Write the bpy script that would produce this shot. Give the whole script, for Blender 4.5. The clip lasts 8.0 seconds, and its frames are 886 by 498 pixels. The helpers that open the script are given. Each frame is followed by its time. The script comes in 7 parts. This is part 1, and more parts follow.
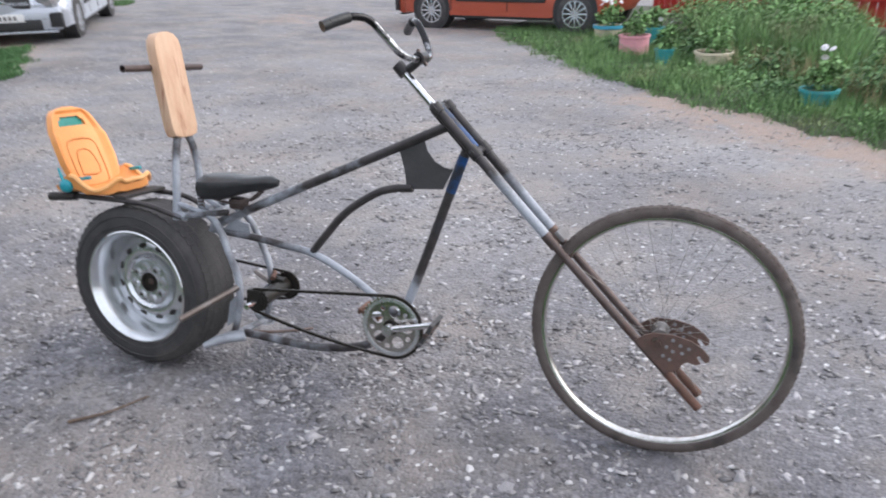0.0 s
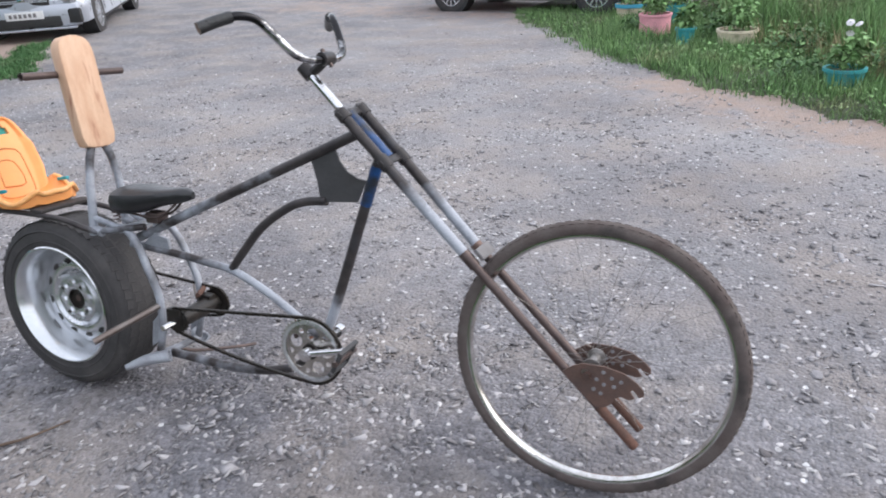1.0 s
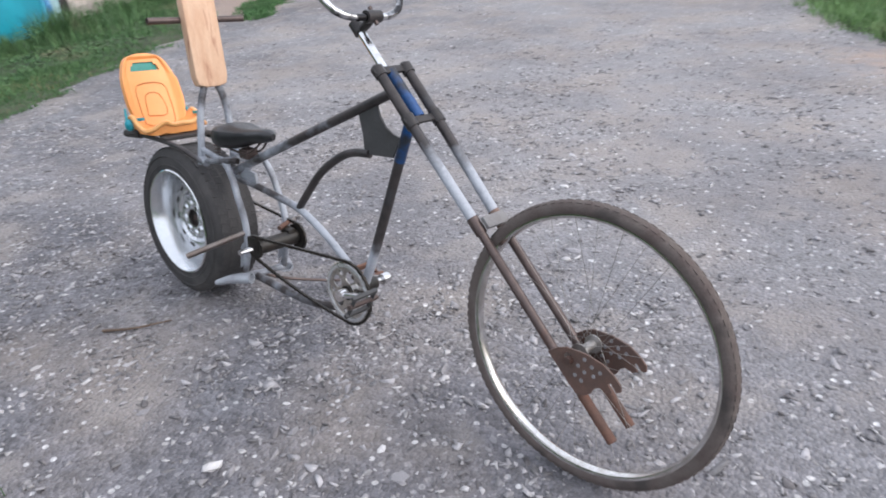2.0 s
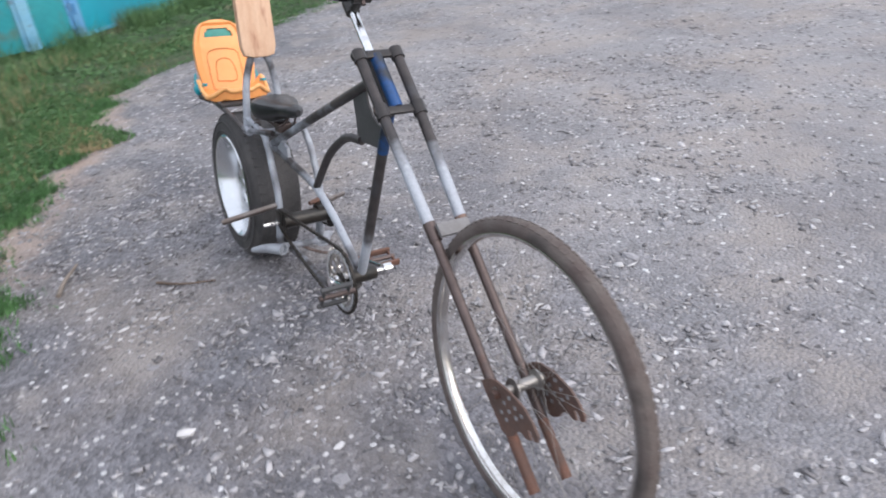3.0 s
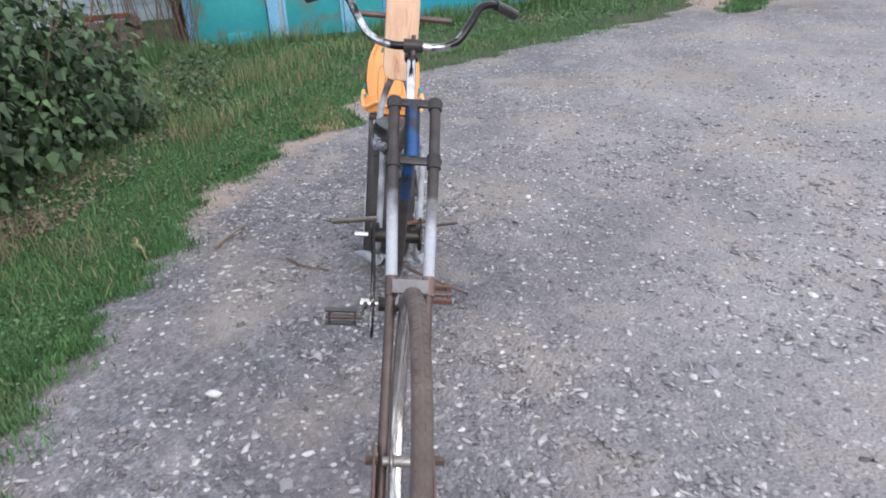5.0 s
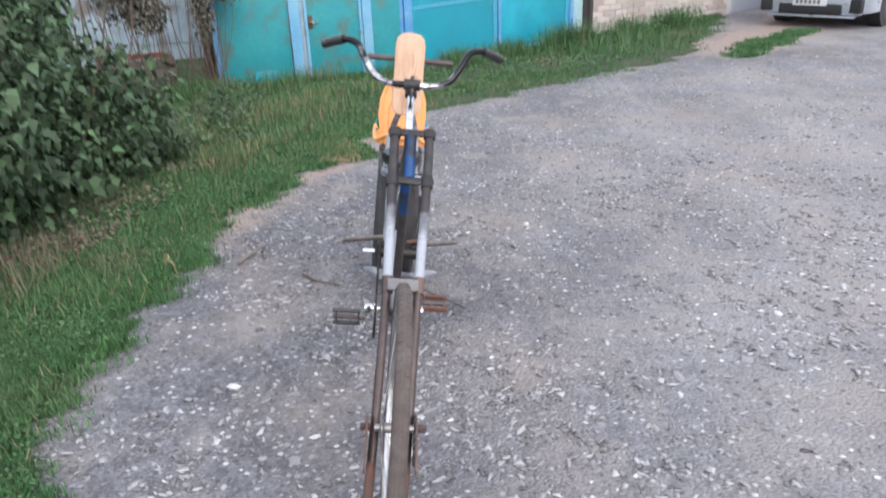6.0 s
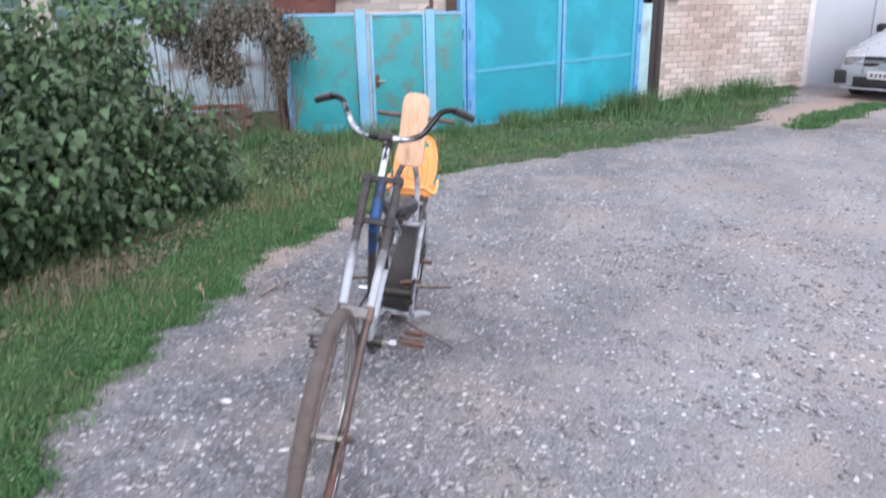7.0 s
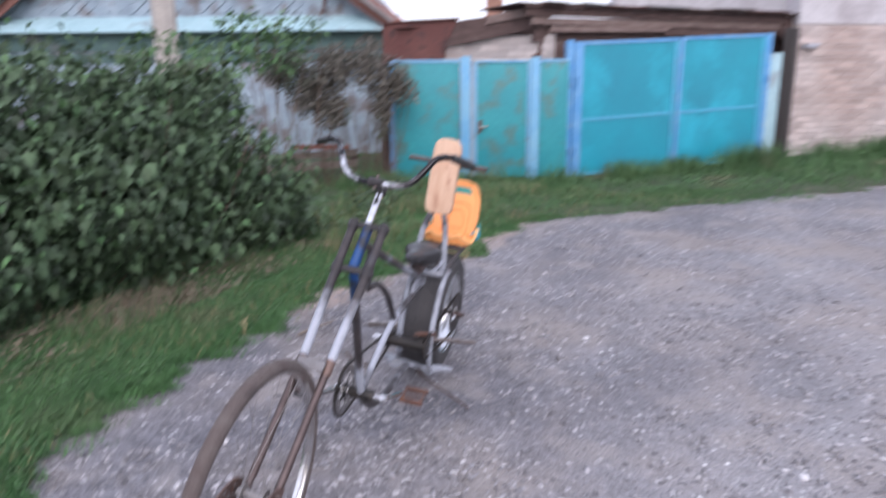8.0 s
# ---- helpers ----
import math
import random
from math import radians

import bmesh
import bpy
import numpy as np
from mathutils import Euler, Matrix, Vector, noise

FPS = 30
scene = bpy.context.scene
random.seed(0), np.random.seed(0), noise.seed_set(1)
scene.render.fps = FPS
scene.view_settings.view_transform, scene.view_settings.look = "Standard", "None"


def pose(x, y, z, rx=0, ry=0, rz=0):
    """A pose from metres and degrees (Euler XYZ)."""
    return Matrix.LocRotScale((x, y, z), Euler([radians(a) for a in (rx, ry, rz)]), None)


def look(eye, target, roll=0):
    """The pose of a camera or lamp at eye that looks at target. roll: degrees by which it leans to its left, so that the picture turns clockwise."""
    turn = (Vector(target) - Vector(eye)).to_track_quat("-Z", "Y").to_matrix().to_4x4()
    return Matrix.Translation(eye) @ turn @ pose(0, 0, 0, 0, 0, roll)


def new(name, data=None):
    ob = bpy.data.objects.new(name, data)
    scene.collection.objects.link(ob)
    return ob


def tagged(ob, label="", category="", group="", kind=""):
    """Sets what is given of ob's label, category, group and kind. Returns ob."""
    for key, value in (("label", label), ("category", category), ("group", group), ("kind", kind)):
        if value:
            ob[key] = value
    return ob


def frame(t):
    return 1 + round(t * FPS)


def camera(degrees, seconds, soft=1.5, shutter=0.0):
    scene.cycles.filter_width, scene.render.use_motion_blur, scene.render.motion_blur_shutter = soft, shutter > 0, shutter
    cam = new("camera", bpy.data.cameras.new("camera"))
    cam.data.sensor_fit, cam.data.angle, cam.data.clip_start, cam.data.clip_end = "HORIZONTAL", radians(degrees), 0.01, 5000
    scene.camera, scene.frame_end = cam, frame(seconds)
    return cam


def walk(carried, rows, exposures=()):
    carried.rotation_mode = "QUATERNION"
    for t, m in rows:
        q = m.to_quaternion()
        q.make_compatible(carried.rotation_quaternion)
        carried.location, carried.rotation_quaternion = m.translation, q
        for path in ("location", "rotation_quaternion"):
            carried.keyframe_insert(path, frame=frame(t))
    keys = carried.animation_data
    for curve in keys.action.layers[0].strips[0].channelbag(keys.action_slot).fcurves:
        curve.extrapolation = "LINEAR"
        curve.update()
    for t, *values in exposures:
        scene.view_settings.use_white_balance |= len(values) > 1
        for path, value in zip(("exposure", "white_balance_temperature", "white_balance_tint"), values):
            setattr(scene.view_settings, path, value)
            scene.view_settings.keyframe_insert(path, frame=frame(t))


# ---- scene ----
cam = camera(63.4, 8.0, 1.8, 0.5)
PATH = [
    (0, (0.202, -0.048, 1.395), (-0.633, 1.588, 0.604), -1.6),
    (0.2, (0.244, -0.007, 1.402), (-0.649, 1.602, 0.617), -3.5),
    (0.5, (0.293, 0.121, 1.392), (-0.63, 1.712, 0.608), -2.7),
    (0.7, (0.32, 0.209, 1.395), (-0.581, 1.797, 0.579), -1.6),
    (1, (0.412, 0.311, 1.389), (-0.522, 1.873, 0.561), -3.8),
    (1.2, (0.478, 0.36, 1.371), (-0.509, 1.904, 0.569), -3.2),
    (1.5, (0.672, 0.447, 1.374), (-0.52, 1.793, 0.499), -1.0),
    (1.7, (0.773, 0.507, 1.378), (-0.508, 1.761, 0.49), -2.5),
    (3, (1.014, 1.207, 1.368), (-0.611, 1.878, 0.416), -6.6),
    (3.2, (1.093, 1.297, 1.394), (-0.566, 1.87, 0.435), -6.8),
    (3.5, (1.095, 1.426, 1.382), (-0.577, 1.891, 0.389), -8.6),
    (4, (0.998, 1.606, 1.383), (-0.712, 1.981, 0.415), -4.0),
    (4.2, (0.991, 1.697, 1.413), (-0.768, 1.974, 0.501), -5.1),
    (4.5, (1.011, 1.794, 1.412), (-0.792, 1.921, 0.555), -4.2),
    (4.7, (1.038, 1.883, 1.417), (-0.752, 1.826, 0.526), -3.2),
    (5.8, (1.369, 2.031, 1.453), (-0.439, 1.9, 0.607), -2.2),
    (6, (1.427, 2.067, 1.474), (-0.41, 1.919, 0.698), -2.3),
    (6.2, (1.514, 2.152, 1.487), (-0.343, 1.966, 0.768), -3.3),
    (6.5, (1.611, 2.299, 1.473), (-0.245, 1.955, 0.814), -1.3),
    (6.8, (1.643, 2.428, 1.506), (-0.203, 2.041, 0.842), -0.3),
    (7, (1.609, 2.49, 1.486), (-0.255, 2.116, 0.866), -1.1),
    (7.2, (1.554, 2.546, 1.487), (-0.329, 2.138, 0.951), -0.9),
    (7.5, (1.469, 2.671, 1.489), (-0.435, 2.282, 1.014), -0.1),
    (7.6, (1.444, 2.705, 1.485), (-0.448, 2.283, 0.996), 0.3),
    (7.8, (1.378, 2.808, 1.487), (-0.494, 2.241, 1.066), -0.5),
    (8, (1.313, 2.912, 1.462), (-0.481, 2.181, 0.966), -0.4),
]
LIGHTNESS = [(0.0, 0.70, 6500, 10), (4.6, 0.70, 6500, 10), (6.0, 0.82, 6400, 10), (6.8, 0.91, 6330, 13), (7.5, 0.84, 6250, 17), (7.8, 0.72, 6200, 19), (8.0, 0.62, 6200, 20)]
walk(cam, [(t, look(eye, target, roll)) for t, eye, target, roll in PATH], LIGHTNESS)

# ---- light ----
SUN_ELEVATION, SUN_TURN = 38.0, 60.0
world = bpy.data.worlds.new("overcast_sky")
scene.world = world
world.use_nodes = True
wn, wl = world.node_tree.nodes, world.node_tree.links
sky = wn.new("ShaderNodeTexSky")
sky.sky_type = "NISHITA"
sky.sun_disc = False
sky.sun_elevation, sky.sun_rotation = radians(SUN_ELEVATION), radians(SUN_TURN)
sky.air_density, sky.dust_density = 1.0, 3.0
veil = wn.new("ShaderNodeMix")
veil.data_type = "RGBA"
veil.inputs["Factor"].default_value = 0.72
veil.inputs["B"].default_value = (6.9, 7.25, 8.0, 1)
wl.new(sky.outputs["Color"], veil.inputs["A"])
back = wn["Background"]
back.inputs["Strength"].default_value = 0.15
wl.new(veil.outputs["Result"], back.inputs["Color"])
sun = new("sun", bpy.data.lights.new("sun", "SUN"))
sun.data.energy, sun.data.angle, sun.data.color = 0.9, radians(35), (1.0, 0.98, 0.96)
sun.matrix_world = look((0, 0, 20), (-math.sin(radians(SUN_TURN)), -math.cos(radians(SUN_TURN)), 20 - math.tan(radians(SUN_ELEVATION))))


# ---- materials ----
def material(name, colour, rough=0.6, metal=0.0, second=None, scale=20.0, spread=0.5, sharp=0.2, bump=0.0, bump_scale=80.0,
             island=0.0, random_tint=0.0, stretch=(1, 1, 1), fine=0.12, coat=None, third=None, third_amount=0.4, third_scale=4.0, see_through=0.0, across=False):
    """Two tones mixed by noise, a third as larger patches, fine grain, relief, and a tint by island or by object."""
    m = bpy.data.materials.new(name)
    m.use_nodes = True
    n, l = m.node_tree.nodes, m.node_tree.links
    b = n["Principled BSDF"]
    b.inputs["Roughness"].default_value, b.inputs["Metallic"].default_value = rough, metal
    tc = n.new("ShaderNodeTexCoord")
    mp = n.new("ShaderNodeMapping")
    mp.inputs["Scale"].default_value = stretch
    l.new(tc.outputs["Object"], mp.inputs["Vector"])

    def noise_of(s, detail=5.0):
        t = n.new("ShaderNodeTexNoise")
        t.inputs["Scale"].default_value, t.inputs["Detail"].default_value = s, detail
        l.new(mp.outputs["Vector"], t.inputs["Vector"])
        return t.outputs["Fac"]

    def ramp(src, a, c):
        r = n.new("ShaderNodeMapRange")
        r.inputs["From Min"].default_value, r.inputs["From Max"].default_value = a, c
        l.new(src, r.inputs["Value"])
        return r.outputs["Result"]

    def mix(fac, a, c, mode="MIX"):
        x = n.new("ShaderNodeMix")
        x.data_type, x.blend_type = "RGBA", mode
        for sock, v in (("Factor", fac), ("A", a), ("B", c)):
            s = x.inputs[sock]
            if isinstance(v, (tuple, float, int)):
                s.default_value = (*v, 1) if isinstance(v, tuple) else v
            else:
                l.new(v, s)
        return x.outputs["Result"]

    col = mix(ramp(noise_of(scale), spread - sharp, spread + sharp), tuple(colour), tuple(second or [c * 0.8 for c in colour]))
    if third and across:
        wide = n.new("ShaderNodeTexNoise")
        wide.inputs["Scale"].default_value, wide.inputs["Detail"].default_value = third_scale, 6.0
        l.new(n.new("ShaderNodeNewGeometry").outputs["Position"], wide.inputs["Vector"])
        col = mix(ramp(wide.outputs["Fac"], 1.0 - third_amount - 0.10, 1.0 - third_amount + 0.10), col, tuple(third))
    elif third:
        col = mix(ramp(noise_of(third_scale), 1.0 - third_amount - 0.06, 1.0 - third_amount + 0.06), col, tuple(third))
    if coat:
        at = n.new("ShaderNodeAttribute")
        at.attribute_name = "coat"
        add = n.new("ShaderNodeMath")
        add.operation = "ADD"
        l.new(at.outputs["Fac"], add.inputs[0])
        l.new(ramp(noise_of(16.0), 0.1, 0.9), add.inputs[1])
        col = mix(ramp(add.outputs[0], 0.80, 1.30), col, tuple(coat))
    if fine:
        col = mix(1.0, col, mix(noise_of(scale * 9, 3.0), (1 - fine * 2,) * 3, (1 + fine * 2,) * 3), "MULTIPLY")
    if island or random_tint:
        if island:
            src = n.new("ShaderNodeNewGeometry").outputs["Random Per Island"]
        else:
            src = n.new("ShaderNodeObjectInfo").outputs["Random"]
        k = island or random_tint
        col = mix(1.0, col, mix(src, (1 - k,) * 3, (1 + k,) * 3), "MULTIPLY")
    l.new(col, b.inputs["Base Color"])
    if bump:
        bp = n.new("ShaderNodeBump")
        bp.inputs["Strength"].default_value, bp.inputs["Distance"].default_value = bump, 0.004
        l.new(noise_of(bump_scale), bp.inputs["Height"])
        l.new(bp.outputs["Normal"], b.inputs["Normal"])
    rr = n.new("ShaderNodeMapRange")
    rr.inputs["To Min"].default_value, rr.inputs["To Max"].default_value = max(0.03, rough - 0.1), min(1.0, rough + 0.1)
    l.new(noise_of(scale * 1.7), rr.inputs["Value"])
    l.new(rr.outputs["Result"], b.inputs["Roughness"])
    if see_through:
        b.inputs["Transmission Weight"].default_value = see_through
    return m


def leafy(name, dark, light, k=0.35, third=None):
    """Leaf green that varies leaf by leaf and lets some light through."""
    m = material(name, dark, 0.7, second=light, scale=3.0, spread=0.5, sharp=0.25, island=k, fine=0.05, third=third, third_amount=0.35, third_scale=1.3)
    m.node_tree.nodes["Principled BSDF"].inputs["Subsurface Weight"].default_value = 0.0
    return m


M_PAINT = material("patchy_black_paint", (0.026, 0.023, 0.024), 0.42, second=(0.058, 0.049, 0.049), scale=22, coat=(0.35, 0.37, 0.415), bump=0.15, bump_scale=120, third=(0.050, 0.048, 0.053), third_amount=0.34, third_scale=9)
M_BLACK = material("worn_black_enamel", (0.022, 0.020, 0.021), 0.38, second=(0.042, 0.037, 0.037), scale=25, bump=0.1)
for m in (M_PAINT, M_BLACK):
    m.node_tree.nodes["Principled BSDF"].inputs["Specular IOR Level"].default_value = 0.32
M_GUSSET = material("dusty_black_plate_paint", (0.044, 0.043, 0.045), 0.6, second=(0.060, 0.058, 0.060), scale=14, third=(0.034, 0.031, 0.031), third_amount=0.4, third_scale=7, bump=0.1)
M_BLUE = material("blue_enamel", (0.005, 0.066, 0.23), 0.45, second=(0.008, 0.042, 0.13), scale=22, third=(0.016, 0.019, 0.028), third_amount=0.47, third_scale=10)
M_SILVER = material("silver_enamel", (0.36, 0.38, 0.42), 0.45, second=(0.26, 0.27, 0.30), scale=16, metal=0.2, third=(0.15, 0.15, 0.155), third_amount=0.36, third_scale=11)
M_PEG = material("bare_scratched_steel", (0.25, 0.22, 0.205), 0.32, metal=0.8, second=(0.17, 0.13, 0.11), scale=30, third=(0.14, 0.075, 0.05), third_amount=0.34, third_scale=10, bump=0.2)
M_BARE = material("bare_brown_steel", (0.078, 0.057, 0.053), 0.45, metal=0.5, second=(0.122, 0.090, 0.084), scale=22, third=(0.125, 0.058, 0.040), third_amount=0.36, third_scale=8, bump=0.25)
M_RUST = material("rusty_steel", (0.15, 0.070, 0.048), 0.75, metal=0.15, second=(0.085, 0.052, 0.042), scale=35, third=(0.19, 0.085, 0.048), third_amount=0.38, third_scale=14, bump=0.5, bump_scale=160)
M_BRACE = material("pale_rusty_steel", (0.180, 0.120, 0.100), 0.5, metal=0.3, second=(0.135, 0.084, 0.067), scale=26, third=(0.30, 0.22, 0.19), third_amount=0.36, third_scale=12, bump=0.3)
M_PLATE = material("rusted_perforated_plate", (0.100, 0.068, 0.060), 0.6, metal=0.3, second=(0.150, 0.088, 0.070), scale=30, bump=0.4)
M_CHROME = material("worn_chrome", (0.74, 0.74, 0.76), 0.14, metal=1.0, second=(0.55, 0.54, 0.54), scale=40, fine=0.05)
M_CHROME_OLD = material("flaking_black_over_chrome", (0.55, 0.55, 0.57), 0.20, metal=0.9, second=(0.030, 0.029, 0.031), scale=17, spread=0.45, sharp=0.06, bump=0.1)
M_ALU = material("polished_aluminium_rim", (0.74, 0.73, 0.73), 0.2, metal=1.0, second=(0.50, 0.47, 0.44), scale=20, fine=0.08)
M_SPOKE = material("dull_steel_spoke", (0.40, 0.385, 0.37), 0.4, metal=0.8, second=(0.20, 0.18, 0.17), scale=20)
M_RING = material("dull_nickel_ring", (0.58, 0.565, 0.54), 0.18, metal=1.0, second=(0.36, 0.335, 0.31), scale=30, bump=0.1)
M_WHEEL = material("silver_wheel_paint", (0.70, 0.715, 0.74), 0.24, metal=0.82, second=(0.62, 0.635, 0.66), scale=9, third=(0.52, 0.525, 0.54), third_amount=0.30, third_scale=4, fine=0.04)
M_RUBBER = material("dusty_tyre_rubber", (0.042, 0.040, 0.041), 0.85, second=(0.064, 0.060, 0.060), scale=14, third=(0.090, 0.084, 0.081), third_amount=0.38, third_scale=5, bump=0.2, bump_scale=200)
M_BIKE_RUBBER = material("dusty_bicycle_rubber", (0.084, 0.063, 0.058), 0.9, second=(0.116, 0.097, 0.089), scale=20, third=(0.045, 0.038, 0.036), third_amount=0.38, third_scale=7, bump=0.35, bump_scale=260)
M_GRIP = material("black_grip_rubber", (0.016, 0.016, 0.017), 0.30, second=(0.028, 0.028, 0.028), scale=60, bump=0.3, bump_scale=300)
M_VINYL = material("worn_black_vinyl", (0.014, 0.014, 0.016), 0.36, second=(0.028, 0.028, 0.03), scale=16, third=(0.036, 0.034, 0.034), third_amount=0.26, third_scale=13, bump=0.2, bump_scale=220)
M_CHAIN = material("oily_black_chain", (0.015, 0.014, 0.013), 0.5, metal=0.5, second=(0.045, 0.035, 0.028), scale=60)
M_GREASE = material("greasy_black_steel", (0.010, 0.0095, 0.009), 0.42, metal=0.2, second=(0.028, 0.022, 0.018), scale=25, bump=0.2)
M_ORANGE = material("orange_plastic", (0.86, 0.36, 0.115), 0.42, second=(0.80, 0.32, 0.095), scale=6, fine=0.03)
# paler orange that paints the highlight on the pan's rolled edge
M_ORANGE_PALE = material("pale_orange_highlight_plastic", (0.86, 0.46, 0.19), 0.4, second=(0.82, 0.38, 0.12), scale=14)
# darker orange for the shade in the seat's grooves
M_ORANGE_LINE = material("groove_shade_orange", (0.52, 0.17, 0.03), 0.5, second=(0.44, 0.14, 0.03), scale=9)
M_TEAL = material("teal_plastic", (0.02, 0.33, 0.40), 0.4, second=(0.02, 0.27, 0.33), scale=9)
M_TEAL_DARK = material("green_teal_plastic", (0.02, 0.26, 0.22), 0.45, second=(0.02, 0.2, 0.18), scale=9)
M_BOARD = material("raw_pine_board", (0.60, 0.40, 0.275), 0.6, second=(0.535, 0.33, 0.215), scale=5, spread=0.5, sharp=0.14, stretch=(9, 9, 1.1), bump=0.15, bump_scale=14, fine=0.08, third=(0.34, 0.155, 0.09), third_amount=0.36, third_scale=4)
M_DARKWOOD = material("dark_weathered_wood", (0.028, 0.024, 0.024), 0.8, second=(0.052, 0.045, 0.042), scale=20, stretch=(1, 6, 6), bump=0.4)
M_STONE = material("gravel_stone", (0.250, 0.240, 0.250), 0.92, second=(0.185, 0.176, 0.183), scale=60, island=0.34, bump=0.3, bump_scale=240)
M_WHITESTONE = material("pale_quartz_stone", (0.50, 0.485, 0.49), 0.88, second=(0.36, 0.345, 0.345), scale=40, island=0.3, bump=0.3, bump_scale=200)
M_PEBBLE = material("crushed_stone_piece", (0.27, 0.262, 0.275), 0.92, second=(0.19, 0.182, 0.192), scale=70, random_tint=0.35, bump=0.4, bump_scale=240)
M_PEBBLES = material("coarse_gravel_stone", (0.325, 0.312, 0.322), 0.92, second=(0.235, 0.225, 0.233), scale=50, island=0.55, bump=0.3, bump_scale=240)
M_DULLGREY = material("dull_grey_steel", (0.20, 0.195, 0.20), 0.6, second=(0.14, 0.13, 0.13), scale=24, bump=0.2)
M_DARKGRAVEL = material("dark_gravel_stone", (0.150, 0.140, 0.143), 0.9, second=(0.110, 0.102, 0.106), scale=60, island=0.4, bump=0.3, bump_scale=240)
M_PALEGRAVEL = material("pale_gravel_stone", (0.41, 0.395, 0.40), 0.92, second=(0.30, 0.288, 0.29), scale=50, island=0.45, bump=0.3, bump_scale=240)
M_PALEPEBBLE = material("pale_crushed_stone_piece", (0.40, 0.388, 0.395), 0.9, second=(0.30, 0.288, 0.29), scale=60, random_tint=0.25, bump=0.4, bump_scale=220)
M_GRASS = leafy("grass_green", (0.040, 0.120, 0.036), (0.082, 0.178, 0.062), 0.55, (0.110, 0.150, 0.074))
M_FIELDGRASS = leafy("field_grass_green", (0.050, 0.122, 0.040), (0.092, 0.172, 0.066), 0.5, (0.170, 0.165, 0.095))
M_DRYGRASS = leafy("dry_straw", (0.30, 0.25, 0.14), (0.22, 0.18, 0.09), 0.3)
M_DULLSTRAW = leafy("dull_straw", (0.20, 0.165, 0.115), (0.145, 0.120, 0.085), 0.4)
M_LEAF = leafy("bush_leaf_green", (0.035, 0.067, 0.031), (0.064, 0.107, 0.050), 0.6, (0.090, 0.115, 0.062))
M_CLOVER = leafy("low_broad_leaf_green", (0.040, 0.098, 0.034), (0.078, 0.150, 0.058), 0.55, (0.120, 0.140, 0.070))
# bed weeds and grass: greens lightened to offset the shade among their leaves
M_WEED = leafy("lightened_weed_leaf_green", (0.115, 0.225, 0.072), (0.190, 0.315, 0.125), 0.55, (0.23, 0.25, 0.13))
M_BEDGRASS = leafy("lightened_bed_grass_green", (0.085, 0.178, 0.055), (0.150, 0.250, 0.095), 0.5, (0.21, 0.21, 0.11))
M_DRYLEAF = leafy("withered_leaf", (0.088, 0.080, 0.064), (0.142, 0.130, 0.108), 0.5, (0.070, 0.100, 0.058))
M_STICK = material("weathered_stick_wood", (0.24, 0.20, 0.17), 0.85, second=(0.16, 0.13, 0.11), scale=20, bump=0.3)
M_TWIG = material("brown_twig", (0.09, 0.06, 0.045), 0.85, second=(0.14, 0.10, 0.075), scale=20, bump=0.4)
M_PETAL = material("white_petal", (0.80, 0.79, 0.80), 0.6, second=(0.72, 0.68, 0.72), scale=20)
M_PETAL_PINK = material("pink_petal", (0.70, 0.28, 0.42), 0.6, second=(0.62, 0.22, 0.38), scale=20)
M_TURQUOISE = material("turquoise_gate_paint", (0.010, 0.285, 0.375), 0.42, second=(0.016, 0.235, 0.32), scale=1.6, third=(0.02, 0.36, 0.48), third_amount=0.42, third_scale=0.9, bump=0.1, bump_scale=6, fine=0.03)
M_TURQUOISE_OLD = material("faded_turquoise_paint", (0.015, 0.235, 0.275), 0.5, second=(0.030, 0.30, 0.33), scale=2.2, third=(0.075, 0.19, 0.185), third_amount=0.42, third_scale=3.5, bump=0.12, bump_scale=8, fine=0.08)
M_GATERAIL = material("light_turquoise_rail", (0.05, 0.36, 0.50), 0.45, second=(0.08, 0.30, 0.46), scale=5)
M_POSTBLUE = material("blue_post_paint", (0.07, 0.27, 0.55), 0.45, second=(0.16, 0.36, 0.58), scale=5, third=(0.26, 0.36, 0.42), third_amount=0.3, third_scale=9)
M_PALEBLUE = material("pale_blue_worn_paint", (0.34, 0.42, 0.48), 0.65, second=(0.24, 0.31, 0.37), scale=4, third=(0.18, 0.165, 0.165), third_amount=0.42, third_scale=3)
M_FENCEPOST = material("light_blue_post_paint", (0.13, 0.36, 0.58), 0.5, second=(0.20, 0.42, 0.56), scale=5, third=(0.16, 0.22, 0.26), third_amount=0.30, third_scale=7)
M_PALECYAN = material("pale_cyan_paint", (0.38, 0.55, 0.59), 0.6, second=(0.30, 0.46, 0.50), scale=4, third=(0.26, 0.31, 0.33), third_amount=0.36, third_scale=3)
M_DARKTEAL = material("dull_teal_boards", (0.060, 0.115, 0.108), 0.7, second=(0.085, 0.145, 0.135), scale=4, third=(0.12, 0.125, 0.12), third_amount=0.36, third_scale=2.5)
M_BRICK = material("sand_lime_brick", (0.55, 0.495, 0.470), 0.9, second=(0.47, 0.415, 0.39), scale=14, random_tint=0.22, bump=0.4, bump_scale=60, third=(0.40, 0.315, 0.28), third_amount=0.49, third_scale=0.8, across=True)
M_MORTAR = material("grey_mortar", (0.47, 0.42, 0.40), 0.95, second=(0.39, 0.345, 0.325), scale=18, bump=0.4)
M_PINKBRICK = material("red_chimney_brick", (0.36, 0.20, 0.15), 0.9, second=(0.30, 0.16, 0.12), scale=10, random_tint=0.2, bump=0.4)
M_GREYDOOR = material("grey_door_paint", (0.43, 0.445, 0.495), 0.5, second=(0.385, 0.405, 0.455), scale=1.2, fine=0.03)
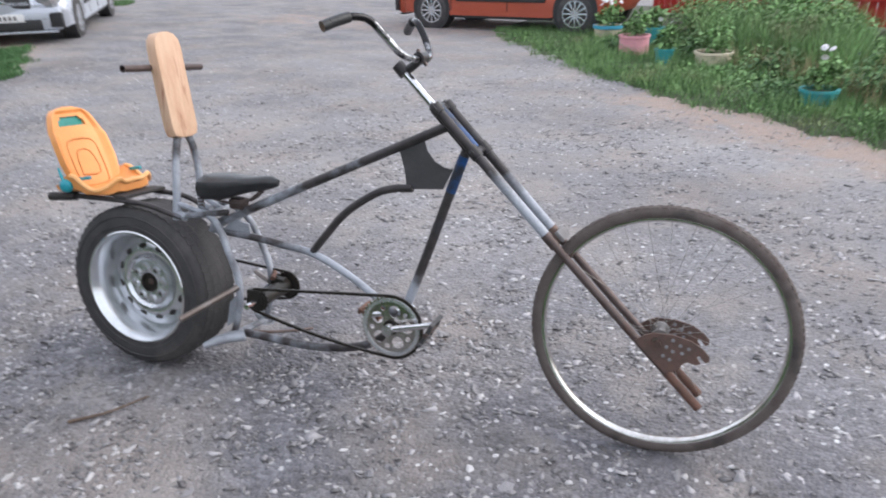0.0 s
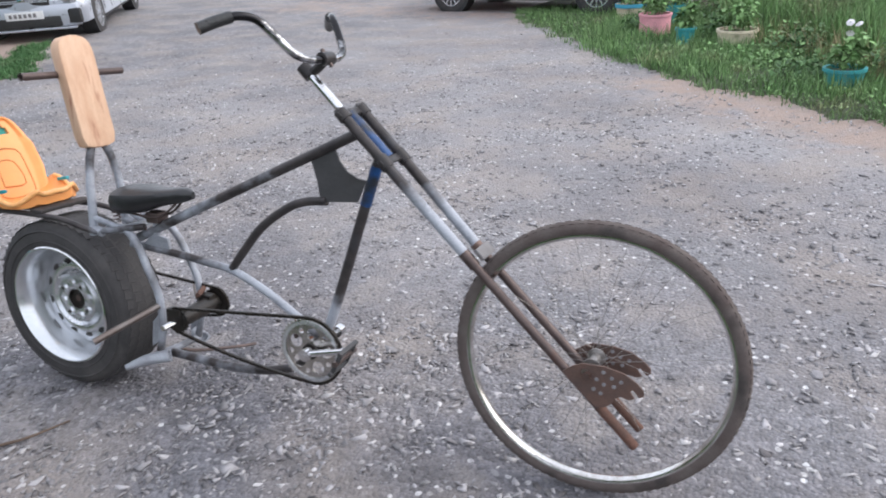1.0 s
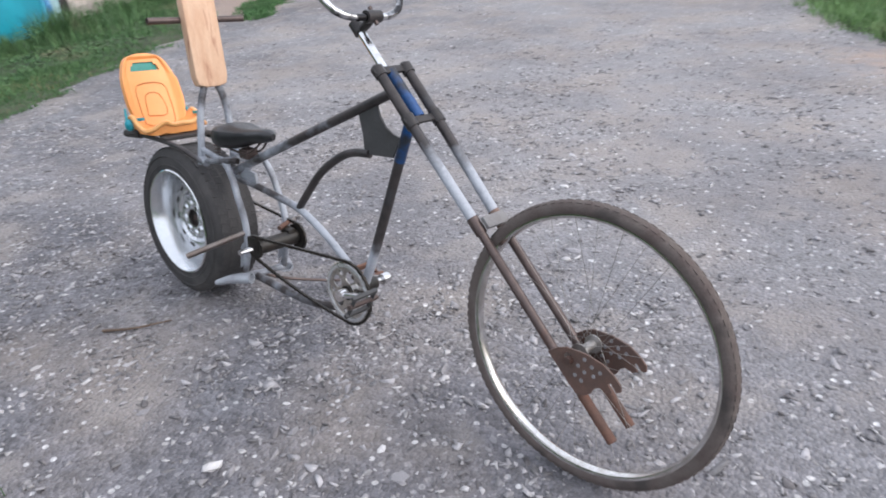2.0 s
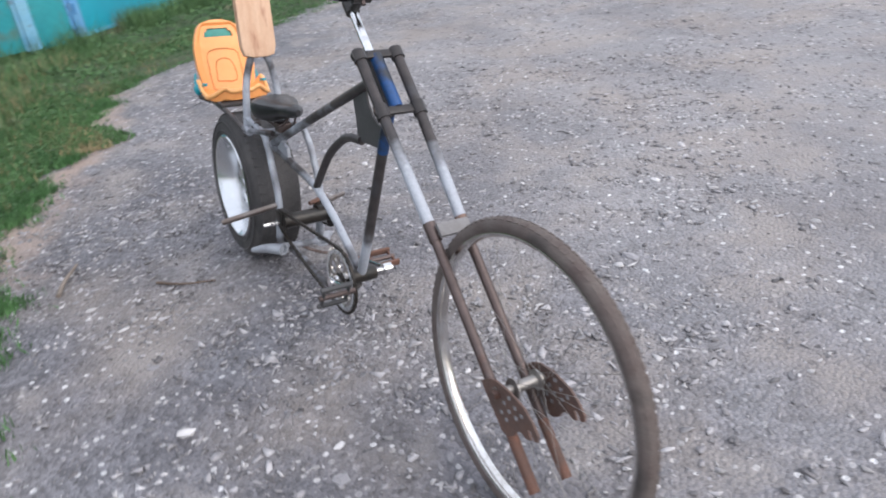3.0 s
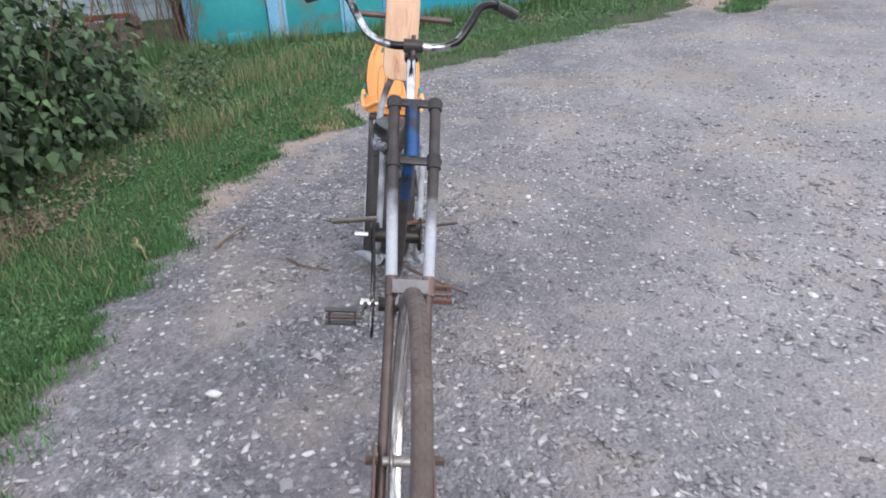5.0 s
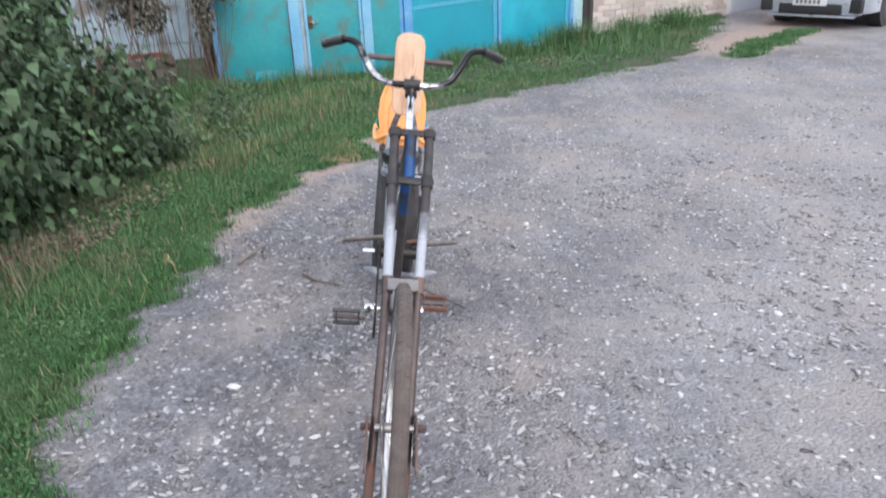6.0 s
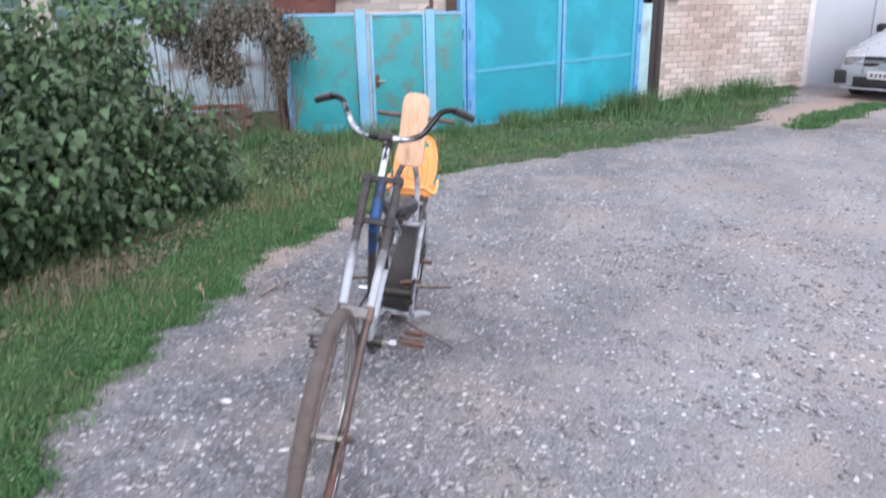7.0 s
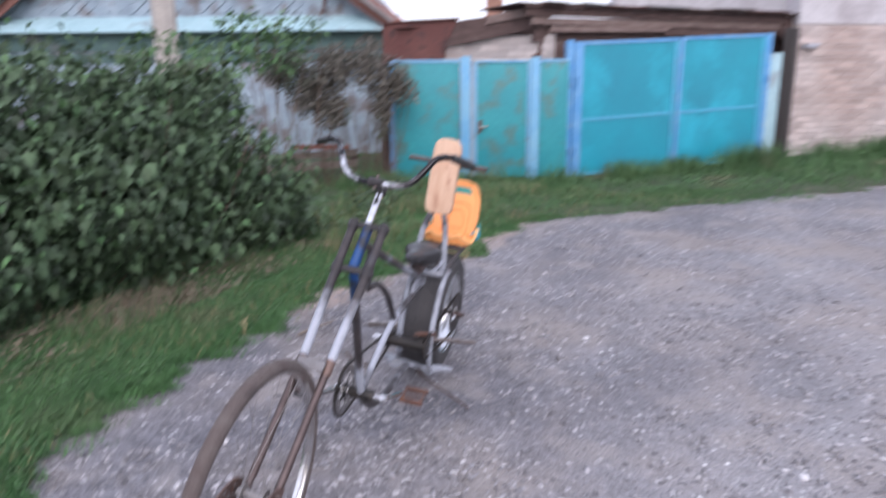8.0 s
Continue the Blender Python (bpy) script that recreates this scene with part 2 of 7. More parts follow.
M_PLASTER = material("pale_grey_stucco", (0.60, 0.58, 0.59), 0.85, second=(0.50, 0.48, 0.49), scale=1.5, third=(0.40, 0.37, 0.38), third_amount=0.34, third_scale=0.8, bump=0.2, bump_scale=30)
M_ROOFRUST = material("rusted_sheet_roof", (0.105, 0.036, 0.031), 0.75, second=(0.155, 0.062, 0.050), scale=3, third=(0.065, 0.032, 0.030), third_amount=0.4, third_scale=6, bump=0.3, bump_scale=20)
M_ROTWOOD = material("rotten_grey_brown_timber", (0.066, 0.040, 0.036), 0.9, second=(0.120, 0.078, 0.068), scale=6, stretch=(1, 1, 5), bump=0.5, bump_scale=30, third=(0.22, 0.18, 0.16), third_amount=0.3, third_scale=4)
M_OLDBOARD = material("weathered_brown_board", (0.155, 0.105, 0.092), 0.9, second=(0.23, 0.175, 0.155), scale=6, stretch=(1, 1, 5), bump=0.5, bump_scale=30, third=(0.11, 0.075, 0.065), third_amount=0.36, third_scale=3)
M_BARGE = material("red_brown_board_paint", (0.27, 0.125, 0.10), 0.75, second=(0.20, 0.095, 0.078), scale=5, bump=0.2, third=(0.30, 0.20, 0.18), third_amount=0.3, third_scale=4)
M_REDPLANK = material("faded_red_plank_paint", (0.34, 0.115, 0.080), 0.7, second=(0.26, 0.09, 0.065), scale=6, third=(0.30, 0.19, 0.16), third_amount=0.34, third_scale=5, bump=0.2)
M_SLATE = material("grey_roof_sheet", (0.30, 0.29, 0.29), 0.8, second=(0.22, 0.21, 0.21), scale=3, bump=0.3)
M_CONCRETE = material("weathered_concrete", (0.44, 0.40, 0.36), 0.9, second=(0.36, 0.33, 0.30), scale=8, bump=0.4)
M_REDFENCE = material("red_painted_fence", (0.42, 0.025, 0.02), 0.5, second=(0.34, 0.02, 0.018), scale=5)
M_CARSILVER = material("silver_car_paint", (0.49, 0.515, 0.57), 0.3, metal=0.4, second=(0.455, 0.48, 0.535), scale=4, fine=0.02)
M_CARRED = material("rust_red_car_paint", (0.42, 0.085, 0.045), 0.32, metal=0.2, second=(0.38, 0.075, 0.04), scale=4, fine=0.02)
M_BLACKPLASTIC = material("black_car_plastic", (0.02, 0.02, 0.021), 0.55, second=(0.03, 0.03, 0.031), scale=30)
M_GLASS = material("dark_car_glass", (0.02, 0.025, 0.03), 0.06, second=(0.025, 0.03, 0.035), scale=3, fine=0.0)
M_LAMPGLASS = material("headlight_glass", (0.55, 0.57, 0.60), 0.12, metal=0.6, second=(0.30, 0.31, 0.33), scale=14)
M_WHITEPLATE = material("white_plate", (0.75, 0.75, 0.75), 0.4, second=(0.70, 0.70, 0.70), scale=20)
M_POTPINK = material("pink_pot_paint", (0.78, 0.36, 0.41), 0.65, second=(0.70, 0.31, 0.36), scale=8, third=(0.62, 0.36, 0.36), third_amount=0.3, third_scale=10)
M_POTTEAL = material("teal_pot_paint", (0.03, 0.32, 0.34), 0.6, second=(0.05, 0.26, 0.27), scale=8, third=(0.12, 0.22, 0.18), third_amount=0.36, third_scale=9)
M_POTCREAM = material("cream_pot_paint", (0.76, 0.67, 0.52), 0.7, second=(0.66, 0.56, 0.42), scale=8, third=(0.40, 0.36, 0.26), third_amount=0.36, third_scale=9)
M_SOIL = material("dark_soil", (0.07, 0.052, 0.038), 0.95, second=(0.11, 0.08, 0.055), scale=12, bump=0.8, bump_scale=60)


def ground_material():
    """Grey crushed stone with tan earth where the 'dirt' map says."""
    m = bpy.data.materials.new("crushed_stone_ground")
    m.use_nodes = True
    n, l = m.node_tree.nodes, m.node_tree.links
    b = n["Principled BSDF"]
    b.inputs["Roughness"].default_value = 0.93
    tc = n.new("ShaderNodeTexCoord")

    def tex(kind, s, detail=6.0):
        t = n.new(kind)
        t.inputs["Scale"].default_value = s
        if kind == "ShaderNodeTexNoise":
            t.inputs["Detail"].default_value = detail
        l.new(tc.outputs["Object"], t.inputs["Vector"])
        return t

    def ramp(src, a, c):
        r = n.new("ShaderNodeMapRange")
        r.inputs["From Min"].default_value, r.inputs["From Max"].default_value = a, c
        l.new(src, r.inputs["Value"])
        return r.outputs["Result"]

    def mix(fac, a, c, mode="MIX"):
        x = n.new("ShaderNodeMix")
        x.data_type, x.blend_type = "RGBA", mode
        for sock, v in (("Factor", fac), ("A", a), ("B", c)):
            s = x.inputs[sock]
            if isinstance(v, (tuple, float, int)):
                s.default_value = (*v, 1) if isinstance(v, tuple) else v
            else:
                l.new(v, s)
        return x.outputs["Result"]

    grey = mix(ramp(tex("ShaderNodeTexNoise", 1.3).outputs["Fac"], 0.35, 0.65), (0.131, 0.126, 0.138), (0.186, 0.177, 0.188))
    v1 = tex("ShaderNodeTexVoronoi", 70.0)
    sep = n.new("ShaderNodeSeparateColor")
    l.new(v1.outputs["Color"], sep.inputs["Color"])
    grey = mix(1.0, grey, mix(sep.outputs["Red"], (0.68,) * 3, (1.32,) * 3), "MULTIPLY")
    v2 = tex("ShaderNodeTexVoronoi", 38.0)
    sep2 = n.new("ShaderNodeSeparateColor")
    l.new(v2.outputs["Color"], sep2.inputs["Color"])
    cluster = ramp(tex("ShaderNodeTexNoise", 2.1, 4.0).outputs["Fac"], 0.32, 0.54)

    def times(a, c):
        x = n.new("ShaderNodeMath")
        x.operation = "MULTIPLY"
        l.new(a, x.inputs[0])
        l.new(c, x.inputs[1])
        return x.outputs[0]

    pale = n.new("ShaderNodeMath")
    pale.operation = "MULTIPLY"
    l.new(ramp(sep2.outputs["Green"], 0.89, 0.93), pale.inputs[0])
    l.new(ramp(v2.outputs["Distance"], 0.42, 0.30), pale.inputs[1])
    grey = mix(times(pale.outputs[0], cluster), grey, (0.44, 0.425, 0.425))
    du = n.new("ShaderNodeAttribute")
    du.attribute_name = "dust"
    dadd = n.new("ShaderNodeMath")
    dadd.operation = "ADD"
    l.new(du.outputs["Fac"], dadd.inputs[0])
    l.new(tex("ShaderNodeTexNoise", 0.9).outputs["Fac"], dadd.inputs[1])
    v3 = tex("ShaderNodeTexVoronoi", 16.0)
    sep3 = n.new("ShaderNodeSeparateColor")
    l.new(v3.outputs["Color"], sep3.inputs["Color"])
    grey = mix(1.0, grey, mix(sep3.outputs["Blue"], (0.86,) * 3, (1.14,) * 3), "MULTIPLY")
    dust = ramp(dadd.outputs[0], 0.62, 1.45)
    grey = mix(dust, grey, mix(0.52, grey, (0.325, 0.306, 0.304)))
    stain = ramp(tex("ShaderNodeTexNoise", 1.7).outputs["Fac"], 0.47, 0.66)
    grey = mix(stain, grey, mix(0.55, grey, (0.275, 0.246, 0.222)))
    grit = tex("ShaderNodeTexVoronoi", 31.0)
    sepg = n.new("ShaderNodeSeparateColor")
    l.new(grit.outputs["Color"], sepg.inputs["Color"])
    gm = n.new("ShaderNodeMath")
    gm.operation = "MULTIPLY"
    l.new(ramp(sepg.outputs["Red"], 0.86, 0.91), gm.inputs[0])
    l.new(ramp(grit.outputs["Distance"], 0.34, 0.24), gm.inputs[1])
    grey = mix(times(gm.outputs[0], cluster), grey, (0.60, 0.585, 0.59))
    dk = n.new("ShaderNodeMath")
    dk.operation = "MULTIPLY"
    l.new(ramp(sepg.outputs["Blue"], 0.90, 0.96), dk.inputs[0])
    l.new(ramp(grit.outputs["Distance"], 0.44, 0.30), dk.inputs[1])
    grey = mix(dk.outputs[0], grey, (0.105, 0.098, 0.102))
    lane = n.new("ShaderNodeMapping")
    lane.inputs["Rotation"].default_value, lane.inputs["Scale"].default_value = (0, 0, radians(-38)), (0.75, 1.2, 1.0)
    l.new(tc.outputs["Object"], lane.inputs["Vector"])
    worn = n.new("ShaderNodeTexNoise")
    worn.inputs["Scale"].default_value, worn.inputs["Detail"].default_value = 0.9, 5.0
    l.new(lane.outputs["Vector"], worn.inputs["Vector"])
    grey = mix(1.0, grey, mix(ramp(worn.outputs["Fac"], 0.34, 0.66), (0.84, 0.833, 0.845), (1.15, 1.147, 1.14)), "MULTIPLY")
    tint = ramp(tex("ShaderNodeTexNoise", 1.7, 6.0).outputs["Fac"], 0.38, 0.62)
    grey = mix(1.0, grey, mix(tint, (0.955, 0.985, 1.0), (1.025, 1.01, 1.0)), "MULTIPLY")
    bare = ramp(tex("ShaderNodeTexNoise", 3.4, 7.0).outputs["Fac"], 0.56, 0.66)
    grey = mix(bare, grey, mix(0.55, grey, (0.270, 0.250, 0.244)))
    at = n.new("ShaderNodeAttribute")
    at.attribute_name = "dirt"
    add = n.new("ShaderNodeMath")
    add.operation = "ADD"
    l.new(at.outputs["Fac"], add.inputs[0])
    l.new(tex("ShaderNodeTexNoise", 5.0).outputs["Fac"], add.inputs[1])
    earth = mix(tex("ShaderNodeTexNoise", 25.0).outputs["Fac"], (0.265, 0.200, 0.170), (0.375, 0.300, 0.262))
    col = mix(ramp(add.outputs[0], 0.85, 1.25), grey, earth)
    col = mix(1.0, col, mix(tex("ShaderNodeTexNoise", 220.0, 3.0).outputs["Fac"], (0.52,) * 3, (1.48,) * 3), "MULTIPLY")
    l.new(col, b.inputs["Base Color"])
    bp = n.new("ShaderNodeBump")
    bp.inputs["Strength"].default_value, bp.inputs["Distance"].default_value = 0.7, 0.011
    inv = n.new("ShaderNodeMath")
    inv.operation = "SUBTRACT"
    inv.inputs[0].default_value = 1.0
    l.new(v1.outputs["Distance"], inv.inputs[1])
    l.new(inv.outputs[0], bp.inputs["Height"])
    bp2 = n.new("ShaderNodeBump")
    bp2.inputs["Strength"].default_value, bp2.inputs["Distance"].default_value = 0.6, 0.01
    l.new(tex("ShaderNodeTexNoise", 60.0).outputs["Fac"], bp2.inputs["Height"])
    l.new(bp.outputs["Normal"], bp2.inputs["Normal"])
    l.new(bp2.outputs["Normal"], b.inputs["Normal"])
    return m


M_GROUND = ground_material()


# ---- mesh helpers ----
def mesh_of(name, bm, mat, smooth=True):
    me = bpy.data.meshes.new(name)
    bmesh.ops.recalc_face_normals(bm, faces=bm.faces)
    bm.to_mesh(me)
    bm.free()
    for p in me.polygons:
        p.use_smooth = smooth
    me.materials.append(mat)
    if smooth:
        me.set_sharp_from_angle(angle=radians(40))
    return me


def part(name, bm, mat, parent, label="", smooth=True):
    ob = new(name, mesh_of(name, bm, mat, smooth))
    ob.parent = parent
    if label:
        tagged(ob, label)
    return ob


def thing(name, m, label, category, group="", kind=""):
    ob = new(name)
    ob.matrix_world = m
    return tagged(ob, label, category, group, kind)


def solid(name, bm, mat, label, category="", group="", kind="", smooth=True, at=None):
    ob = new(name, mesh_of(name, bm, mat, smooth))
    if at is not None:
        ob.matrix_world = at
    return tagged(ob, label, category, group, kind)


def spline(pts, per=8):
    """A smooth line through the points, as a list of vectors of any length."""
    P = [np.array(p, float) for p in pts]
    if len(P) == 2:
        return [P[0] + (P[1] - P[0]) * i / per for i in range(per + 1)]
    P = [2 * P[0] - P[1]] + P + [2 * P[-1] - P[-2]]
    out = []
    for i in range(1, len(P) - 2):
        a, b, c, d = P[i - 1:i + 3]
        for k in range(per):
            t = k / per
            out.append(0.5 * (2 * b + (c - a) * t + (2 * a - 5 * b + 4 * c - d) * t * t + (3 * b - a - 3 * c + d) * t ** 3))
    out.append(P[-2])
    return out


def tube(pts, r, sides=12, bm=None, coat=None, per=8, smooth_line=True, r_end=None, closed=False, hollow=False):
    """A round bar along the points; coat: paint values along it; hollow: open ends with a wall."""
    bm = bm or bmesh.new()
    layer = bm.verts.layers.float.get("coat") or bm.verts.layers.float.new("coat")
    line = [Vector(p) for p in (spline(pts, per) if smooth_line else pts)]
    n = len(line)
    ups, tangents = [], []
    up = None
    for i in range(n):
        a, b = (line[i - 1], line[(i + 1) % n]) if closed else (line[max(0, i - 1)], line[min(n - 1, i + 1)])
        t = (b - a).normalized()
        if up is None:
            up = t.orthogonal().normalized()
        up = (up - t * up.dot(t)).normalized()
        ups.append(up.copy())
        tangents.append(t)
    rings = []
    for i in range(n):
        f = i / (n - 1)
        side = tangents[i].cross(ups[i])
        rad = r + ((r_end if r_end is not None else r) - r) * f
        ring = []
        for k in range(sides):
            a = 2 * math.pi * k / sides
            v = bm.verts.new(line[i] + (ups[i] * math.cos(a) + side * math.sin(a)) * rad)
            if coat:
                v[layer] = float(np.interp(f * (len(coat) - 1), range(len(coat)), coat))
            ring.append(v)
        rings.append(ring)
    for i in range(n if closed else n - 1):
        A, B = rings[i], rings[(i + 1) % n]
        for k in range(sides):
            bm.faces.new((A[k], A[(k + 1) % sides], B[(k + 1) % sides], B[k]))
    if not closed:
        for ring, t in ((rings[0], -tangents[0]), (rings[-1], tangents[-1])):
            if hollow:
                c = sum((v.co for v in ring), Vector()) / sides
                inner = [bm.verts.new(c + (v.co - c) * 0.75) for v in ring]
                deep = [bm.verts.new(c + (v.co - c) * 0.75 - t * r * 1.5) for v in ring]
                for k in range(sides):
                    j = (k + 1) % sides
                    bm.faces.new((ring[k], ring[j], inner[j], inner[k]))
                    bm.faces.new((inner[k], inner[j], deep[j], deep[k]))
                bm.faces.new(deep)
            else:
                bm.faces.new(ring)
    return bm


def lathe(profile, turn=None, sides=48, bm=None, wave=None):
    """Turns a closed loop of (radius, along) round the local y axis; turn: a matrix put on it."""
    bm = bm or bmesh.new()
    rings = []
    for k in range(sides):
        a = 2 * math.pi * k / sides
        ring = []
        for j, (r, y) in enumerate(profile):
            v = Vector((r * math.cos(a), y, r * math.sin(a)))
            ring.append(bm.verts.new(turn @ v if turn is not None else v))
        rings.append(ring)
    m = len(profile)
    for k in range(sides):
        A, B = rings[k], rings[(k + 1) % sides]
        for j in range(m):
            bm.faces.new((A[j], A[(j + 1) % m], B[(j + 1) % m], B[j]))
    return bm


def box(size, m=None, bevel=0.0, bm=None, segments=2):
    bm = bm or bmesh.new()
    made = bmesh.ops.create_cube(bm, size=1.0, matrix=(m or Matrix()) @ Matrix.Diagonal((*size, 1)))
    if bevel:
        edges = list({e for v in made["verts"] for e in v.link_edges})
        bmesh.ops.bevel(bm, geom=edges, offset=bevel, segments=segments, affect="EDGES", profile=0.6)
    return bm


def prism(outline, depth, m=None, bm=None, bevel=0.0):
    """A flat outline of (x, z) points made thick along y, both ways from 0."""
    bm = bm or bmesh.new()
    m = m or Matrix()
    A = [bm.verts.new(m @ Vector((x, -depth / 2, z))) for x, z in outline]
    B = [bm.verts.new(m @ Vector((x, depth / 2, z))) for x, z in outline]
    fs = [bm.faces.new(A), bm.faces.new(B[::-1])]
    k = len(A)
    for i in range(k):
        fs.append(bm.faces.new((A[i], B[i], B[(i + 1) % k], A[(i + 1) % k])))
    if bevel:
        rim = [e for f in fs[:2] for e in f.edges]
        bmesh.ops.bevel(bm, geom=rim, offset=bevel, segments=2, affect="EDGES", profile=0.6)
    return bm


def cylinder(a, b, r, sides=16, bm=None, r_end=None):
    return tube([a, b], r, sides, bm, per=1, r_end=r_end)


def scatter(name, template, faces, place, mat, label, category, at=None):
    """One mesh of many small pieces: template verts (k,3), faces, and place = array of (n,3,4) matrices."""
    T = np.array(template, float)
    P = np.einsum("nij,kj->nki", place[:, :, :3], T) + place[:, None, :, 3]
    n, k = P.shape[:2]
    me = bpy.data.meshes.new(name)
    quads = np.array(faces)
    w = quads.shape[1]
    loops = (quads[None] + (np.arange(n) * k)[:, None, None]).reshape(-1)
    me.vertices.add(n * k)
    me.vertices.foreach_set("co", P.reshape(-1))
    me.loops.add(len(loops))
    me.loops.foreach_set("vertex_index", loops.astype(np.int32))
    me.polygons.add(len(loops) // w)
    me.polygons.foreach_set("loop_start", np.arange(0, len(loops), w, dtype=np.int32))
    me.update(calc_edges=True)
    me.materials.append(mat)
    ob = new(name, me)
    return ob


def turns(yaw, tilt, roll):
    """Rotation matrices (n,3,3) from arrays of angles."""
    c, s = np.cos, np.sin
    z = np.zeros_like(yaw)
    o = z + 1
    Z = np.stack([c(yaw), -s(yaw), z, s(yaw), c(yaw), z, z, z, o], -1).reshape(-1, 3, 3)
    X = np.stack([o, z, z, z, c(tilt), -s(tilt), z, s(tilt), c(tilt)], -1).reshape(-1, 3, 3)
    Y = np.stack([c(roll), z, s(roll), z, o, z, -s(roll), z, c(roll)], -1).reshape(-1, 3, 3)
    return Z @ X @ Y


def places(pos, rot, size):
    """pos (n,3), rot (n,3,3), size (n,3) -> (n,3,4)."""
    return np.concatenate([rot * size[:, None, :], pos[:, :, None]], 2)


def inside(x, y, poly):
    """Which points lie in a polygon."""
    res = np.zeros(len(x), bool)
    j = len(poly) - 1
    for i in range(len(poly)):
        (xi, yi), (xj, yj) = poly[i], poly[j]
        cut = ((yi > y) != (yj > y)) & (x < (xj - xi) * (y - yi) / (yj - yi + 1e-12) + xi)
        res ^= cut
        j = i
    return res


def edge_distance(x, y, line):
    """How far points lie from a line of plan points."""
    best = np.full(np.shape(x), 1e9)
    for (ax, ay), (bx, by) in zip(line[:-1], line[1:]):
        dx, dy = bx - ax, by - ay
        t = np.clip(((x - ax) * dx + (y - ay) * dy) / (dx * dx + dy * dy), 0, 1)
        best = np.minimum(best, np.hypot(x - ax - t * dx, y - ay - t * dy))
    return best


# ---- ground ----
VERGE_EDGE = [(-12.2, 6.15), (-10.9, 5.6), (-8.7, 4.75), (-7.95, 4.25), (-6.75, 2.68), (-5.55, 1.42), (-5.0, 1.0), (-4.0, 0.80), (-3.42, 0.66), (-2.7, 0.44), (-2.04, 0.38),
              (-1.6, 0.52), (-1.13, 0.40), (-0.63, 0.45), (-0.2, 0.69), (0.2, 0.72), (0.7, 0.58), (1.6, 0.3), (3.0, -0.3), (9.0, -2.6)]
VERGE = VERGE_EDGE + [(9.0, -9.0), (-14.0, -9.0), (-14.0, 4.5)]
BED_EDGE = [(-4.5, 11.2), (-3.66, 9.98), (-2.45, 8.45), (-1.58, 7.45), (-0.78, 6.71), (-0.12, 6.25), (0.68, 5.58), (2.2, 4.7), (9.0, 2.4)]
BED = BED_EDGE + [(9.0, 16.0), (-4.6, 16.0)]
ISLAND = [(-8.15, 4.98), (-8.1, 5.2), (-8.6, 5.68), (-9.3, 6.3), (-9.95, 6.75), (-9.95, 6.5), (-9.4, 5.9), (-8.75, 5.3)]


VERGE_RIM = [(-5.55, 1.42), (-5.0, 1.0), (-4.0, 0.80), (-3.42, 0.66), (-2.7, 0.44), (-2.04, 0.38), (-1.6, 0.52), (-1.13, 0.40), (-0.63, 0.45), (-0.2, 0.69), (0.2, 0.72), (0.7, 0.58), (1.0, 0.48), (1.0, 0.0), (-0.6, -0.05), (-2.7, -0.1), (-5.3, 0.5)]
VERGE_NEAR = [(-5.3, 0.5), (-2.7, -0.1), (-0.6, -0.05), (1.0, 0.0), (1.0, -0.8), (-5.0, -0.6)]


def rise(x, y):
    """The yard climbs a little towards the garage where the silver car stands."""
    return 0.24 * np.exp(-((x + 13.5) ** 2 + (y - 9.3) ** 2) / 28.0)


def relief(x, y):
    """Low bumps and shallow wheel tracks of the yard."""
    z = 0.010 * np.sin(1.7 * x + 0.6) * np.cos(1.3 * y + 1.0) + 0.006 * np.sin(4.1 * x + 2.2 * y) + 0.004 * np.sin(9.3 * x - 6.1 * y + 0.5)
    fade = np.clip((np.hypot(x + 1.0, y - 2.0) - 0.0) / 30.0, 0, 1)
    return (z * 0.5 - 0.004) * (1 - fade) + rise(x, y) - 0.020 * np.exp(-((x + 0.9) ** 2 / 2.2 + (y - 1.65) ** 2 / 0.9))


def axis_steps(centre, half, fine, far):
    near = np.arange(-half, half + 1e-6, fine)
    out = [half + fine]
    step = fine * 1.3
    while out[-1] < far:
        out.append(out[-1] + step)
        step *= 1.3
    out = np.array(out)
    return centre + np.concatenate([-out[::-1], near, out])


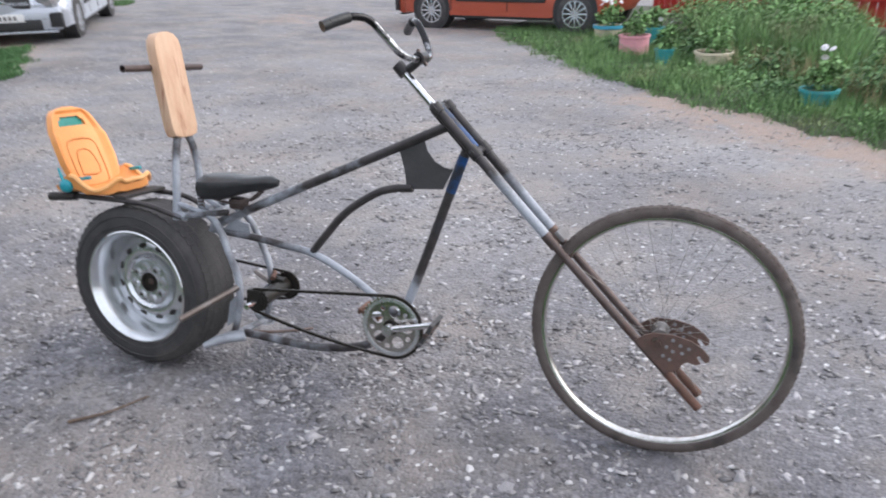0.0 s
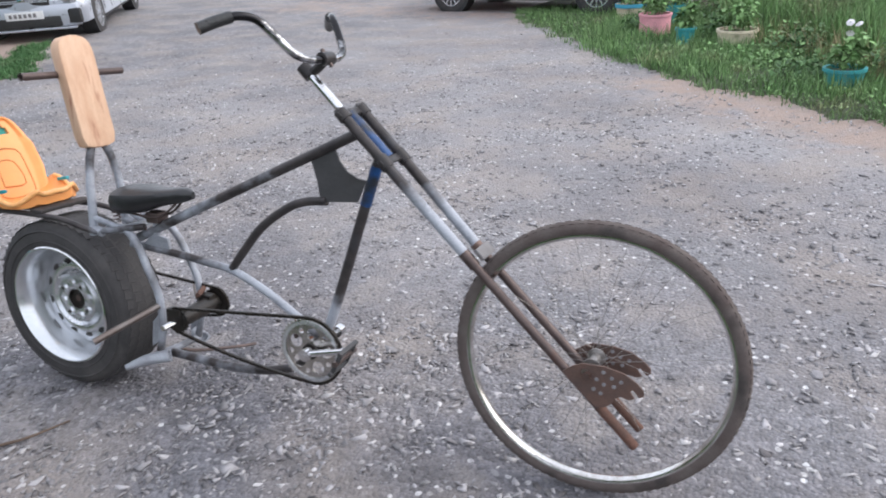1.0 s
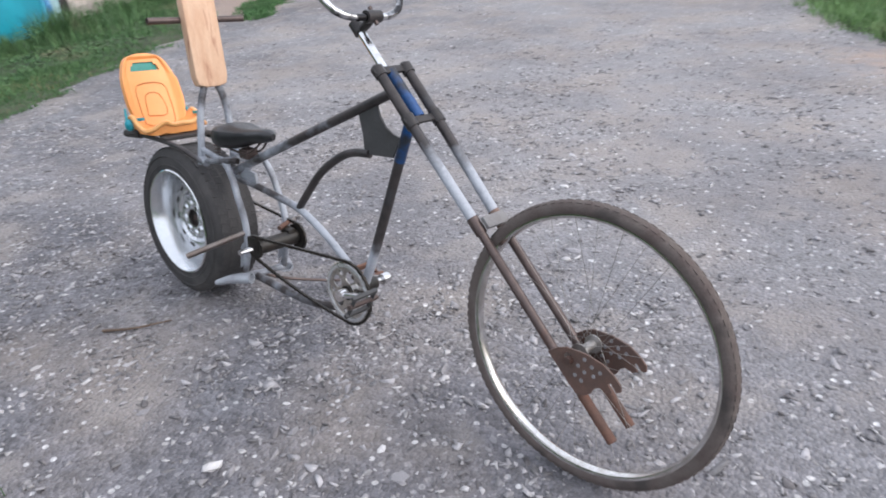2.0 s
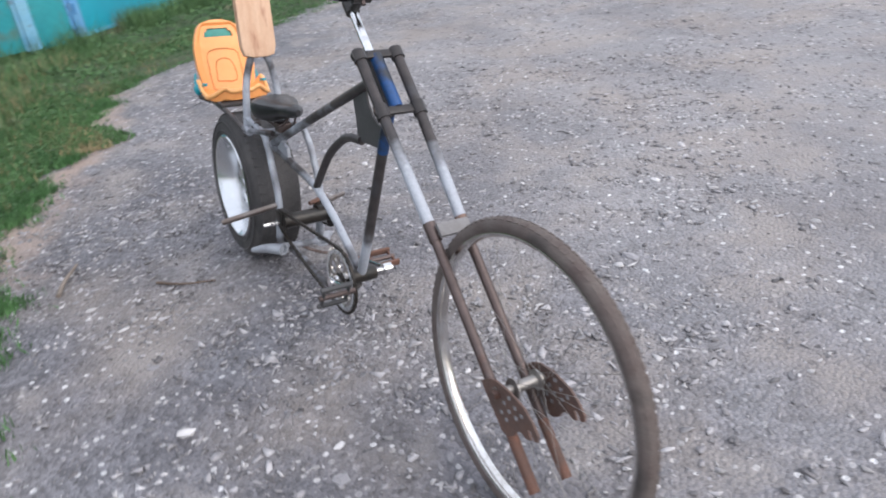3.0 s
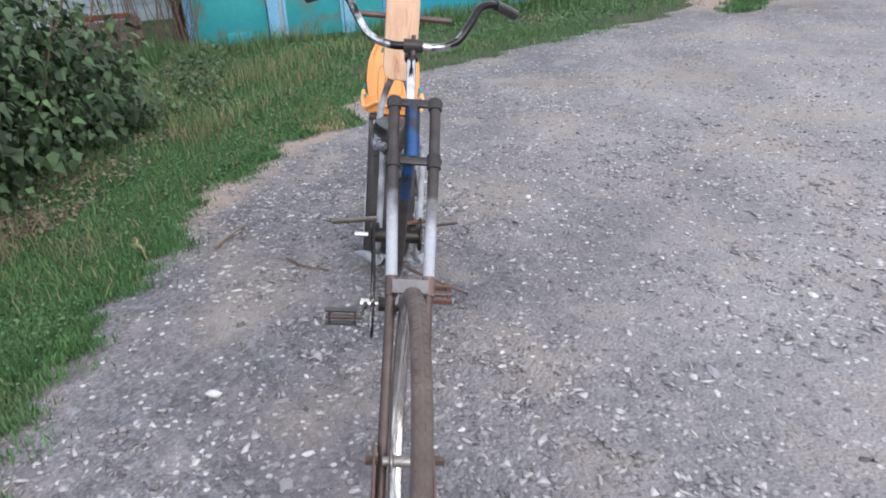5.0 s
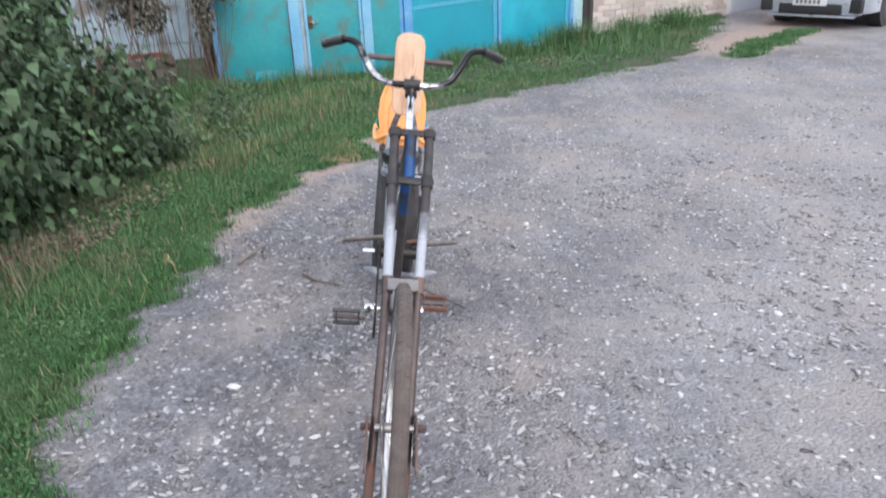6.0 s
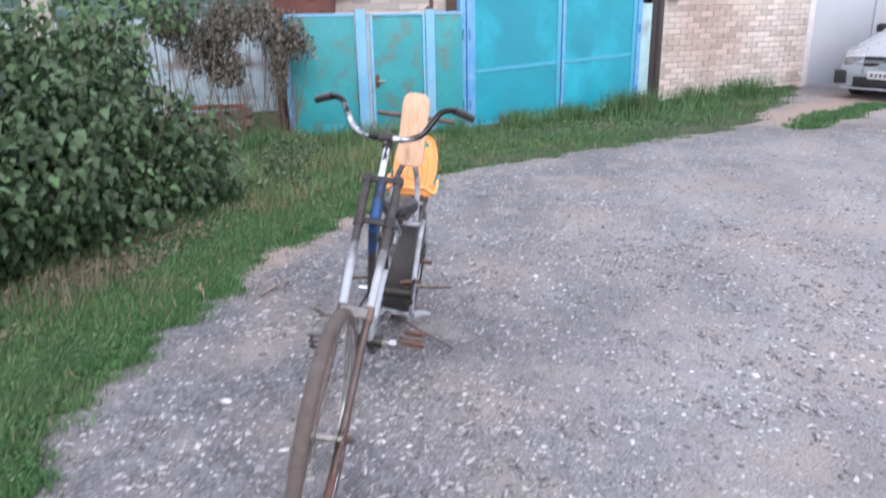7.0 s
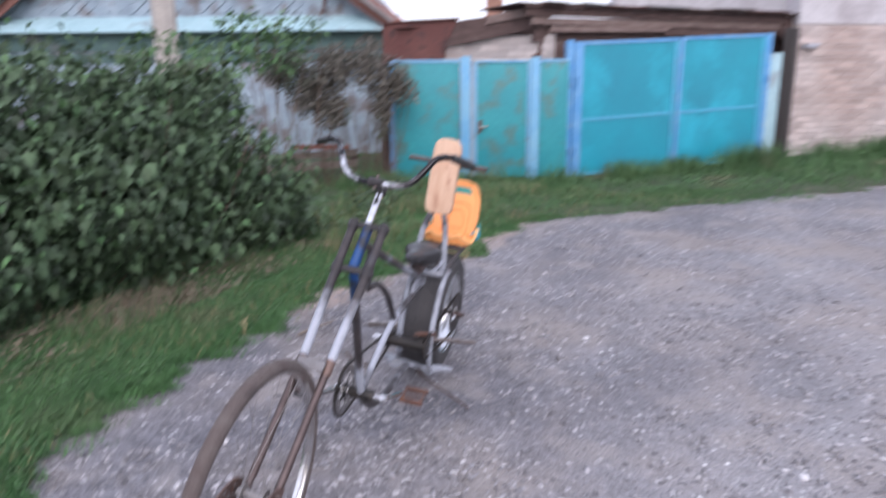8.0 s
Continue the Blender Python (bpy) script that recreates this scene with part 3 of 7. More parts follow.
def build_ground():
    xs, ys = axis_steps(-2.0, 5.5, 0.06, 900.0), axis_steps(3.2, 4.4, 0.06, 900.0)
    X, Y = np.meshgrid(xs, ys, indexing="ij")
    rng = np.random.default_rng(3)
    Z = relief(X, Y)
    close = (np.abs(X + 2.0) < 5.5) & (np.abs(Y - 3.2) < 4.4)
    Z += np.where(close, rng.normal(0, 0.0035, X.shape), 0)
    v = np.stack([X, Y, Z], -1).reshape(-1, 3)
    ny = len(ys)
    i, j = np.meshgrid(np.arange(len(xs) - 1), np.arange(ny - 1), indexing="ij")
    a = (i * ny + j).ravel()
    f = np.stack([a, a + ny, a + ny + 1, a + 1], -1)
    me = bpy.data.meshes.new("ground")
    me.from_pydata(v.tolist(), [], f.tolist())
    for p in me.polygons:
        p.use_smooth = True
    dirt = np.zeros(len(v))
    x, y = v[:, 0], v[:, 1]
    dirt = np.maximum(dirt, 0.34 * np.clip(1 - edge_distance(x, y, VERGE_EDGE) / 0.35, 0, 1))
    dirt = np.maximum(dirt, 0.74 * np.clip(1.25 - edge_distance(x, y, BED_EDGE[4:]) / 0.95, 0, 1))
    dirt = np.maximum(dirt, 0.85 * np.clip(1.3 - edge_distance(x, y, [(-8.9, 5.2), (-10.6, 6.7), (-12.9, 8.4), (-14.9, 12.3)]) / 0.9, 0, 1))
    dirt = np.maximum(dirt, 0.55 * np.clip(1.3 - edge_distance(x, y, [(-9.0, 11.5), (-2.5, 11.3)]) / 1.5, 0, 1))
    dirt = np.maximum(dirt, 0.70 * np.clip(1.1 - edge_distance(x, y, [(-5.3, 1.05), (-4.6, 1.0), (-3.9, 0.95), (-3.42, 0.74), (-2.7, 0.54), (-2.2, 0.46)]) / 0.34, 0, 1))
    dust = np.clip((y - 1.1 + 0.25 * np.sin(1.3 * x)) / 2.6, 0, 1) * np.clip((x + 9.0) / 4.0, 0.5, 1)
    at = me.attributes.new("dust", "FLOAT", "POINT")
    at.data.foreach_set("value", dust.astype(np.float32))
    at = me.attributes.new("dirt", "FLOAT", "POINT")
    at.data.foreach_set("value", dirt.astype(np.float32))
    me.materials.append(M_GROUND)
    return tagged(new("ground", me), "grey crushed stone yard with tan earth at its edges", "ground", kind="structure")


yard = build_ground()


def ragged(x, y):
    """Sideways wander of the turf's edge."""
    return 0.06 * np.sin(6.1 * x + 1.3 * np.sin(3.7 * y)) + 0.045 * np.sin(14.3 * x - 5.0 * y + 0.7) + 0.035 * np.sin(31.0 * x + 17.0 * y)


def soil_sheet(name, poly, edge, label, mat, lift=0.02, step=0.07):
    """Earth of a verge: a little higher than the yard, with a ragged edge that dips under it."""
    xs = np.arange(min(p[0] for p in poly), max(p[0] for p in poly) + step, step)
    ys = np.arange(min(p[1] for p in poly), max(p[1] for p in poly) + step, step)
    X, Y = np.meshgrid(xs, ys, indexing="ij")
    inn = inside(X.ravel(), Y.ravel(), poly).reshape(X.shape)
    d = edge_distance(X, Y, edge) * np.where(inn, 1, -1)
    Z = np.clip((d - 0.05 + ragged(X, Y)) * 0.25, -0.03, lift) + np.where(inn, 0.008 * np.sin(5 * X) * np.cos(4 * Y), 0)
    Z = Z + rise(X, Y)
    keep = d > -0.25
    bm = bmesh.new()
    grid = {}
    for i in range(len(xs) - 1):
        for j in range(len(ys) - 1):
            if keep[i, j] and keep[i + 1, j] and keep[i, j + 1] and keep[i + 1, j + 1]:
                q = []
                for a, b in ((i, j), (i + 1, j), (i + 1, j + 1), (i, j + 1)):
                    if (a, b) not in grid:
                        grid[a, b] = bm.verts.new((X[a, b], Y[a, b], Z[a, b]))
                    q.append(grid[a, b])
                bm.faces.new(q)
    return solid(name, bm, mat, label, "verge", kind="structure")


M_TURF = material("turf_soil", (0.036, 0.058, 0.026), 0.95, second=(0.060, 0.062, 0.036), scale=9, bump=0.8, bump_scale=70, third=(0.095, 0.078, 0.055), third_amount=0.34, third_scale=5)
soil_sheet("grass_verge_ground", VERGE, VERGE_EDGE, "uneven turf along the yard's edge", M_TURF)
soil_sheet("flower_bed_ground", BED, BED_EDGE, "earth of the overgrown flower bed", M_TURF)
soil_sheet("grass_island_ground", ISLAND, ISLAND + ISLAND[:1], "small turf patch in the yard", M_TURF)


def broken_stone(seed):
    """Corners and faces of one sharp-edged stone of radius 1."""
    rng = np.random.default_rng(seed)
    bm = bmesh.new()
    for p in rng.normal(0, 1, (10, 3)):
        bm.verts.new(Vector(p).normalized() * rng.uniform(0.75, 1.1))
    hull = bmesh.ops.convex_hull(bm, input=bm.verts)
    bmesh.ops.delete(bm, geom=[g for g in hull["geom_interior"] if isinstance(g, bmesh.types.BMVert)], context="VERTS")
    bmesh.ops.triangulate(bm, faces=bm.faces)
    bmesh.ops.recalc_face_normals(bm, faces=bm.faces)
    bm.verts.index_update()
    T = np.array([v.co[:] for v in bm.verts])
    F = [[v.index for v in f.verts] for f in bm.faces]
    bm.free()
    return T, F


def gravel():
    """Stones pressed into the yard, densest where the bicycle stands; several broken shapes of each kind."""
    rng = np.random.default_rng(11)
    for name, mat, count, lo, mid, wide, label in (("gravel_stones", M_STONE, 24000, 0.0031, 0.56, 1.0, "grey crushed stone pressed into the yard"),
                                                   ("dark_gravel_stones", M_DARKGRAVEL, 3200, 0.0036, 0.55, 1.1, "darker broken stones among the gravel"),
                                                   ("pale_gravel_stones", M_PALEGRAVEL, 6500, 0.0036, 0.74, 1.4, "scattered pale quartz stones on the yard"),
                                                   ("coarse_gravel_stones", M_PEBBLES, 15000, 0.0062, 0.42, 1.6, "coarser loose stones on the yard")):
        x = rng.normal(-1.4, 2.3 * wide, count * 7)
        y = 0.4 + np.abs(rng.normal(0.9, 2.4 * wide, count * 7))
        off_verge = np.where(inside(x, y, VERGE), -1, 1) * edge_distance(x, y, VERGE_EDGE)
        good = (off_verge > -0.10) & ~inside(x, y, BED) & (x > -9.0) & (x < 6.0) & (y < 11.0)
        good &= rng.random(len(x)) < np.clip(0.55 + 0.5 * np.sin(2.3 * x + 1.1 * np.sin(1.7 * y)) * np.cos(1.9 * y + 0.8 * x) + 0.3 * np.sin(5.1 * x - 3.3 * y), 0.12, 1)
        x, y = x[good][:count], y[good][:count]
        n = len(x)
        s = np.minimum(lo * np.exp(np.abs(rng.normal(0, mid, n))) * (1 + 0.8 * rng.random(n)), 0.017 if lo < 0.006 else 0.024)
        size = np.stack([s * rng.uniform(0.9, 1.9, n), s * rng.uniform(0.6, 1.2, n), s * rng.uniform(0.28, 0.5, n)], -1)
        pos = np.stack([x, y, relief(x, y) - size[:, 2] * 0.15], -1)
        rot = turns(rng.uniform(0, 6.3, n), rng.normal(0, 0.25, n), rng.normal(0, 0.25, n))
        for k in range(4):
            T, F = broken_stone(100 + k)
            own = slice(k, None, 4)
            ob = scatter(name, T, F, places(pos[own], rot[own], size[own]), mat, "", "")
            tagged(ob, label, "gravel", kind="stuff")


gravel()


def stone(x, y, s, mat, seed, label):
    """One angular stone of about s metres."""
    rng = np.random.default_rng(seed)
    bm = bmesh.new()
    bmesh.ops.create_icosphere(bm, subdivisions=1, radius=1.0)
    for v in bm.verts:
        k = 1 + 0.55 * noise.noise(v.co * 1.3 + Vector((seed * 3.1, 0, 0)))
        v.co = Vector((v.co.x * k * s * 0.6, v.co.y * k * s * 0.42, max(v.co.z, -0.5) * k * s * 0.22))
    solid("stone", bm, mat, label, "stone", "larger stones on the yard", smooth=False, at=pose(x, y, relief(x, y) + s * 0.04, 0, 0, rng.uniform(0, 360)))


for k, (x, y, s) in enumerate([(-0.795, 1.078, 0.056), (-1.337, 3.25, 0.050), (-1.363, 3.188, 0.026), (-0.882, 1.376, 0.030), (-1.169, 1.50, 0.022), (-0.50, 1.458, 0.032), (0.378, 2.15, 0.024),
                               (-1.585, 3.54, 0.026), (-0.92, 2.04, 0.028), (-0.956, 2.84, 0.026), (-2.42, 2.24, 0.045), (-2.98, 2.645, 0.030), (0.387, 2.948, 0.030), (-0.61, 1.425, 0.025), (-0.594, 1.908, 0.024)]):
    stone(x, y, s, M_WHITESTONE, k, "pale angular stone lying on the gravel")


def plank_bit():
    bm = tube([(-0.13, 0, 0.012), (-0.02, 0.006, 0.014), (0.13, -0.004, 0.012)], 0.010, 6, r_end=0.006)
    solid("stick", bm, M_STICK, "short bleached wooden stick on the gravel", "stick", at=pose(-1.99, 0.775, 0.0, 0, 0, 165))


plank_bit()
solid("twig", tube([(-0.12, 0.01, 0.006), (0.0, -0.012, 0.010), (0.13, 0.015, 0.006)], 0.006, 6, r_end=0.003), M_TWIG, "thin dark twig lying on the gravel", "twig", at=pose(-1.69, 1.20, -0.008, 0, 0, 58))
solid("brick_chock", box((0.24, 0.12, 0.085), None, 0.008), M_PINKBRICK, "worn brick on the earth under the silver car", "brick", at=pose(-11.9, 7.75, 0.21, 0, 0, 40))


# ---- grass and weeds ----
def blades(name, n, poly, mat, tall, wide, label, seed, edge=None, near_edge=0.0, clump=0.0, bias=None):
    """Bent blades of grass over a plan area; bias: stretch (x0, x1, y0, y1) to keep to."""
    rng = np.random.default_rng(seed)
    x0, x1, y0, y1 = bias or (min(p[0] for p in poly), max(p[0] for p in poly), min(p[1] for p in poly), max(p[1] for p in poly))
    xs, ys = [], []
    got = 0
    while got < n:
        x, y = rng.uniform(x0, x1, n * 2), rng.uniform(y0, y1, n * 2)
        if edge is not None:
            away = edge_distance(x, y, edge)
            good = (np.where(inside(x, y, poly), away, -away) + ragged(x, y) + rng.normal(0, 0.055, len(x))) > -0.02
        else:
            good = inside(x, y, poly)
        if clump:
            good &= (np.sin(3.1 * x + 1.7 * np.sin(2.3 * y)) * np.cos(2.7 * y + np.sin(1.9 * x)) + rng.normal(0, 0.5, len(x))) > clump - 0.6
        if edge is not None:
            d = edge_distance(x, y, edge)
            good &= rng.random(len(x)) < np.clip(0.5 + d / (near_edge + 1e-6), 0, 1)
        xs.append(x[good])
        ys.append(y[good])
        got += good.sum()
    x, y = np.concatenate(xs)[:n], np.concatenate(ys)[:n]
    T = [(-0.5, 0, 0), (0.5, 0, 0), (-0.35, 0.16, 0.55), (0.35, 0.16, 0.55), (0, 0.5, 1.0)]
    F = [(0, 1, 3), (0, 3, 2), (2, 3, 4)]
    h = tall * rng.uniform(0.4, 1.25, n)
    if edge is not None:
        h *= np.clip(0.5 + edge_distance(x, y, edge) / (near_edge + 1e-6) * 0.8, 0, 1)
    size = np.stack([wide * rng.uniform(0.6, 1.4, n), h * rng.uniform(0.3, 1.1, n), h], -1)
    pos = np.stack([x, y, rise(x, y) + 0.003], -1)
    ob = scatter(name, T, F, places(pos, turns(rng.uniform(0, 6.3, n), rng.normal(0, 0.2, n), rng.normal(0, 0.2, n)), size), mat, "", "")
    return tagged(ob, label, "grass", kind="stuff")


blades("turf", 170000, VERGE_RIM, M_GRASS, 0.040, 0.0052, "lush short green turf along the yard's edge", 51, VERGE_EDGE, 0.05, 0.0)
blades("turf", 90000, VERGE_NEAR, M_GRASS, 0.048, 0.0052, "lush short green turf before the bush", 52)
blades("grass", 110000, VERGE, M_GRASS, 0.040, 0.0055, "short green grass on the verge", 1, VERGE_EDGE, 0.16, 0.0, (-7.5, 0.9, -1.6, 4.3))
blades("grass_tufts", 20000, VERGE, M_FIELDGRASS, 0.095, 0.0055, "longer grass in tufts on the verge", 6, VERGE_EDGE, 0.5, 0.75, (-7.5, 0.9, -1.6, 4.3))
blades("grass", 42000, VERGE, M_FIELDGRASS, 0.065, 0.009, "green grass before the gates", 2, VERGE_EDGE, 0.25, 0.1, (-12.2, -6.0, -3.0, 5.9))
blades("grass", 16000, VERGE, M_FIELDGRASS, 0.075, 0.011, "short grass under the brick wall", 58, VERGE_EDGE, 0.2, 0.0, (-12.6, -9.6, 2.6, 6.1))
blades("dry_grass", 4500, VERGE, M_DRYGRASS, 0.08, 0.005, "dry straw among the grass", 3, None, 0, 0.55, (-7.0, 0.6, -0.9, 3.0))
blades("grass", 52000, BED, M_BEDGRASS, 0.075, 0.0075, "green grass on the flower bed", 4, BED_EDGE, 0.15, 0.0, (-4.6, 2.5, 4.8, 11.5))
blades("grass_tufts", 12000, BED, M_BEDGRASS, 0.17, 0.008, "grass tufts on the flower bed", 7, BED_EDGE, 0.7, 0.7, (-4.0, 2.5, 4.8, 11.5))
blades("dry_tuft", 620, [(-2.25, -0.12), (-1.35, -0.12), (-1.35, -0.62), (-2.25, -0.62)], M_DULLSTRAW, 0.13, 0.006, "bleached dry grass tufts under the bush", 8)
for x, y, turn in ((-1.895, 0.350, 25), (-1.83, 0.395, 48)):
    solid("wood_splinter", tube([(-0.07, 0.0, 0.012), (0.0, 0.012, 0.022), (0.075, -0.004, 0.010)], 0.011, 6, r_end=0.004), M_DRYGRASS, "bleached wood splinter lying in the grass edge", "splinter", "splinters at the verge", at=pose(x, y, 0.012, 0, 0, turn))
blades("grass", 7000, ISLAND, M_GRASS, 0.06, 0.009, "short grass on the patch", 5, ISLAND + ISLAND[:1], 0.08, 0.15, (-10.3, -7.8, 4.7, 7.0))
blades("grass", 2600, [(-16.6, 13.2), (-14.9, 12.1), (-14.5, 12.6), (-16.1, 14.3)], M_FIELDGRASS, 0.10, 0.014, "rough grass beyond the silver car", 59)


blades("grass", 14000, VERGE, M_FIELDGRASS, 0.10, 0.018, "rough grass on the wider verge", 55, None, 0, 0.0, (0.9, 9.0, -6.5, 0.6))
blades("grass", 12000, VERGE, M_FIELDGRASS, 0.10, 0.018, "rough grass behind the bush", 56, None, 0, 0.0, (-7.0, 0.9, -6.5, -1.5))
blades("grass", 14000, BED, M_FIELDGRASS, 0.10, 0.018, "rough grass beside the flower bed", 57, None, 0, 0.0, (2.4, 9.0, 2.6, 12.0))
blades("dry_grass", 2400, [(-4.7, 0.65), (-4.2, 0.95), (-3.75, 1.05), (-3.7, 0.75), (-4.2, 0.60)], M_DRYGRASS, 0.035, 0.008, "bleached trodden grass on a low tongue of turf", 53)
blades("turf", 1500, [(-4.6, 0.75), (-4.2, 1.05), (-3.85, 1.2), (-3.75, 1.0), (-4.0, 0.75)], M_FIELDGRASS, 0.035, 0.010, "thin green turf on the low tongue", 54)


def low_leaves(name, n, poly, mat, size, tall, label, seed, edge=None, clump=0.4):
    """Small broad leaves close to the ground, in patches: clover, plantain and knotweed in the turf."""
    rng = np.random.default_rng(seed)
    xs, ys = [p[0] for p in poly], [p[1] for p in poly]
    x, y = rng.uniform(min(xs), max(xs), n * 9), rng.uniform(min(ys), max(ys), n * 9)
    good = inside(x, y, poly)
    good &= (np.sin(4.3 * x + 2.1 * np.sin(3.1 * y)) * np.cos(3.9 * y + 1.3 * np.sin(2.7 * x)) + rng.normal(0, 0.35, len(x))) > clump - 0.5
    if edge is not None:
        away = edge_distance(x, y, edge)
        good &= (np.where(inside(x, y, VERGE), away, -away) + ragged(x, y) + rng.normal(0, 0.06, len(x))) > -0.03
    x, y = x[good][:n], y[good][:n]
    n = len(x)
    T = [(0, 0, 0), (-0.36, 0.42, 0.05), (0, 0.50, -0.05), (0.36, 0.42, 0.05), (0, 1.0, -0.12)]
    F = [(0, 2, 1), (0, 3, 2), (1, 2, 4), (2, 3, 4)]
    s = size * rng.uniform(0.5, 1.5, n)
    z = rise(x, y) + 0.012 + tall * rng.random(n) ** 1.5
    ob = scatter(name, T, F, places(np.stack([x, y, z], -1), turns(rng.uniform(0, 6.3, n), rng.normal(0.15, 0.45, n), rng.normal(0, 0.4, n)), np.stack([s, s, s], -1)), mat, "", "")
    return tagged(ob, label, "weeds", kind="stuff")


low_leaves("clover", 24000, VERGE_RIM, M_CLOVER, 0.016, 0.030, "low broad-leaved weeds in the turf's edge", 61, VERGE_EDGE, 0.15)
low_leaves("clover", 13000, VERGE_NEAR, M_CLOVER, 0.019, 0.040, "low broad-leaved weeds before the bush", 62, None, 0.25)
low_leaves("gate_weeds", 2600, [(-8.6, 1.9), (-10.2, 3.75), (-11.8, 5.6), (-11.2, 5.6), (-9.8, 3.9), (-8.4, 2.2)], M_FIELDGRASS, 0.035, 0.26, "leafy weeds along the gate and brick wall", 65, None, 0.7)
low_leaves("dead_leaves", 7000, [(-3.8, 0.15), (-2.4, -0.10), (-0.4, -0.15), (0.9, -0.2), (0.9, -0.85), (-3.6, -0.6)], M_DULLSTRAW, 0.026, 0.05, "dry dead leaves and straw at the bush's foot", 66, None, 0.75)
low_leaves("bed_weeds", 16000, BED_EDGE[:8] + [(3.0, 8.0), (-0.5, 11.0), (-3.6, 12.0)], M_WEED, 0.020, 0.09, "low broad-leaved weeds in the flower bed", 64, None, 0.35)
low_leaves("clover", 16000, [(-3.4, 0.2), (-5.2, 0.9), (-7.2, 2.6), (-8.4, 4.2), (-9.4, 4.2), (-7.8, 0.6), (-7.0, -1.1), (-4.8, -0.9)], M_FIELDGRASS, 0.026, 0.05, "low dusty weeds before the fence and gates", 63, None, 0.35)


def leaf_cloud(name, n, blobs, mat, size, label, seed, droop=0.5, shell=0.55):
    """Leaves in uneven clumps: blobs are (x, y, z, rx, ry, rz)."""
    rng = np.random.default_rng(seed)
    w = np.array([b[3] * b[4] * b[5] for b in blobs]) ** 0.7
    which = rng.choice(len(blobs), n, p=w / w.sum())
    B = np.array(blobs)[which]
    d = rng.normal(0, 1, (n, 3))
    d /= np.linalg.norm(d, axis=1, keepdims=True)
    rad = shell + (1 - shell) * rng.random(n) ** 0.7
    rad *= 1 + 0.18 * np.sin(5 * d[:, 0] + 3 * B[:, 0]) * np.cos(4 * d[:, 2] + B[:, 1])
    pos = B[:, :3] + d * B[:, 3:6] * rad[:, None]
    ok = pos[:, 2] > 0.02
    pos, d = pos[ok], d[ok]
    n = len(pos)
    T = [(0, 0, 0), (-0.43, 0.24, 0.07), (0, 0.34, -0.06), (0.40, 0.28, 0.05), (-0.24, 0.66, -0.01), (0, 0.72, -0.10), (0.26, 0.62, 0.0), (0.03, 1.16, -0.24)]
    F = [(0, 2, 1), (0, 3, 2), (1, 2, 5), (1, 5, 4), (2, 3, 6), (2, 6, 5), (4, 5, 7), (5, 6, 7)]
    s = size * rng.uniform(0.45, 1.45, n)
    yaw = np.arctan2(d[:, 1], d[:, 0]) - math.pi / 2 + rng.normal(0, 0.9, n)
    tilt = -droop + rng.normal(0, 0.62, n)
    ob = scatter(name, T, F, places(pos, turns(yaw, tilt, rng.normal(0, 0.4, n)), np.stack([s, s, s], -1)), mat, "", "")
    return ob


def stems(pairs, r, parent, mat, seed, bend=0.08):
    rng = np.random.default_rng(seed)
    for a, b in pairs:
        a, b = Vector(a), Vector(b)
        mid = (a + b) / 2 + Vector(rng.normal(0, bend, 3))
        part("stem", tube([a, mid, b], r, 6, r_end=r * 0.35, per=5), mat, parent)


def bush(name, blobs, n, leaf_mat, size, label, seed, stem_count=14, twig=M_TWIG, r=0.012, category="bush", droop=0.5, shell=0.55, move=(0, 0)):
    cx, cy = np.mean([b[0] for b in blobs]), np.mean([b[1] for b in blobs])
    t = thing(name, pose(*move, 0), label, category)
    crown = leaf_cloud("leaves", n, blobs, leaf_mat, size, label, seed, droop, shell)
    crown.parent = t
    rng = np.random.default_rng(seed)
    pairs = []
    for k in range(stem_count):
        b = blobs[k % len(blobs)]
        p = (b[0] + rng.normal(0, b[3] * 0.5), b[1] + rng.normal(0, b[4] * 0.5), b[2] + b[5] * rng.uniform(0.2, 0.9))
        pairs.append(((b[0] * 0.8 + cx * 0.2 + rng.normal(0, 0.1), b[1] * 0.8 + cy * 0.2 + rng.normal(0, 0.1), 0.0), p))
    stems(pairs, r, t, twig, seed)
    return t


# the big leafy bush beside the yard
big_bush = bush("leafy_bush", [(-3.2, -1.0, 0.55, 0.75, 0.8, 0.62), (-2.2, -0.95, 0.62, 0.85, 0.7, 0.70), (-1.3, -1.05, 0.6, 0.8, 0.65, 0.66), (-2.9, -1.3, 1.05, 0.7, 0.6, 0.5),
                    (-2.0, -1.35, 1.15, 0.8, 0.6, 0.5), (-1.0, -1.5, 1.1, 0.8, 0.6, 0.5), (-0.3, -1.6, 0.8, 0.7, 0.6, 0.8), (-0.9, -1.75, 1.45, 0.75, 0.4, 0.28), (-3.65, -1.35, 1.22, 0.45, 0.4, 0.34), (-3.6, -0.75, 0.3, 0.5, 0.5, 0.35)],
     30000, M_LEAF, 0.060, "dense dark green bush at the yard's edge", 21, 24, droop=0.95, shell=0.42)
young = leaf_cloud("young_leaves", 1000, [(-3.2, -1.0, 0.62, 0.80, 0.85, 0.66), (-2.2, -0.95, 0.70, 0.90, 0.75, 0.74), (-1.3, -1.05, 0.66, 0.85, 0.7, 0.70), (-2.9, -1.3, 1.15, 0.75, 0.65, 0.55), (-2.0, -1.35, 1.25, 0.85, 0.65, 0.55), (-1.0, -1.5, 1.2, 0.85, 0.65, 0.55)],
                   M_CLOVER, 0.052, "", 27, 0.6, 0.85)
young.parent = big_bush
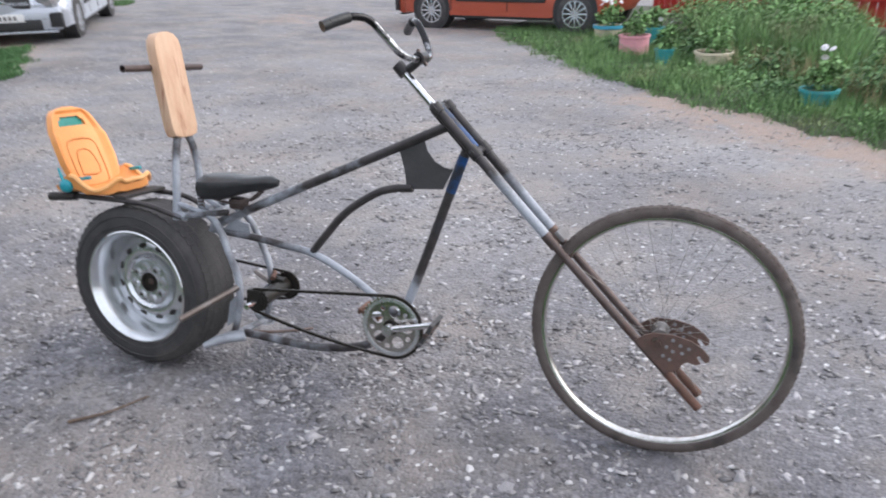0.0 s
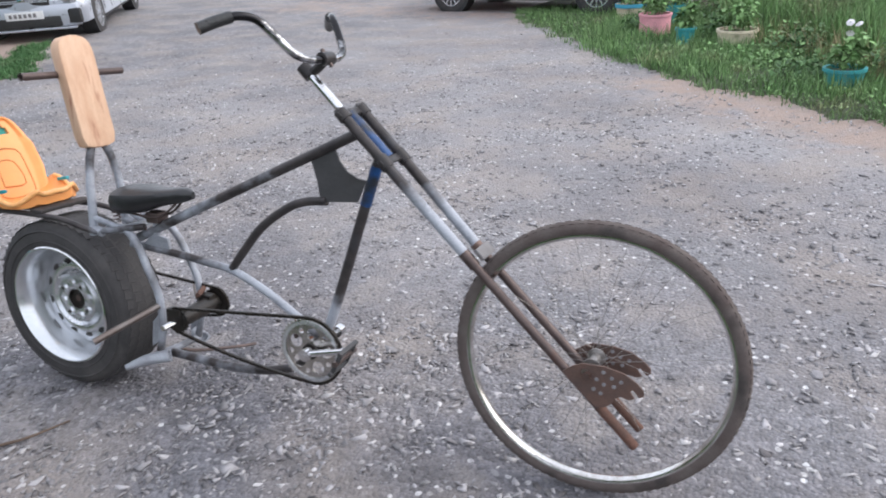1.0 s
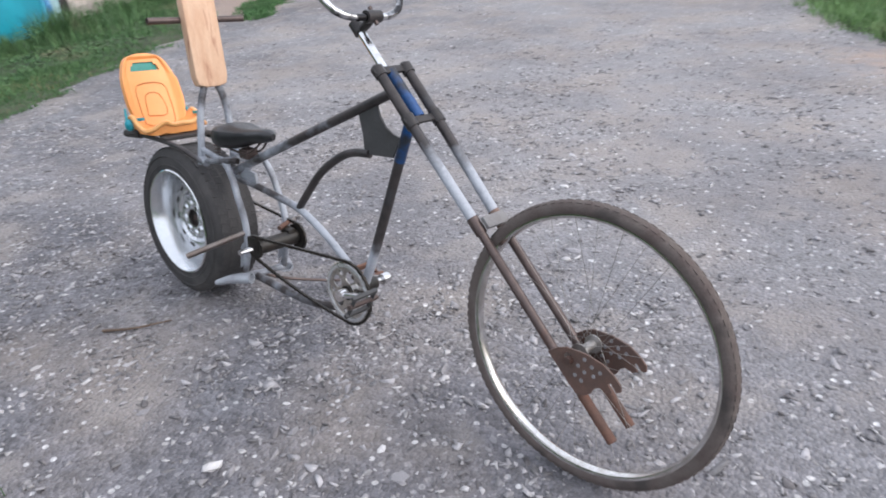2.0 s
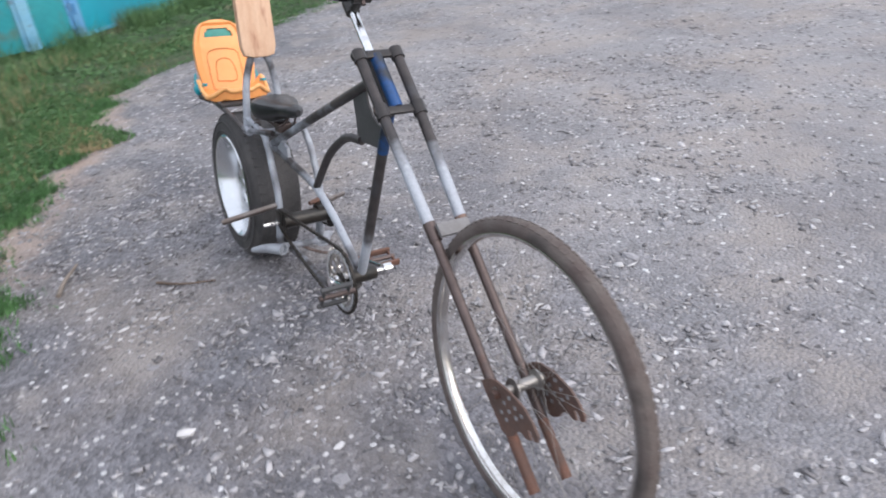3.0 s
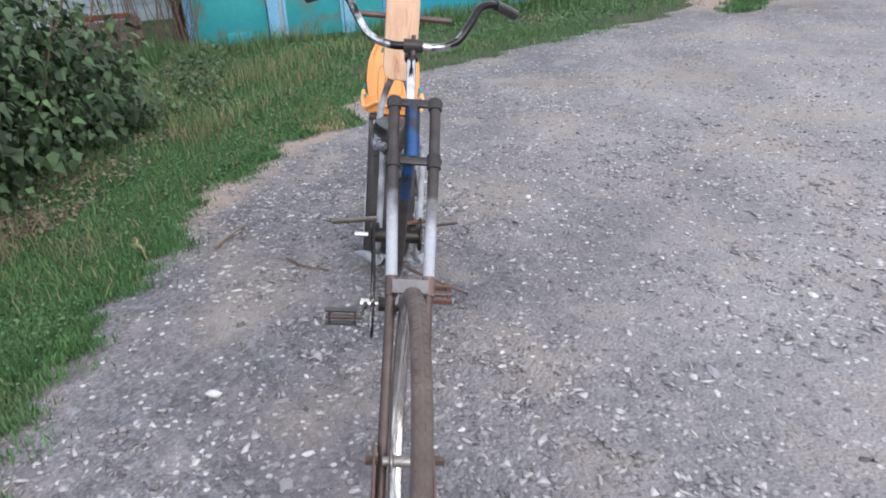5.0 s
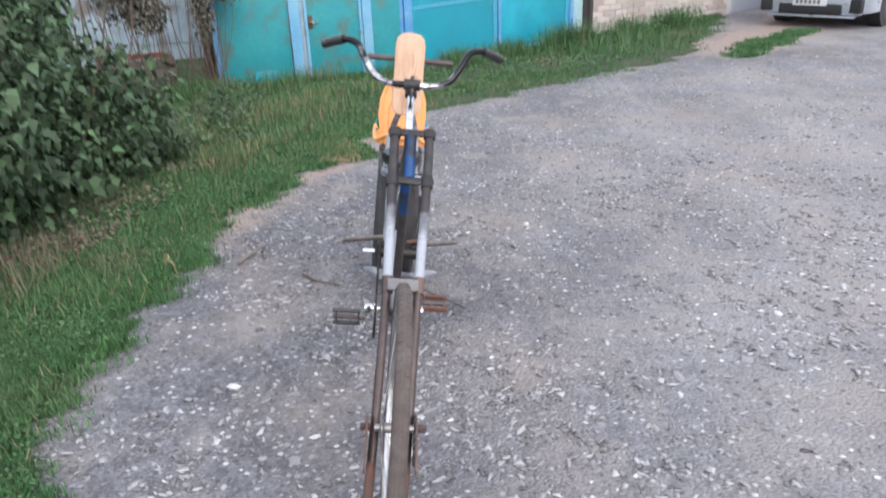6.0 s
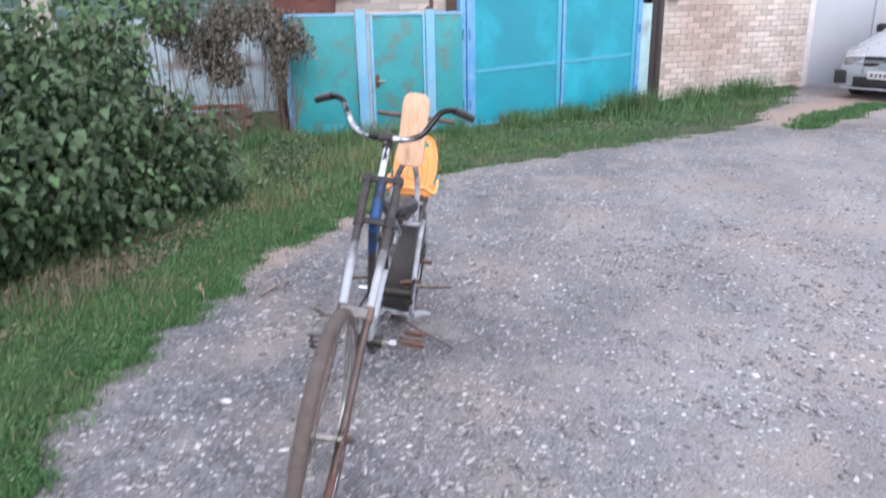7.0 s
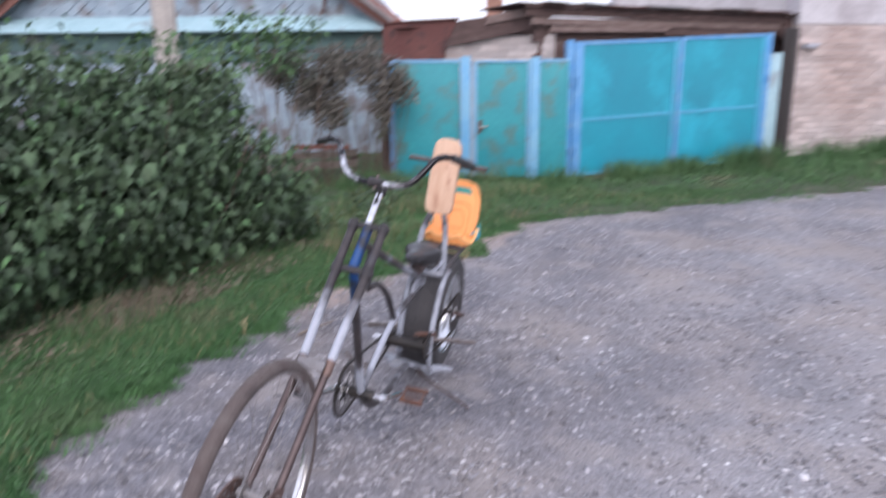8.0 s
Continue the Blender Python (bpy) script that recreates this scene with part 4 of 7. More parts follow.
bush("young_tree", [(-5.1, -1.95, 1.62, 0.38, 0.35, 0.25), (-5.4, -1.85, 1.88, 0.3, 0.3, 0.2), (-4.8, -2.1, 1.85, 0.3, 0.3, 0.2), (-4.0, -1.75, 1.55, 0.5, 0.3, 0.22), (-3.4, -1.9, 1.6, 0.5, 0.3, 0.2)],
     950, M_CLOVER, 0.064, "young green shrub rising behind the bush", 22, 8, move=(-0.37, 0.15))
# withered creeper on the fence's end
bush("withered_shrub", [(-6.50, -1.22, 1.5, 0.28, 0.2, 0.35), (-6.62, -1.12, 1.05, 0.14, 0.15, 0.5), (-6.30, -1.55, 1.45, 0.36, 0.25, 0.30), (-6.15, -1.80, 1.2, 0.36, 0.25, 0.35), (-5.98, -2.05, 1.45, 0.36, 0.25, 0.25),
                       (-6.30, -1.60, 0.95, 0.34, 0.2, 0.24), (-6.75, -1.0, 1.3, 0.12, 0.2, 0.3), (-6.72, -0.86, 1.18, 0.08, 0.22, 0.2)],
     10500, M_DRYLEAF, 0.036, "withered grey-brown shrub hanging over the fence", 23, 46, r=0.006, droop=1.0, shell=0.1)
bush("verge_weeds", [(-3.9, -0.35, 0.10, 0.3, 0.25, 0.14), (-4.3, -0.1, 0.08, 0.35, 0.25, 0.12), (-4.9, -0.4, 0.12, 0.5, 0.3, 0.18), (-5.6, -0.6, 0.14, 0.5, 0.4, 0.2)],
     1500, M_LEAF, 0.032, "low leafy weeds along the verge", 24, 8, M_GRASS, 0.003, "weeds", 0.1, 0.1)
blades("tall_grass", 4200, [(-3.3, 0.1), (-4.2, 0.35), (-6.9, 0.9), (-6.9, -1.2), (-4.6, -0.9)], M_FIELDGRASS, 0.15, 0.008, "knee-high grass and weeds beside the bush", 25, None, 0, 0.5)
blades("dry_grass", 2600, [(-3.3, 0.1), (-4.2, 0.35), (-6.9, 0.9), (-6.9, -1.2), (-4.6, -0.9)], M_DRYGRASS, 0.15, 0.005, "dry stalks among the grass beside the bush", 26, None, 0, 0.6)


# ---- the chopper bicycle ----
BIKE = Matrix.Translation((-1.75, 1.552, 0.006)) @ Matrix.Rotation(radians(6.858), 4, "Z") @ Matrix.Rotation(radians(-7.675), 4, "X")


def chopper():
    bike = thing("chopper_bicycle", BIKE, "home-made long-fork chopper bicycle with a car wheel behind", "bicycle")
    R_, L_ = -1, 1
    # frame
    fr = part("frame", tube([(1.058, 0, 0.898), (0.63, 0, 0.705), (0.215, 0, 0.515)], 0.0148, 14, coat=[0.05, 0.1, 0.4, 0.3, 0.6, 0.45, 0.7]), M_PAINT, bike, "patchy black and silver painted steel tube frame")
    part("down_tube", tube([(1.118, 0, 0.832), (1.060, 0, 0.671), (1.003, 0, 0.510), (0.947, 0, 0.36), (0.915, 0, 0.285)], 0.0148, 14, coat=[0.0, 0.0, 0.0, 0.05, 0.15, 0.85, 1.0, 0.9]), M_PAINT, fr)
    part("tube_collar", tube([(1.1115, 0, 0.815), (1.0725, 0, 0.705)], 0.0158, 14), M_BLUE, fr, "blue painted upper end of the tube")
    part("curved_tube", tube([(0.95, 0, 0.706), (0.88, 0, 0.698), (0.815, 0, 0.672), (0.722, 0, 0.607), (0.648, 0, 0.524), (0.601, 0, 0.466)], 0.0128, 12, coat=[0.0, 0.05, 0.15, 0.25]), M_PAINT, fr)
    part("spine_tube", tube([(0.205, 0, 0.502), (0.378, 0, 0.489), (0.498, 0, 0.474), (0.601, 0, 0.458), (0.715, 0, 0.408), (0.815, 0, 0.346), (0.895, 0, 0.290)], 0.0125, 12, coat=[0.7, 0.25, 0.4, 0.65, 0.9, 0.85, 0.3]), M_PAINT, fr)
    part("spine_bracket", prism([(0.25, 0.50), (0.30, 0.545), (0.36, 0.535), (0.37, 0.49)], 0.012, bevel=0.003), M_SILVER, fr)
    part("lower_tube", tube([(0.31, 0, 0.135), (0.60, 0, 0.128), (0.78, 0, 0.162), (0.885, 0, 0.232)], 0.0145, 12, coat=[0.5, 0.35, 0.3, 0.2]), M_PAINT, fr)
    gusset = [(0.906, 0.826), (0.985, 0.858), (0.997, 0.822), (1.02, 0.793), (1.05, 0.777), (1.078, 0.772), (1.048, 0.711), (0.932, 0.703), (0.925, 0.76)]
    part("gusset_plate", prism(gusset, 0.006), M_GUSSET, fr, "black painted steel gusset plate", smooth=False)
    part("head_tube", cylinder((1.031, 0.008, 0.947), (1.140, 0.008, 0.836), 0.0172, 24), M_BLUE, fr, "blue painted head tube")
    bb = lathe([(0.0005, -0.048), (0.021, -0.048), (0.023, -0.044), (0.023, 0.044), (0.021, 0.048), (0.0005, 0.048)], Matrix.Translation((0.908, 0, 0.272)), 20)
    part("bottom_bracket", bb, M_GREASE, fr)
    # the cage before the car tyre
    for s, y, dx in ((R_, -0.043, -0.040), (L_, 0.108, -0.012)):
        part("cage_tube", tube([(0.145, y * 0.8, 0.553), (0.185, y, 0.567), (0.235, y, 0.560), (0.298 + dx * 0.6, y, 0.513), (0.340 + dx, y, 0.445), (0.372 + dx, y, 0.36), (0.376 + dx, y, 0.28), (0.362 + dx, y, 0.205), (0.345 + dx, y, 0.15)], 0.0122, 12,
                               coat=[0.55, 0.7, 0.7, 0.8, 0.65, 0.7, 0.45]), M_PAINT, fr)
        part("carrier_rail", tube([(0.150, s * 0.075, 0.552), (0.09, s * 0.085, 0.568), (0.02, s * 0.090, 0.586), (-0.10, s * 0.090, 0.592), (-0.32, s * 0.080, 0.588)], 0.0095, 10, coat=[0.35, 0.1, 0.0, 0.0]), M_PAINT, fr)
        part("cage_gusset", prism([(0.358 + dx, 0.20), (0.374 + dx, 0.30), (0.335 + dx, 0.26), (0.318 + dx, 0.17)], 0.006, Matrix.Translation((0, y * 0.98, 0))), M_SILVER, fr)
    part("cage_cross_tube", tube([(0.308, -0.046, 0.148), (0.312, 0.03, 0.14), (0.334, 0.110, 0.148)], 0.012, 12, coat=[0.8, 0.6, 0.8]), M_PAINT, fr)
    part("cage_top_tube", tube([(0.215, -0.050, 0.562), (0.232, 0.03, 0.563), (0.222, 0.106, 0.562)], 0.0118, 12, coat=[0.8, 0.7, 0.8]), M_PAINT, fr)
    part("saddle_stay", tube([(0.145, -0.070, 0.556), (0.20, -0.055, 0.562), (0.30, -0.030, 0.575)], 0.0105, 10, coat=[0.7, 0.5, 0.2]), M_PAINT, fr)
    for s, y in ((R_, -0.043), (L_, 0.108)):
        foot = tube([(0.238, y + s * 0.085, 0.122), (0.285, y + s * 0.045, 0.138), (0.345, y, 0.152)], 0.0095, 14, r_end=0.030, per=5, hollow=True)
        for v in foot.verts:
            f = min(1.0, max(0.0, (v.co.x - 0.25) / 0.09))
            v.co.z = 0.138 + (v.co.z - 0.138) * (1 - 0.35 * f)
        part("flattened_foot", foot, M_SILVER, fr, "flattened silver tube end by the tyre")
    part("side_stand", tube([(0.30, 0.03, 0.135), (0.33, 0.10, 0.10), (0.37, 0.27, 0.048), (0.40, 0.325, 0.040)], 0.006, 8), M_BARE, bike, "thin bare steel side stand")
    # steps
    part("foot_peg", tube([(0.336, -0.050, 0.322), (0.232, -0.225, 0.253)], 0.0105, 10, per=2, hollow=True), M_PEG, bike, "bare rusty steel foot peg")
    part("foot_peg", tube([(0.37, 0.09, 0.305), (0.28, 0.18, 0.283), (0.19, 0.275, 0.260)], 0.010, 10, per=3, hollow=True), M_PEG, bike, "bare rusty steel foot peg")
    # fork
    fork = part("fork", tube([(1.016, 0, 0.944), (1.134, 0, 0.824)], 0.013, 14, coat=[0, 0]), M_BLACK, bike, "long raked twin-leg fork, black, silver and rusty")
    for s in (R_, L_):
        part("upper_leg", tube([(1.040, 0.011 + s * 0.053, 0.950), (1.155, 0.010 + s * 0.052, 0.833), (1.385, 0.007 + s * 0.044, 0.600)], 0.0142, 14, coat=[0.0, 0.0, 0.0, 0.05, 0.10, 0.50, 0.90, 0.98], per=8), M_PAINT, fork, "fork leg, black above and silver below")
        part("lower_leg", tube([(1.365, 0.007 + s * 0.044, 0.620), (1.60, s * 0.044, 0.390), (1.75, -0.006 + s * 0.044, 0.246)], 0.0122, 12, per=6), M_BARE, fork, "bare brown steel lower fork leg")
        part("leg_end", tube([(1.735, -0.006 + s * 0.044, 0.2605), (1.832, -0.010 + s * 0.044, 0.168)], 0.0126, 12, per=3, hollow=True), M_RUST, fork, "rusty open end of the fork leg")
        part("leg_sleeve", tube([(1.370, 0.007 + s * 0.044, 0.615), (1.404, 0.007 + s * 0.044, 0.581)], 0.0158, 14, per=2), M_BARE if s == R_ else M_BRACE, fork)
        part("fork_cap", tube([(1.030, 0.011 + s * 0.053, 0.960), (1.050, 0.011 + s * 0.053, 0.940)], 0.0180, 14, per=2), M_BLACK, fork)
        part("fork_clamp", tube([(1.142, 0.010 + s * 0.052, 0.846), (1.168, 0.010 + s * 0.052, 0.820)], 0.0182, 14, per=2), M_BLACK, fork)
        # perforated dropout plates
        pl = [(1.640, 0.349), (1.668, 0.370), (1.694, 0.381), (1.752, 0.382), (1.805, 0.371), (1.840, 0.350), (1.860, 0.330), (1.862, 0.314), (1.850, 0.308), (1.832, 0.328),
              (1.824, 0.322), (1.838, 0.303), (1.823, 0.296), (1.801, 0.302), (1.787, 0.294), (1.778, 0.275), (1.760, 0.262), (1.735, 0.258), (1.70, 0.290)]
        pl = [(1.69 + (x - 1.69) * 0.90, 0.345 + (z - 0.345) * 0.90) for x, z in pl]
        pm = Matrix.Translation((0, s * 0.062 - 0.005, 0))
        plate = part("dropout_plate", prism(pl, 0.005, pm), M_PLATE, fork, "rusty perforated steel axle plate", smooth=False)
        for hx, hz in ((1.752, 0.366), (1.775, 0.352), (1.800, 0.345), (1.735, 0.342), (1.755, 0.330), (1.782, 0.328), (1.728, 0.312), (1.748, 0.302)):
            hx, hz = 1.69 + (hx - 1.69) * 0.90, 0.345 + (hz - 0.345) * 0.90
            part("plate_hole", cylinder((hx, s * 0.0655 - 0.005, hz), (hx, s * 0.0585 - 0.005, hz), 0.0052, 8), M_STONE, plate, "drilled hole")
        part("plate_bolt", cylinder((1.700, s * 0.058, 0.358), (1.700, s * 0.074, 0.358), 0.008, 6), M_PEG, plate, "steel bolt head")
        part("axle_nut", cylinder((1.706, s * 0.058, 0.350), (1.706, s * 0.084, 0.350), 0.011, 6), M_BARE, fork)
    for cx, cz, half, name in ((1.036, 0.952, 0.053, "top_crown"), (1.152, 0.834, 0.052, "lower_crown")):
        m = Matrix.Translation((cx, 0.0105, cz)) @ Matrix.Rotation(radians(45), 4, "Y")
        b = box((0.022, half * 2, 0.012), m, 0.004)
        for s in (-1, 1):
            lathe([(0.0005, -0.007), (0.0185, -0.007), (0.0205, -0.005), (0.0205, 0.005), (0.0185, 0.007), (0.0005, 0.007)], m @ Matrix.Translation((0, s * half, 0)) @ Matrix.Rotation(radians(90), 4, "X"), 16, b)
        part(name, b, M_BLACK, fork)
    brace = box((0.034, 0.086, 0.011), Matrix.Translation((1.412, 0.006, 0.612)) @ Matrix.Rotation(radians(45), 4, "Y"), 0.002)
    part("fork_brace", brace, M_DULLGREY, fork, "dull grey flat brace between the fork legs")
    # stem and handlebar
    part("stem_post", cylinder((1.018, 0, 0.950), (0.918, 0, 1.052), 0.0122, 16), M_CHROME, bike, "chromed handlebar post")
    stem = part("stem", tube([(0.904, 0, 1.060), (0.932, 0, 1.055), (0.972, 0, 1.086)], 0.0128, 12, per=4), M_BLACK, bike)
    part("stem_cap", cylinder((0.900, 0, 1.068), (0.925, 0, 1.042), 0.019, 14), M_BLACK, stem)
    part("stem_clamp", cylinder((0.974, -0.026, 1.088), (0.974, 0.024, 1.088), 0.0175, 16), M_BLACK, stem)
    part("clamp_bolt", cylinder((0.990, 0, 1.068), (0.962, 0, 1.112), 0.006, 8), M_BARE, stem)
    hb = []
    half = [(0.974, 0.0, 1.088), (0.972, 0.06, 1.087), (0.955, 0.115, 1.104), (0.925, 0.150, 1.148), (0.895, 0.175, 1.185), (0.868, 0.21, 1.194), (0.84, 0.247, 1.184), (0.816, 0.282, 1.169)]
    hb = [(x, -y, z) for x, y, z in half[::-1]] + half[1:]
    bar = part("handlebar", tube(hb, 0.0108, 12, per=6), M_CHROME_OLD, bike, "high-rise handlebar with flaking black over chrome")
    for s in (R_, L_):
        part("grip", tube([(x, s * y, z) for x, y, z in ((0.857, 0.222, 1.192), (0.834, 0.256, 1.180), (0.813, 0.288, 1.166))], 0.0148, 14, per=4), M_GRIP, bar, "black rubber grip")
    # front wheel
    C = Matrix.Translation((1.709, 0.002, 0.351))
    rim = lathe([(0.330, -0.0130), (0.336, -0.0160), (0.341, -0.0150), (0.337, -0.010), (0.337, 0.010), (0.341, 0.0150), (0.336, 0.0160), (0.330, 0.0130), (0.327, 0.006), (0.327, -0.006)], C, 72)
    fw = part("front_wheel", rim, M_ALU, bike, "thin spoked bicycle wheel with an aluminium rim")
    prof = [(0.3505 + 0.0198 * math.cos(a), 0.0195 * math.sin(a)) for a in [math.pi * 2 * k / 14 for k in range(14)]]
    tyre = lathe(prof, C, 96)
    for k in range(96):
        for s in (-1, 1):
            a = 2 * math.pi * (k + (0.5 if s > 0 else 0)) / 96
            m = C @ Matrix.Rotation(-a, 4, "Y") @ Matrix.Translation((0.3665, s * 0.0080, 0)) @ Matrix.Rotation(radians(s * 24), 4, "Z")
            box((0.005, 0.010, 0.014), m, bm=tyre)
    part("tyre", tyre, M_BIKE_RUBBER, fw, "dusty brown-black treaded bicycle tyre")
    hub = lathe([(0.0005, -0.05), (0.010, -0.05), (0.010, -0.036), (0.024, -0.034), (0.024, -0.030), (0.013, -0.026), (0.013, 0.026), (0.024, 0.030), (0.024, 0.034), (0.010, 0.036), (0.010, 0.05), (0.0005, 0.05)], C, 20)
    part("hub", hub, M_SPOKE, fw, "dull steel hub")
    for k in range(32):
        s = 1 if k % 2 else -1
        a = 2 * math.pi * k / 32
        b = a + (0.75 if (k // 2) % 2 else -0.75)
        p = C @ Vector((0.022 * math.cos(b), s * 0.032, 0.022 * math.sin(b)))
        q = C @ Vector((0.328 * math.cos(a), s * 0.003, 0.328 * math.sin(a)))
        part("spoke", tube([p, q], 0.0007, 5, per=1), M_SPOKE, fw)
    # rear car wheel
    C = Matrix.Translation((-0.060, 0, 0.280))
    prof = [(0.196, -0.088), (0.212, -0.094), (0.245, -0.095), (0.270, -0.089), (0.283, -0.078), (0.289, -0.062), (0.2905, -0.03), (0.291, 0.0), (0.2905, 0.03), (0.289, 0.062), (0.283, 0.078), (0.270, 0.089), (0.245, 0.095), (0.212, 0.094), (0.196, 0.088), (0.186, 0.05), (0.186, -0.05)]
    rimp = [(0.203, -0.098), (0.206, -0.095), (0.204, -0.088), (0.190, -0.084), (0.188, -0.05), (0.172, -0.02), (0.172, 0.03), (0.188, 0.06), (0.203, 0.09), (0.200, 0.092), (0.184, 0.062), (0.166, 0.032), (0.166, -0.022), (0.180, -0.052), (0.185, -0.082), (0.196, -0.092), (0.199, -0.098)]
    rw = part("rear_wheel", lathe(rimp, C, 72), M_WHEEL, bike, "silver steel car wheel with a road tyre")
    tyre = lathe(prof, C, 96)
    part("tyre", tyre, M_RUBBER, rw, "dusty black car tyre with ribs and blocks")
    for row, (y, w) in enumerate(((-0.062, 0.026), (-0.027, 0.028), (0.008, 0.026), (0.040, 0.024), (0.066, 0.020))):
        n = 54
        me = mesh_of("tread_block", box((0.0045, w, 0.029), None, 0.0012, segments=1), M_RUBBER, False)
        for k in range(n):
            turn = 2 * math.pi * (k + row * 0.37) / n
            o = new("tread_block", me)
            o.parent = rw
            o.matrix_local = C @ Matrix.Rotation(-turn, 4, "Y") @ Matrix.Translation((0.2892 - (0.0015 if abs(y) > 0.05 else 0), y, 0)) @ Matrix.Rotation(radians(-12 if y < 0 else 12), 4, "X")
    for rr in (0.225, 0.258):
        part("sidewall_ring", lathe([(rr - 0.003, -0.0935), (rr, -0.0972), (rr + 0.003, -0.0935)], C, 72), M_RUBBER, rw)
    C = Matrix.Translation((-0.060, 0.041, 0.280))
    disc = lathe([(0.036, -0.066), (0.040, -0.068), (0.085, -0.066), (0.100, -0.056), (0.112, -0.060), (0.130, -0.060), (0.146, -0.052), (0.168, -0.044), (0.168, -0.036), (0.144, -0.044), (0.128, -0.052), (0.100, -0.048), (0.084, -0.058), (0.036, -0.058)], C, 60)
    part("wheel_disc", disc, M_WHEEL, rw)
    # rim edge ring in brighter metal than the wheel, to draw its highlight
    part("rim_lip", lathe([(0.2035, -0.0985), (0.2075, -0.0955), (0.2065, -0.0905), (0.2015, -0.0925), (0.2005, -0.0975)], Matrix.Translation((-0.060, 0, 0.280)), 72), M_CHROME, rw, "rim edge ring, bright chrome for its highlight")
    part("rim_step", lathe([(0.181, -0.060), (0.1845, -0.068), (0.1865, -0.060)], Matrix.Translation((-0.060, 0, 0.280)), 72), M_WHEEL, rw)
    part("disc_ridge", lathe([(0.082, -0.0655), (0.093, -0.0755), (0.104, -0.060), (0.094, -0.056)], C, 60), M_WHEEL, rw)
    # hub bore: a shallow closed cup, black to stand in for its deep shade
    part("centre_bore", lathe([(0.0005, -0.055), (0.036, -0.055), (0.037, -0.067), (0.033, -0.068), (0.030, -0.059), (0.0005, -0.059)], C, 24), M_GREASE, rw, "shallow black cup drawn for the shaded hub bore")
    # vent holes are solid discs, the shade inside them painted black
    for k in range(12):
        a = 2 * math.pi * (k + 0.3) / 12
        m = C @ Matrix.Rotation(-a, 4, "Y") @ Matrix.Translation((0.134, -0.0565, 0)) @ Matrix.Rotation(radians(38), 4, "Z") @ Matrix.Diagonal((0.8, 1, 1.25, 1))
        part("vent_hole", lathe([(0.0005, -0.004), (0.0115, -0.004), (0.0125, 0.0), (0.0115, 0.004), (0.0005, 0.004)], m, 12), M_GREASE, rw, "black disc drawn for the shade in a vent hole")
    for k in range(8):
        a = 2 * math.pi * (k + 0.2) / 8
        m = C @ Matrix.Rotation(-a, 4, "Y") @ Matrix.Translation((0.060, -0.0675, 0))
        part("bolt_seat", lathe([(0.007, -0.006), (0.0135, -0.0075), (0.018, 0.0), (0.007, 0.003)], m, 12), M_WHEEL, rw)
        # every other bolt hole is filled black for its shade
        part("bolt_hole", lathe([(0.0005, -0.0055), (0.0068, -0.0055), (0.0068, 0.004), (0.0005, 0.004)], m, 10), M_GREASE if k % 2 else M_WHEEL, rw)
    C = Matrix.Translation((-0.060, 0, 0.280))
    part("rear_sprocket", lathe([(0.04, 0.108), (0.095, 0.108), (0.095, 0.112), (0.04, 0.112)], C, 36), M_GREASE, rw, "black chain sprocket")
    part("axle", cylinder((-0.058, -0.02, 0.282), (-0.058, 0.16, 0.282), 0.012, 12), M_BARE, rw)
    # crank and pedals
    crank = part("crank", cylinder((0.908, -0.105, 0.272), (0.908, 0.105, 0.272), 0.0085, 12), M_CHROME, bike)
    ring = bmesh.new()
    outer, inner = 0.098, 0.082
    CR = Matrix.Translation((0.908, -0.066, 0.272))
    lathe([(outer, -0.002), (outer, 0.002), (inner, 0.002), (inner, -0.002)], CR, 60, ring)
    for k in range(46):
        box((0.008, 0.003, 0.006), CR @ Matrix.Rotation(2 * math.pi * k / 46, 4, "Y") @ Matrix.Translation((0.100, 0, 0)), bm=ring)
    part("chainring", ring, M_RING, crank, "toothed steel chainring", smooth=False)
    part("chainring_edge", lathe([(0.084, -0.0045), (0.0945, -0.0045), (0.0945, -0.002), (0.084, -0.002)], CR, 60), M_WHEEL, crank)
    disc_bm = bmesh.new()
    loops = [(0, 0, 0.0835, 48)]
    for k in range(5):
        for dist, rr, turn, n in ((0.054, 0.0200, 0.0, 18), (0.066, 0.0085, math.pi / 5, 12)):
            a = radians(78) + 2 * math.pi * k / 5 + turn
            loops.append((dist * math.cos(a), dist * math.sin(a), rr, n))
    edges = []
    for cx, cz, rr, n in loops:
        vs = [disc_bm.verts.new(CR @ Vector((cx + rr * math.cos(2 * math.pi * q / n), -0.0015, cz + rr * math.sin(2 * math.pi * q / n)))) for q in range(n)]
        edges += [disc_bm.edges.new((vs[q], vs[(q + 1) % n])) for q in range(n)]
    bmesh.ops.triangle_fill(disc_bm, use_beauty=True, edges=edges)
    ext = bmesh.ops.extrude_face_region(disc_bm, geom=list(disc_bm.faces))
    bmesh.ops.translate(disc_bm, verts=[g for g in ext["geom"] if isinstance(g, bmesh.types.BMVert)], vec=(0, 0.003, 0))
    part("chainring_disc", disc_bm, M_RING, crank, "nickel-plated disc with round cut-outs", smooth=False)
    part("chainring_boss", lathe([(0.0005, -0.006), (0.024, -0.006), (0.024, 0.004), (0.0005, 0.004)], CR, 24), M_GREASE, crank)
    ang = 16.5
    for s in (R_, L_):
        k = 1 if s == R_ else -1
        dx, dz = math.cos(radians(ang)) * 0.172 * k, math.sin(radians(ang)) * 0.172 * k
        p0, p1 = (0.908, s * 0.088, 0.272), (0.908 + dx, s * 0.108, 0.272 + dz)
        arm = part("crank_arm", tube([p0, p1], 0.0115, 10, per=3, r_end=0.009), M_CHROME, crank, "chromed crank arm")
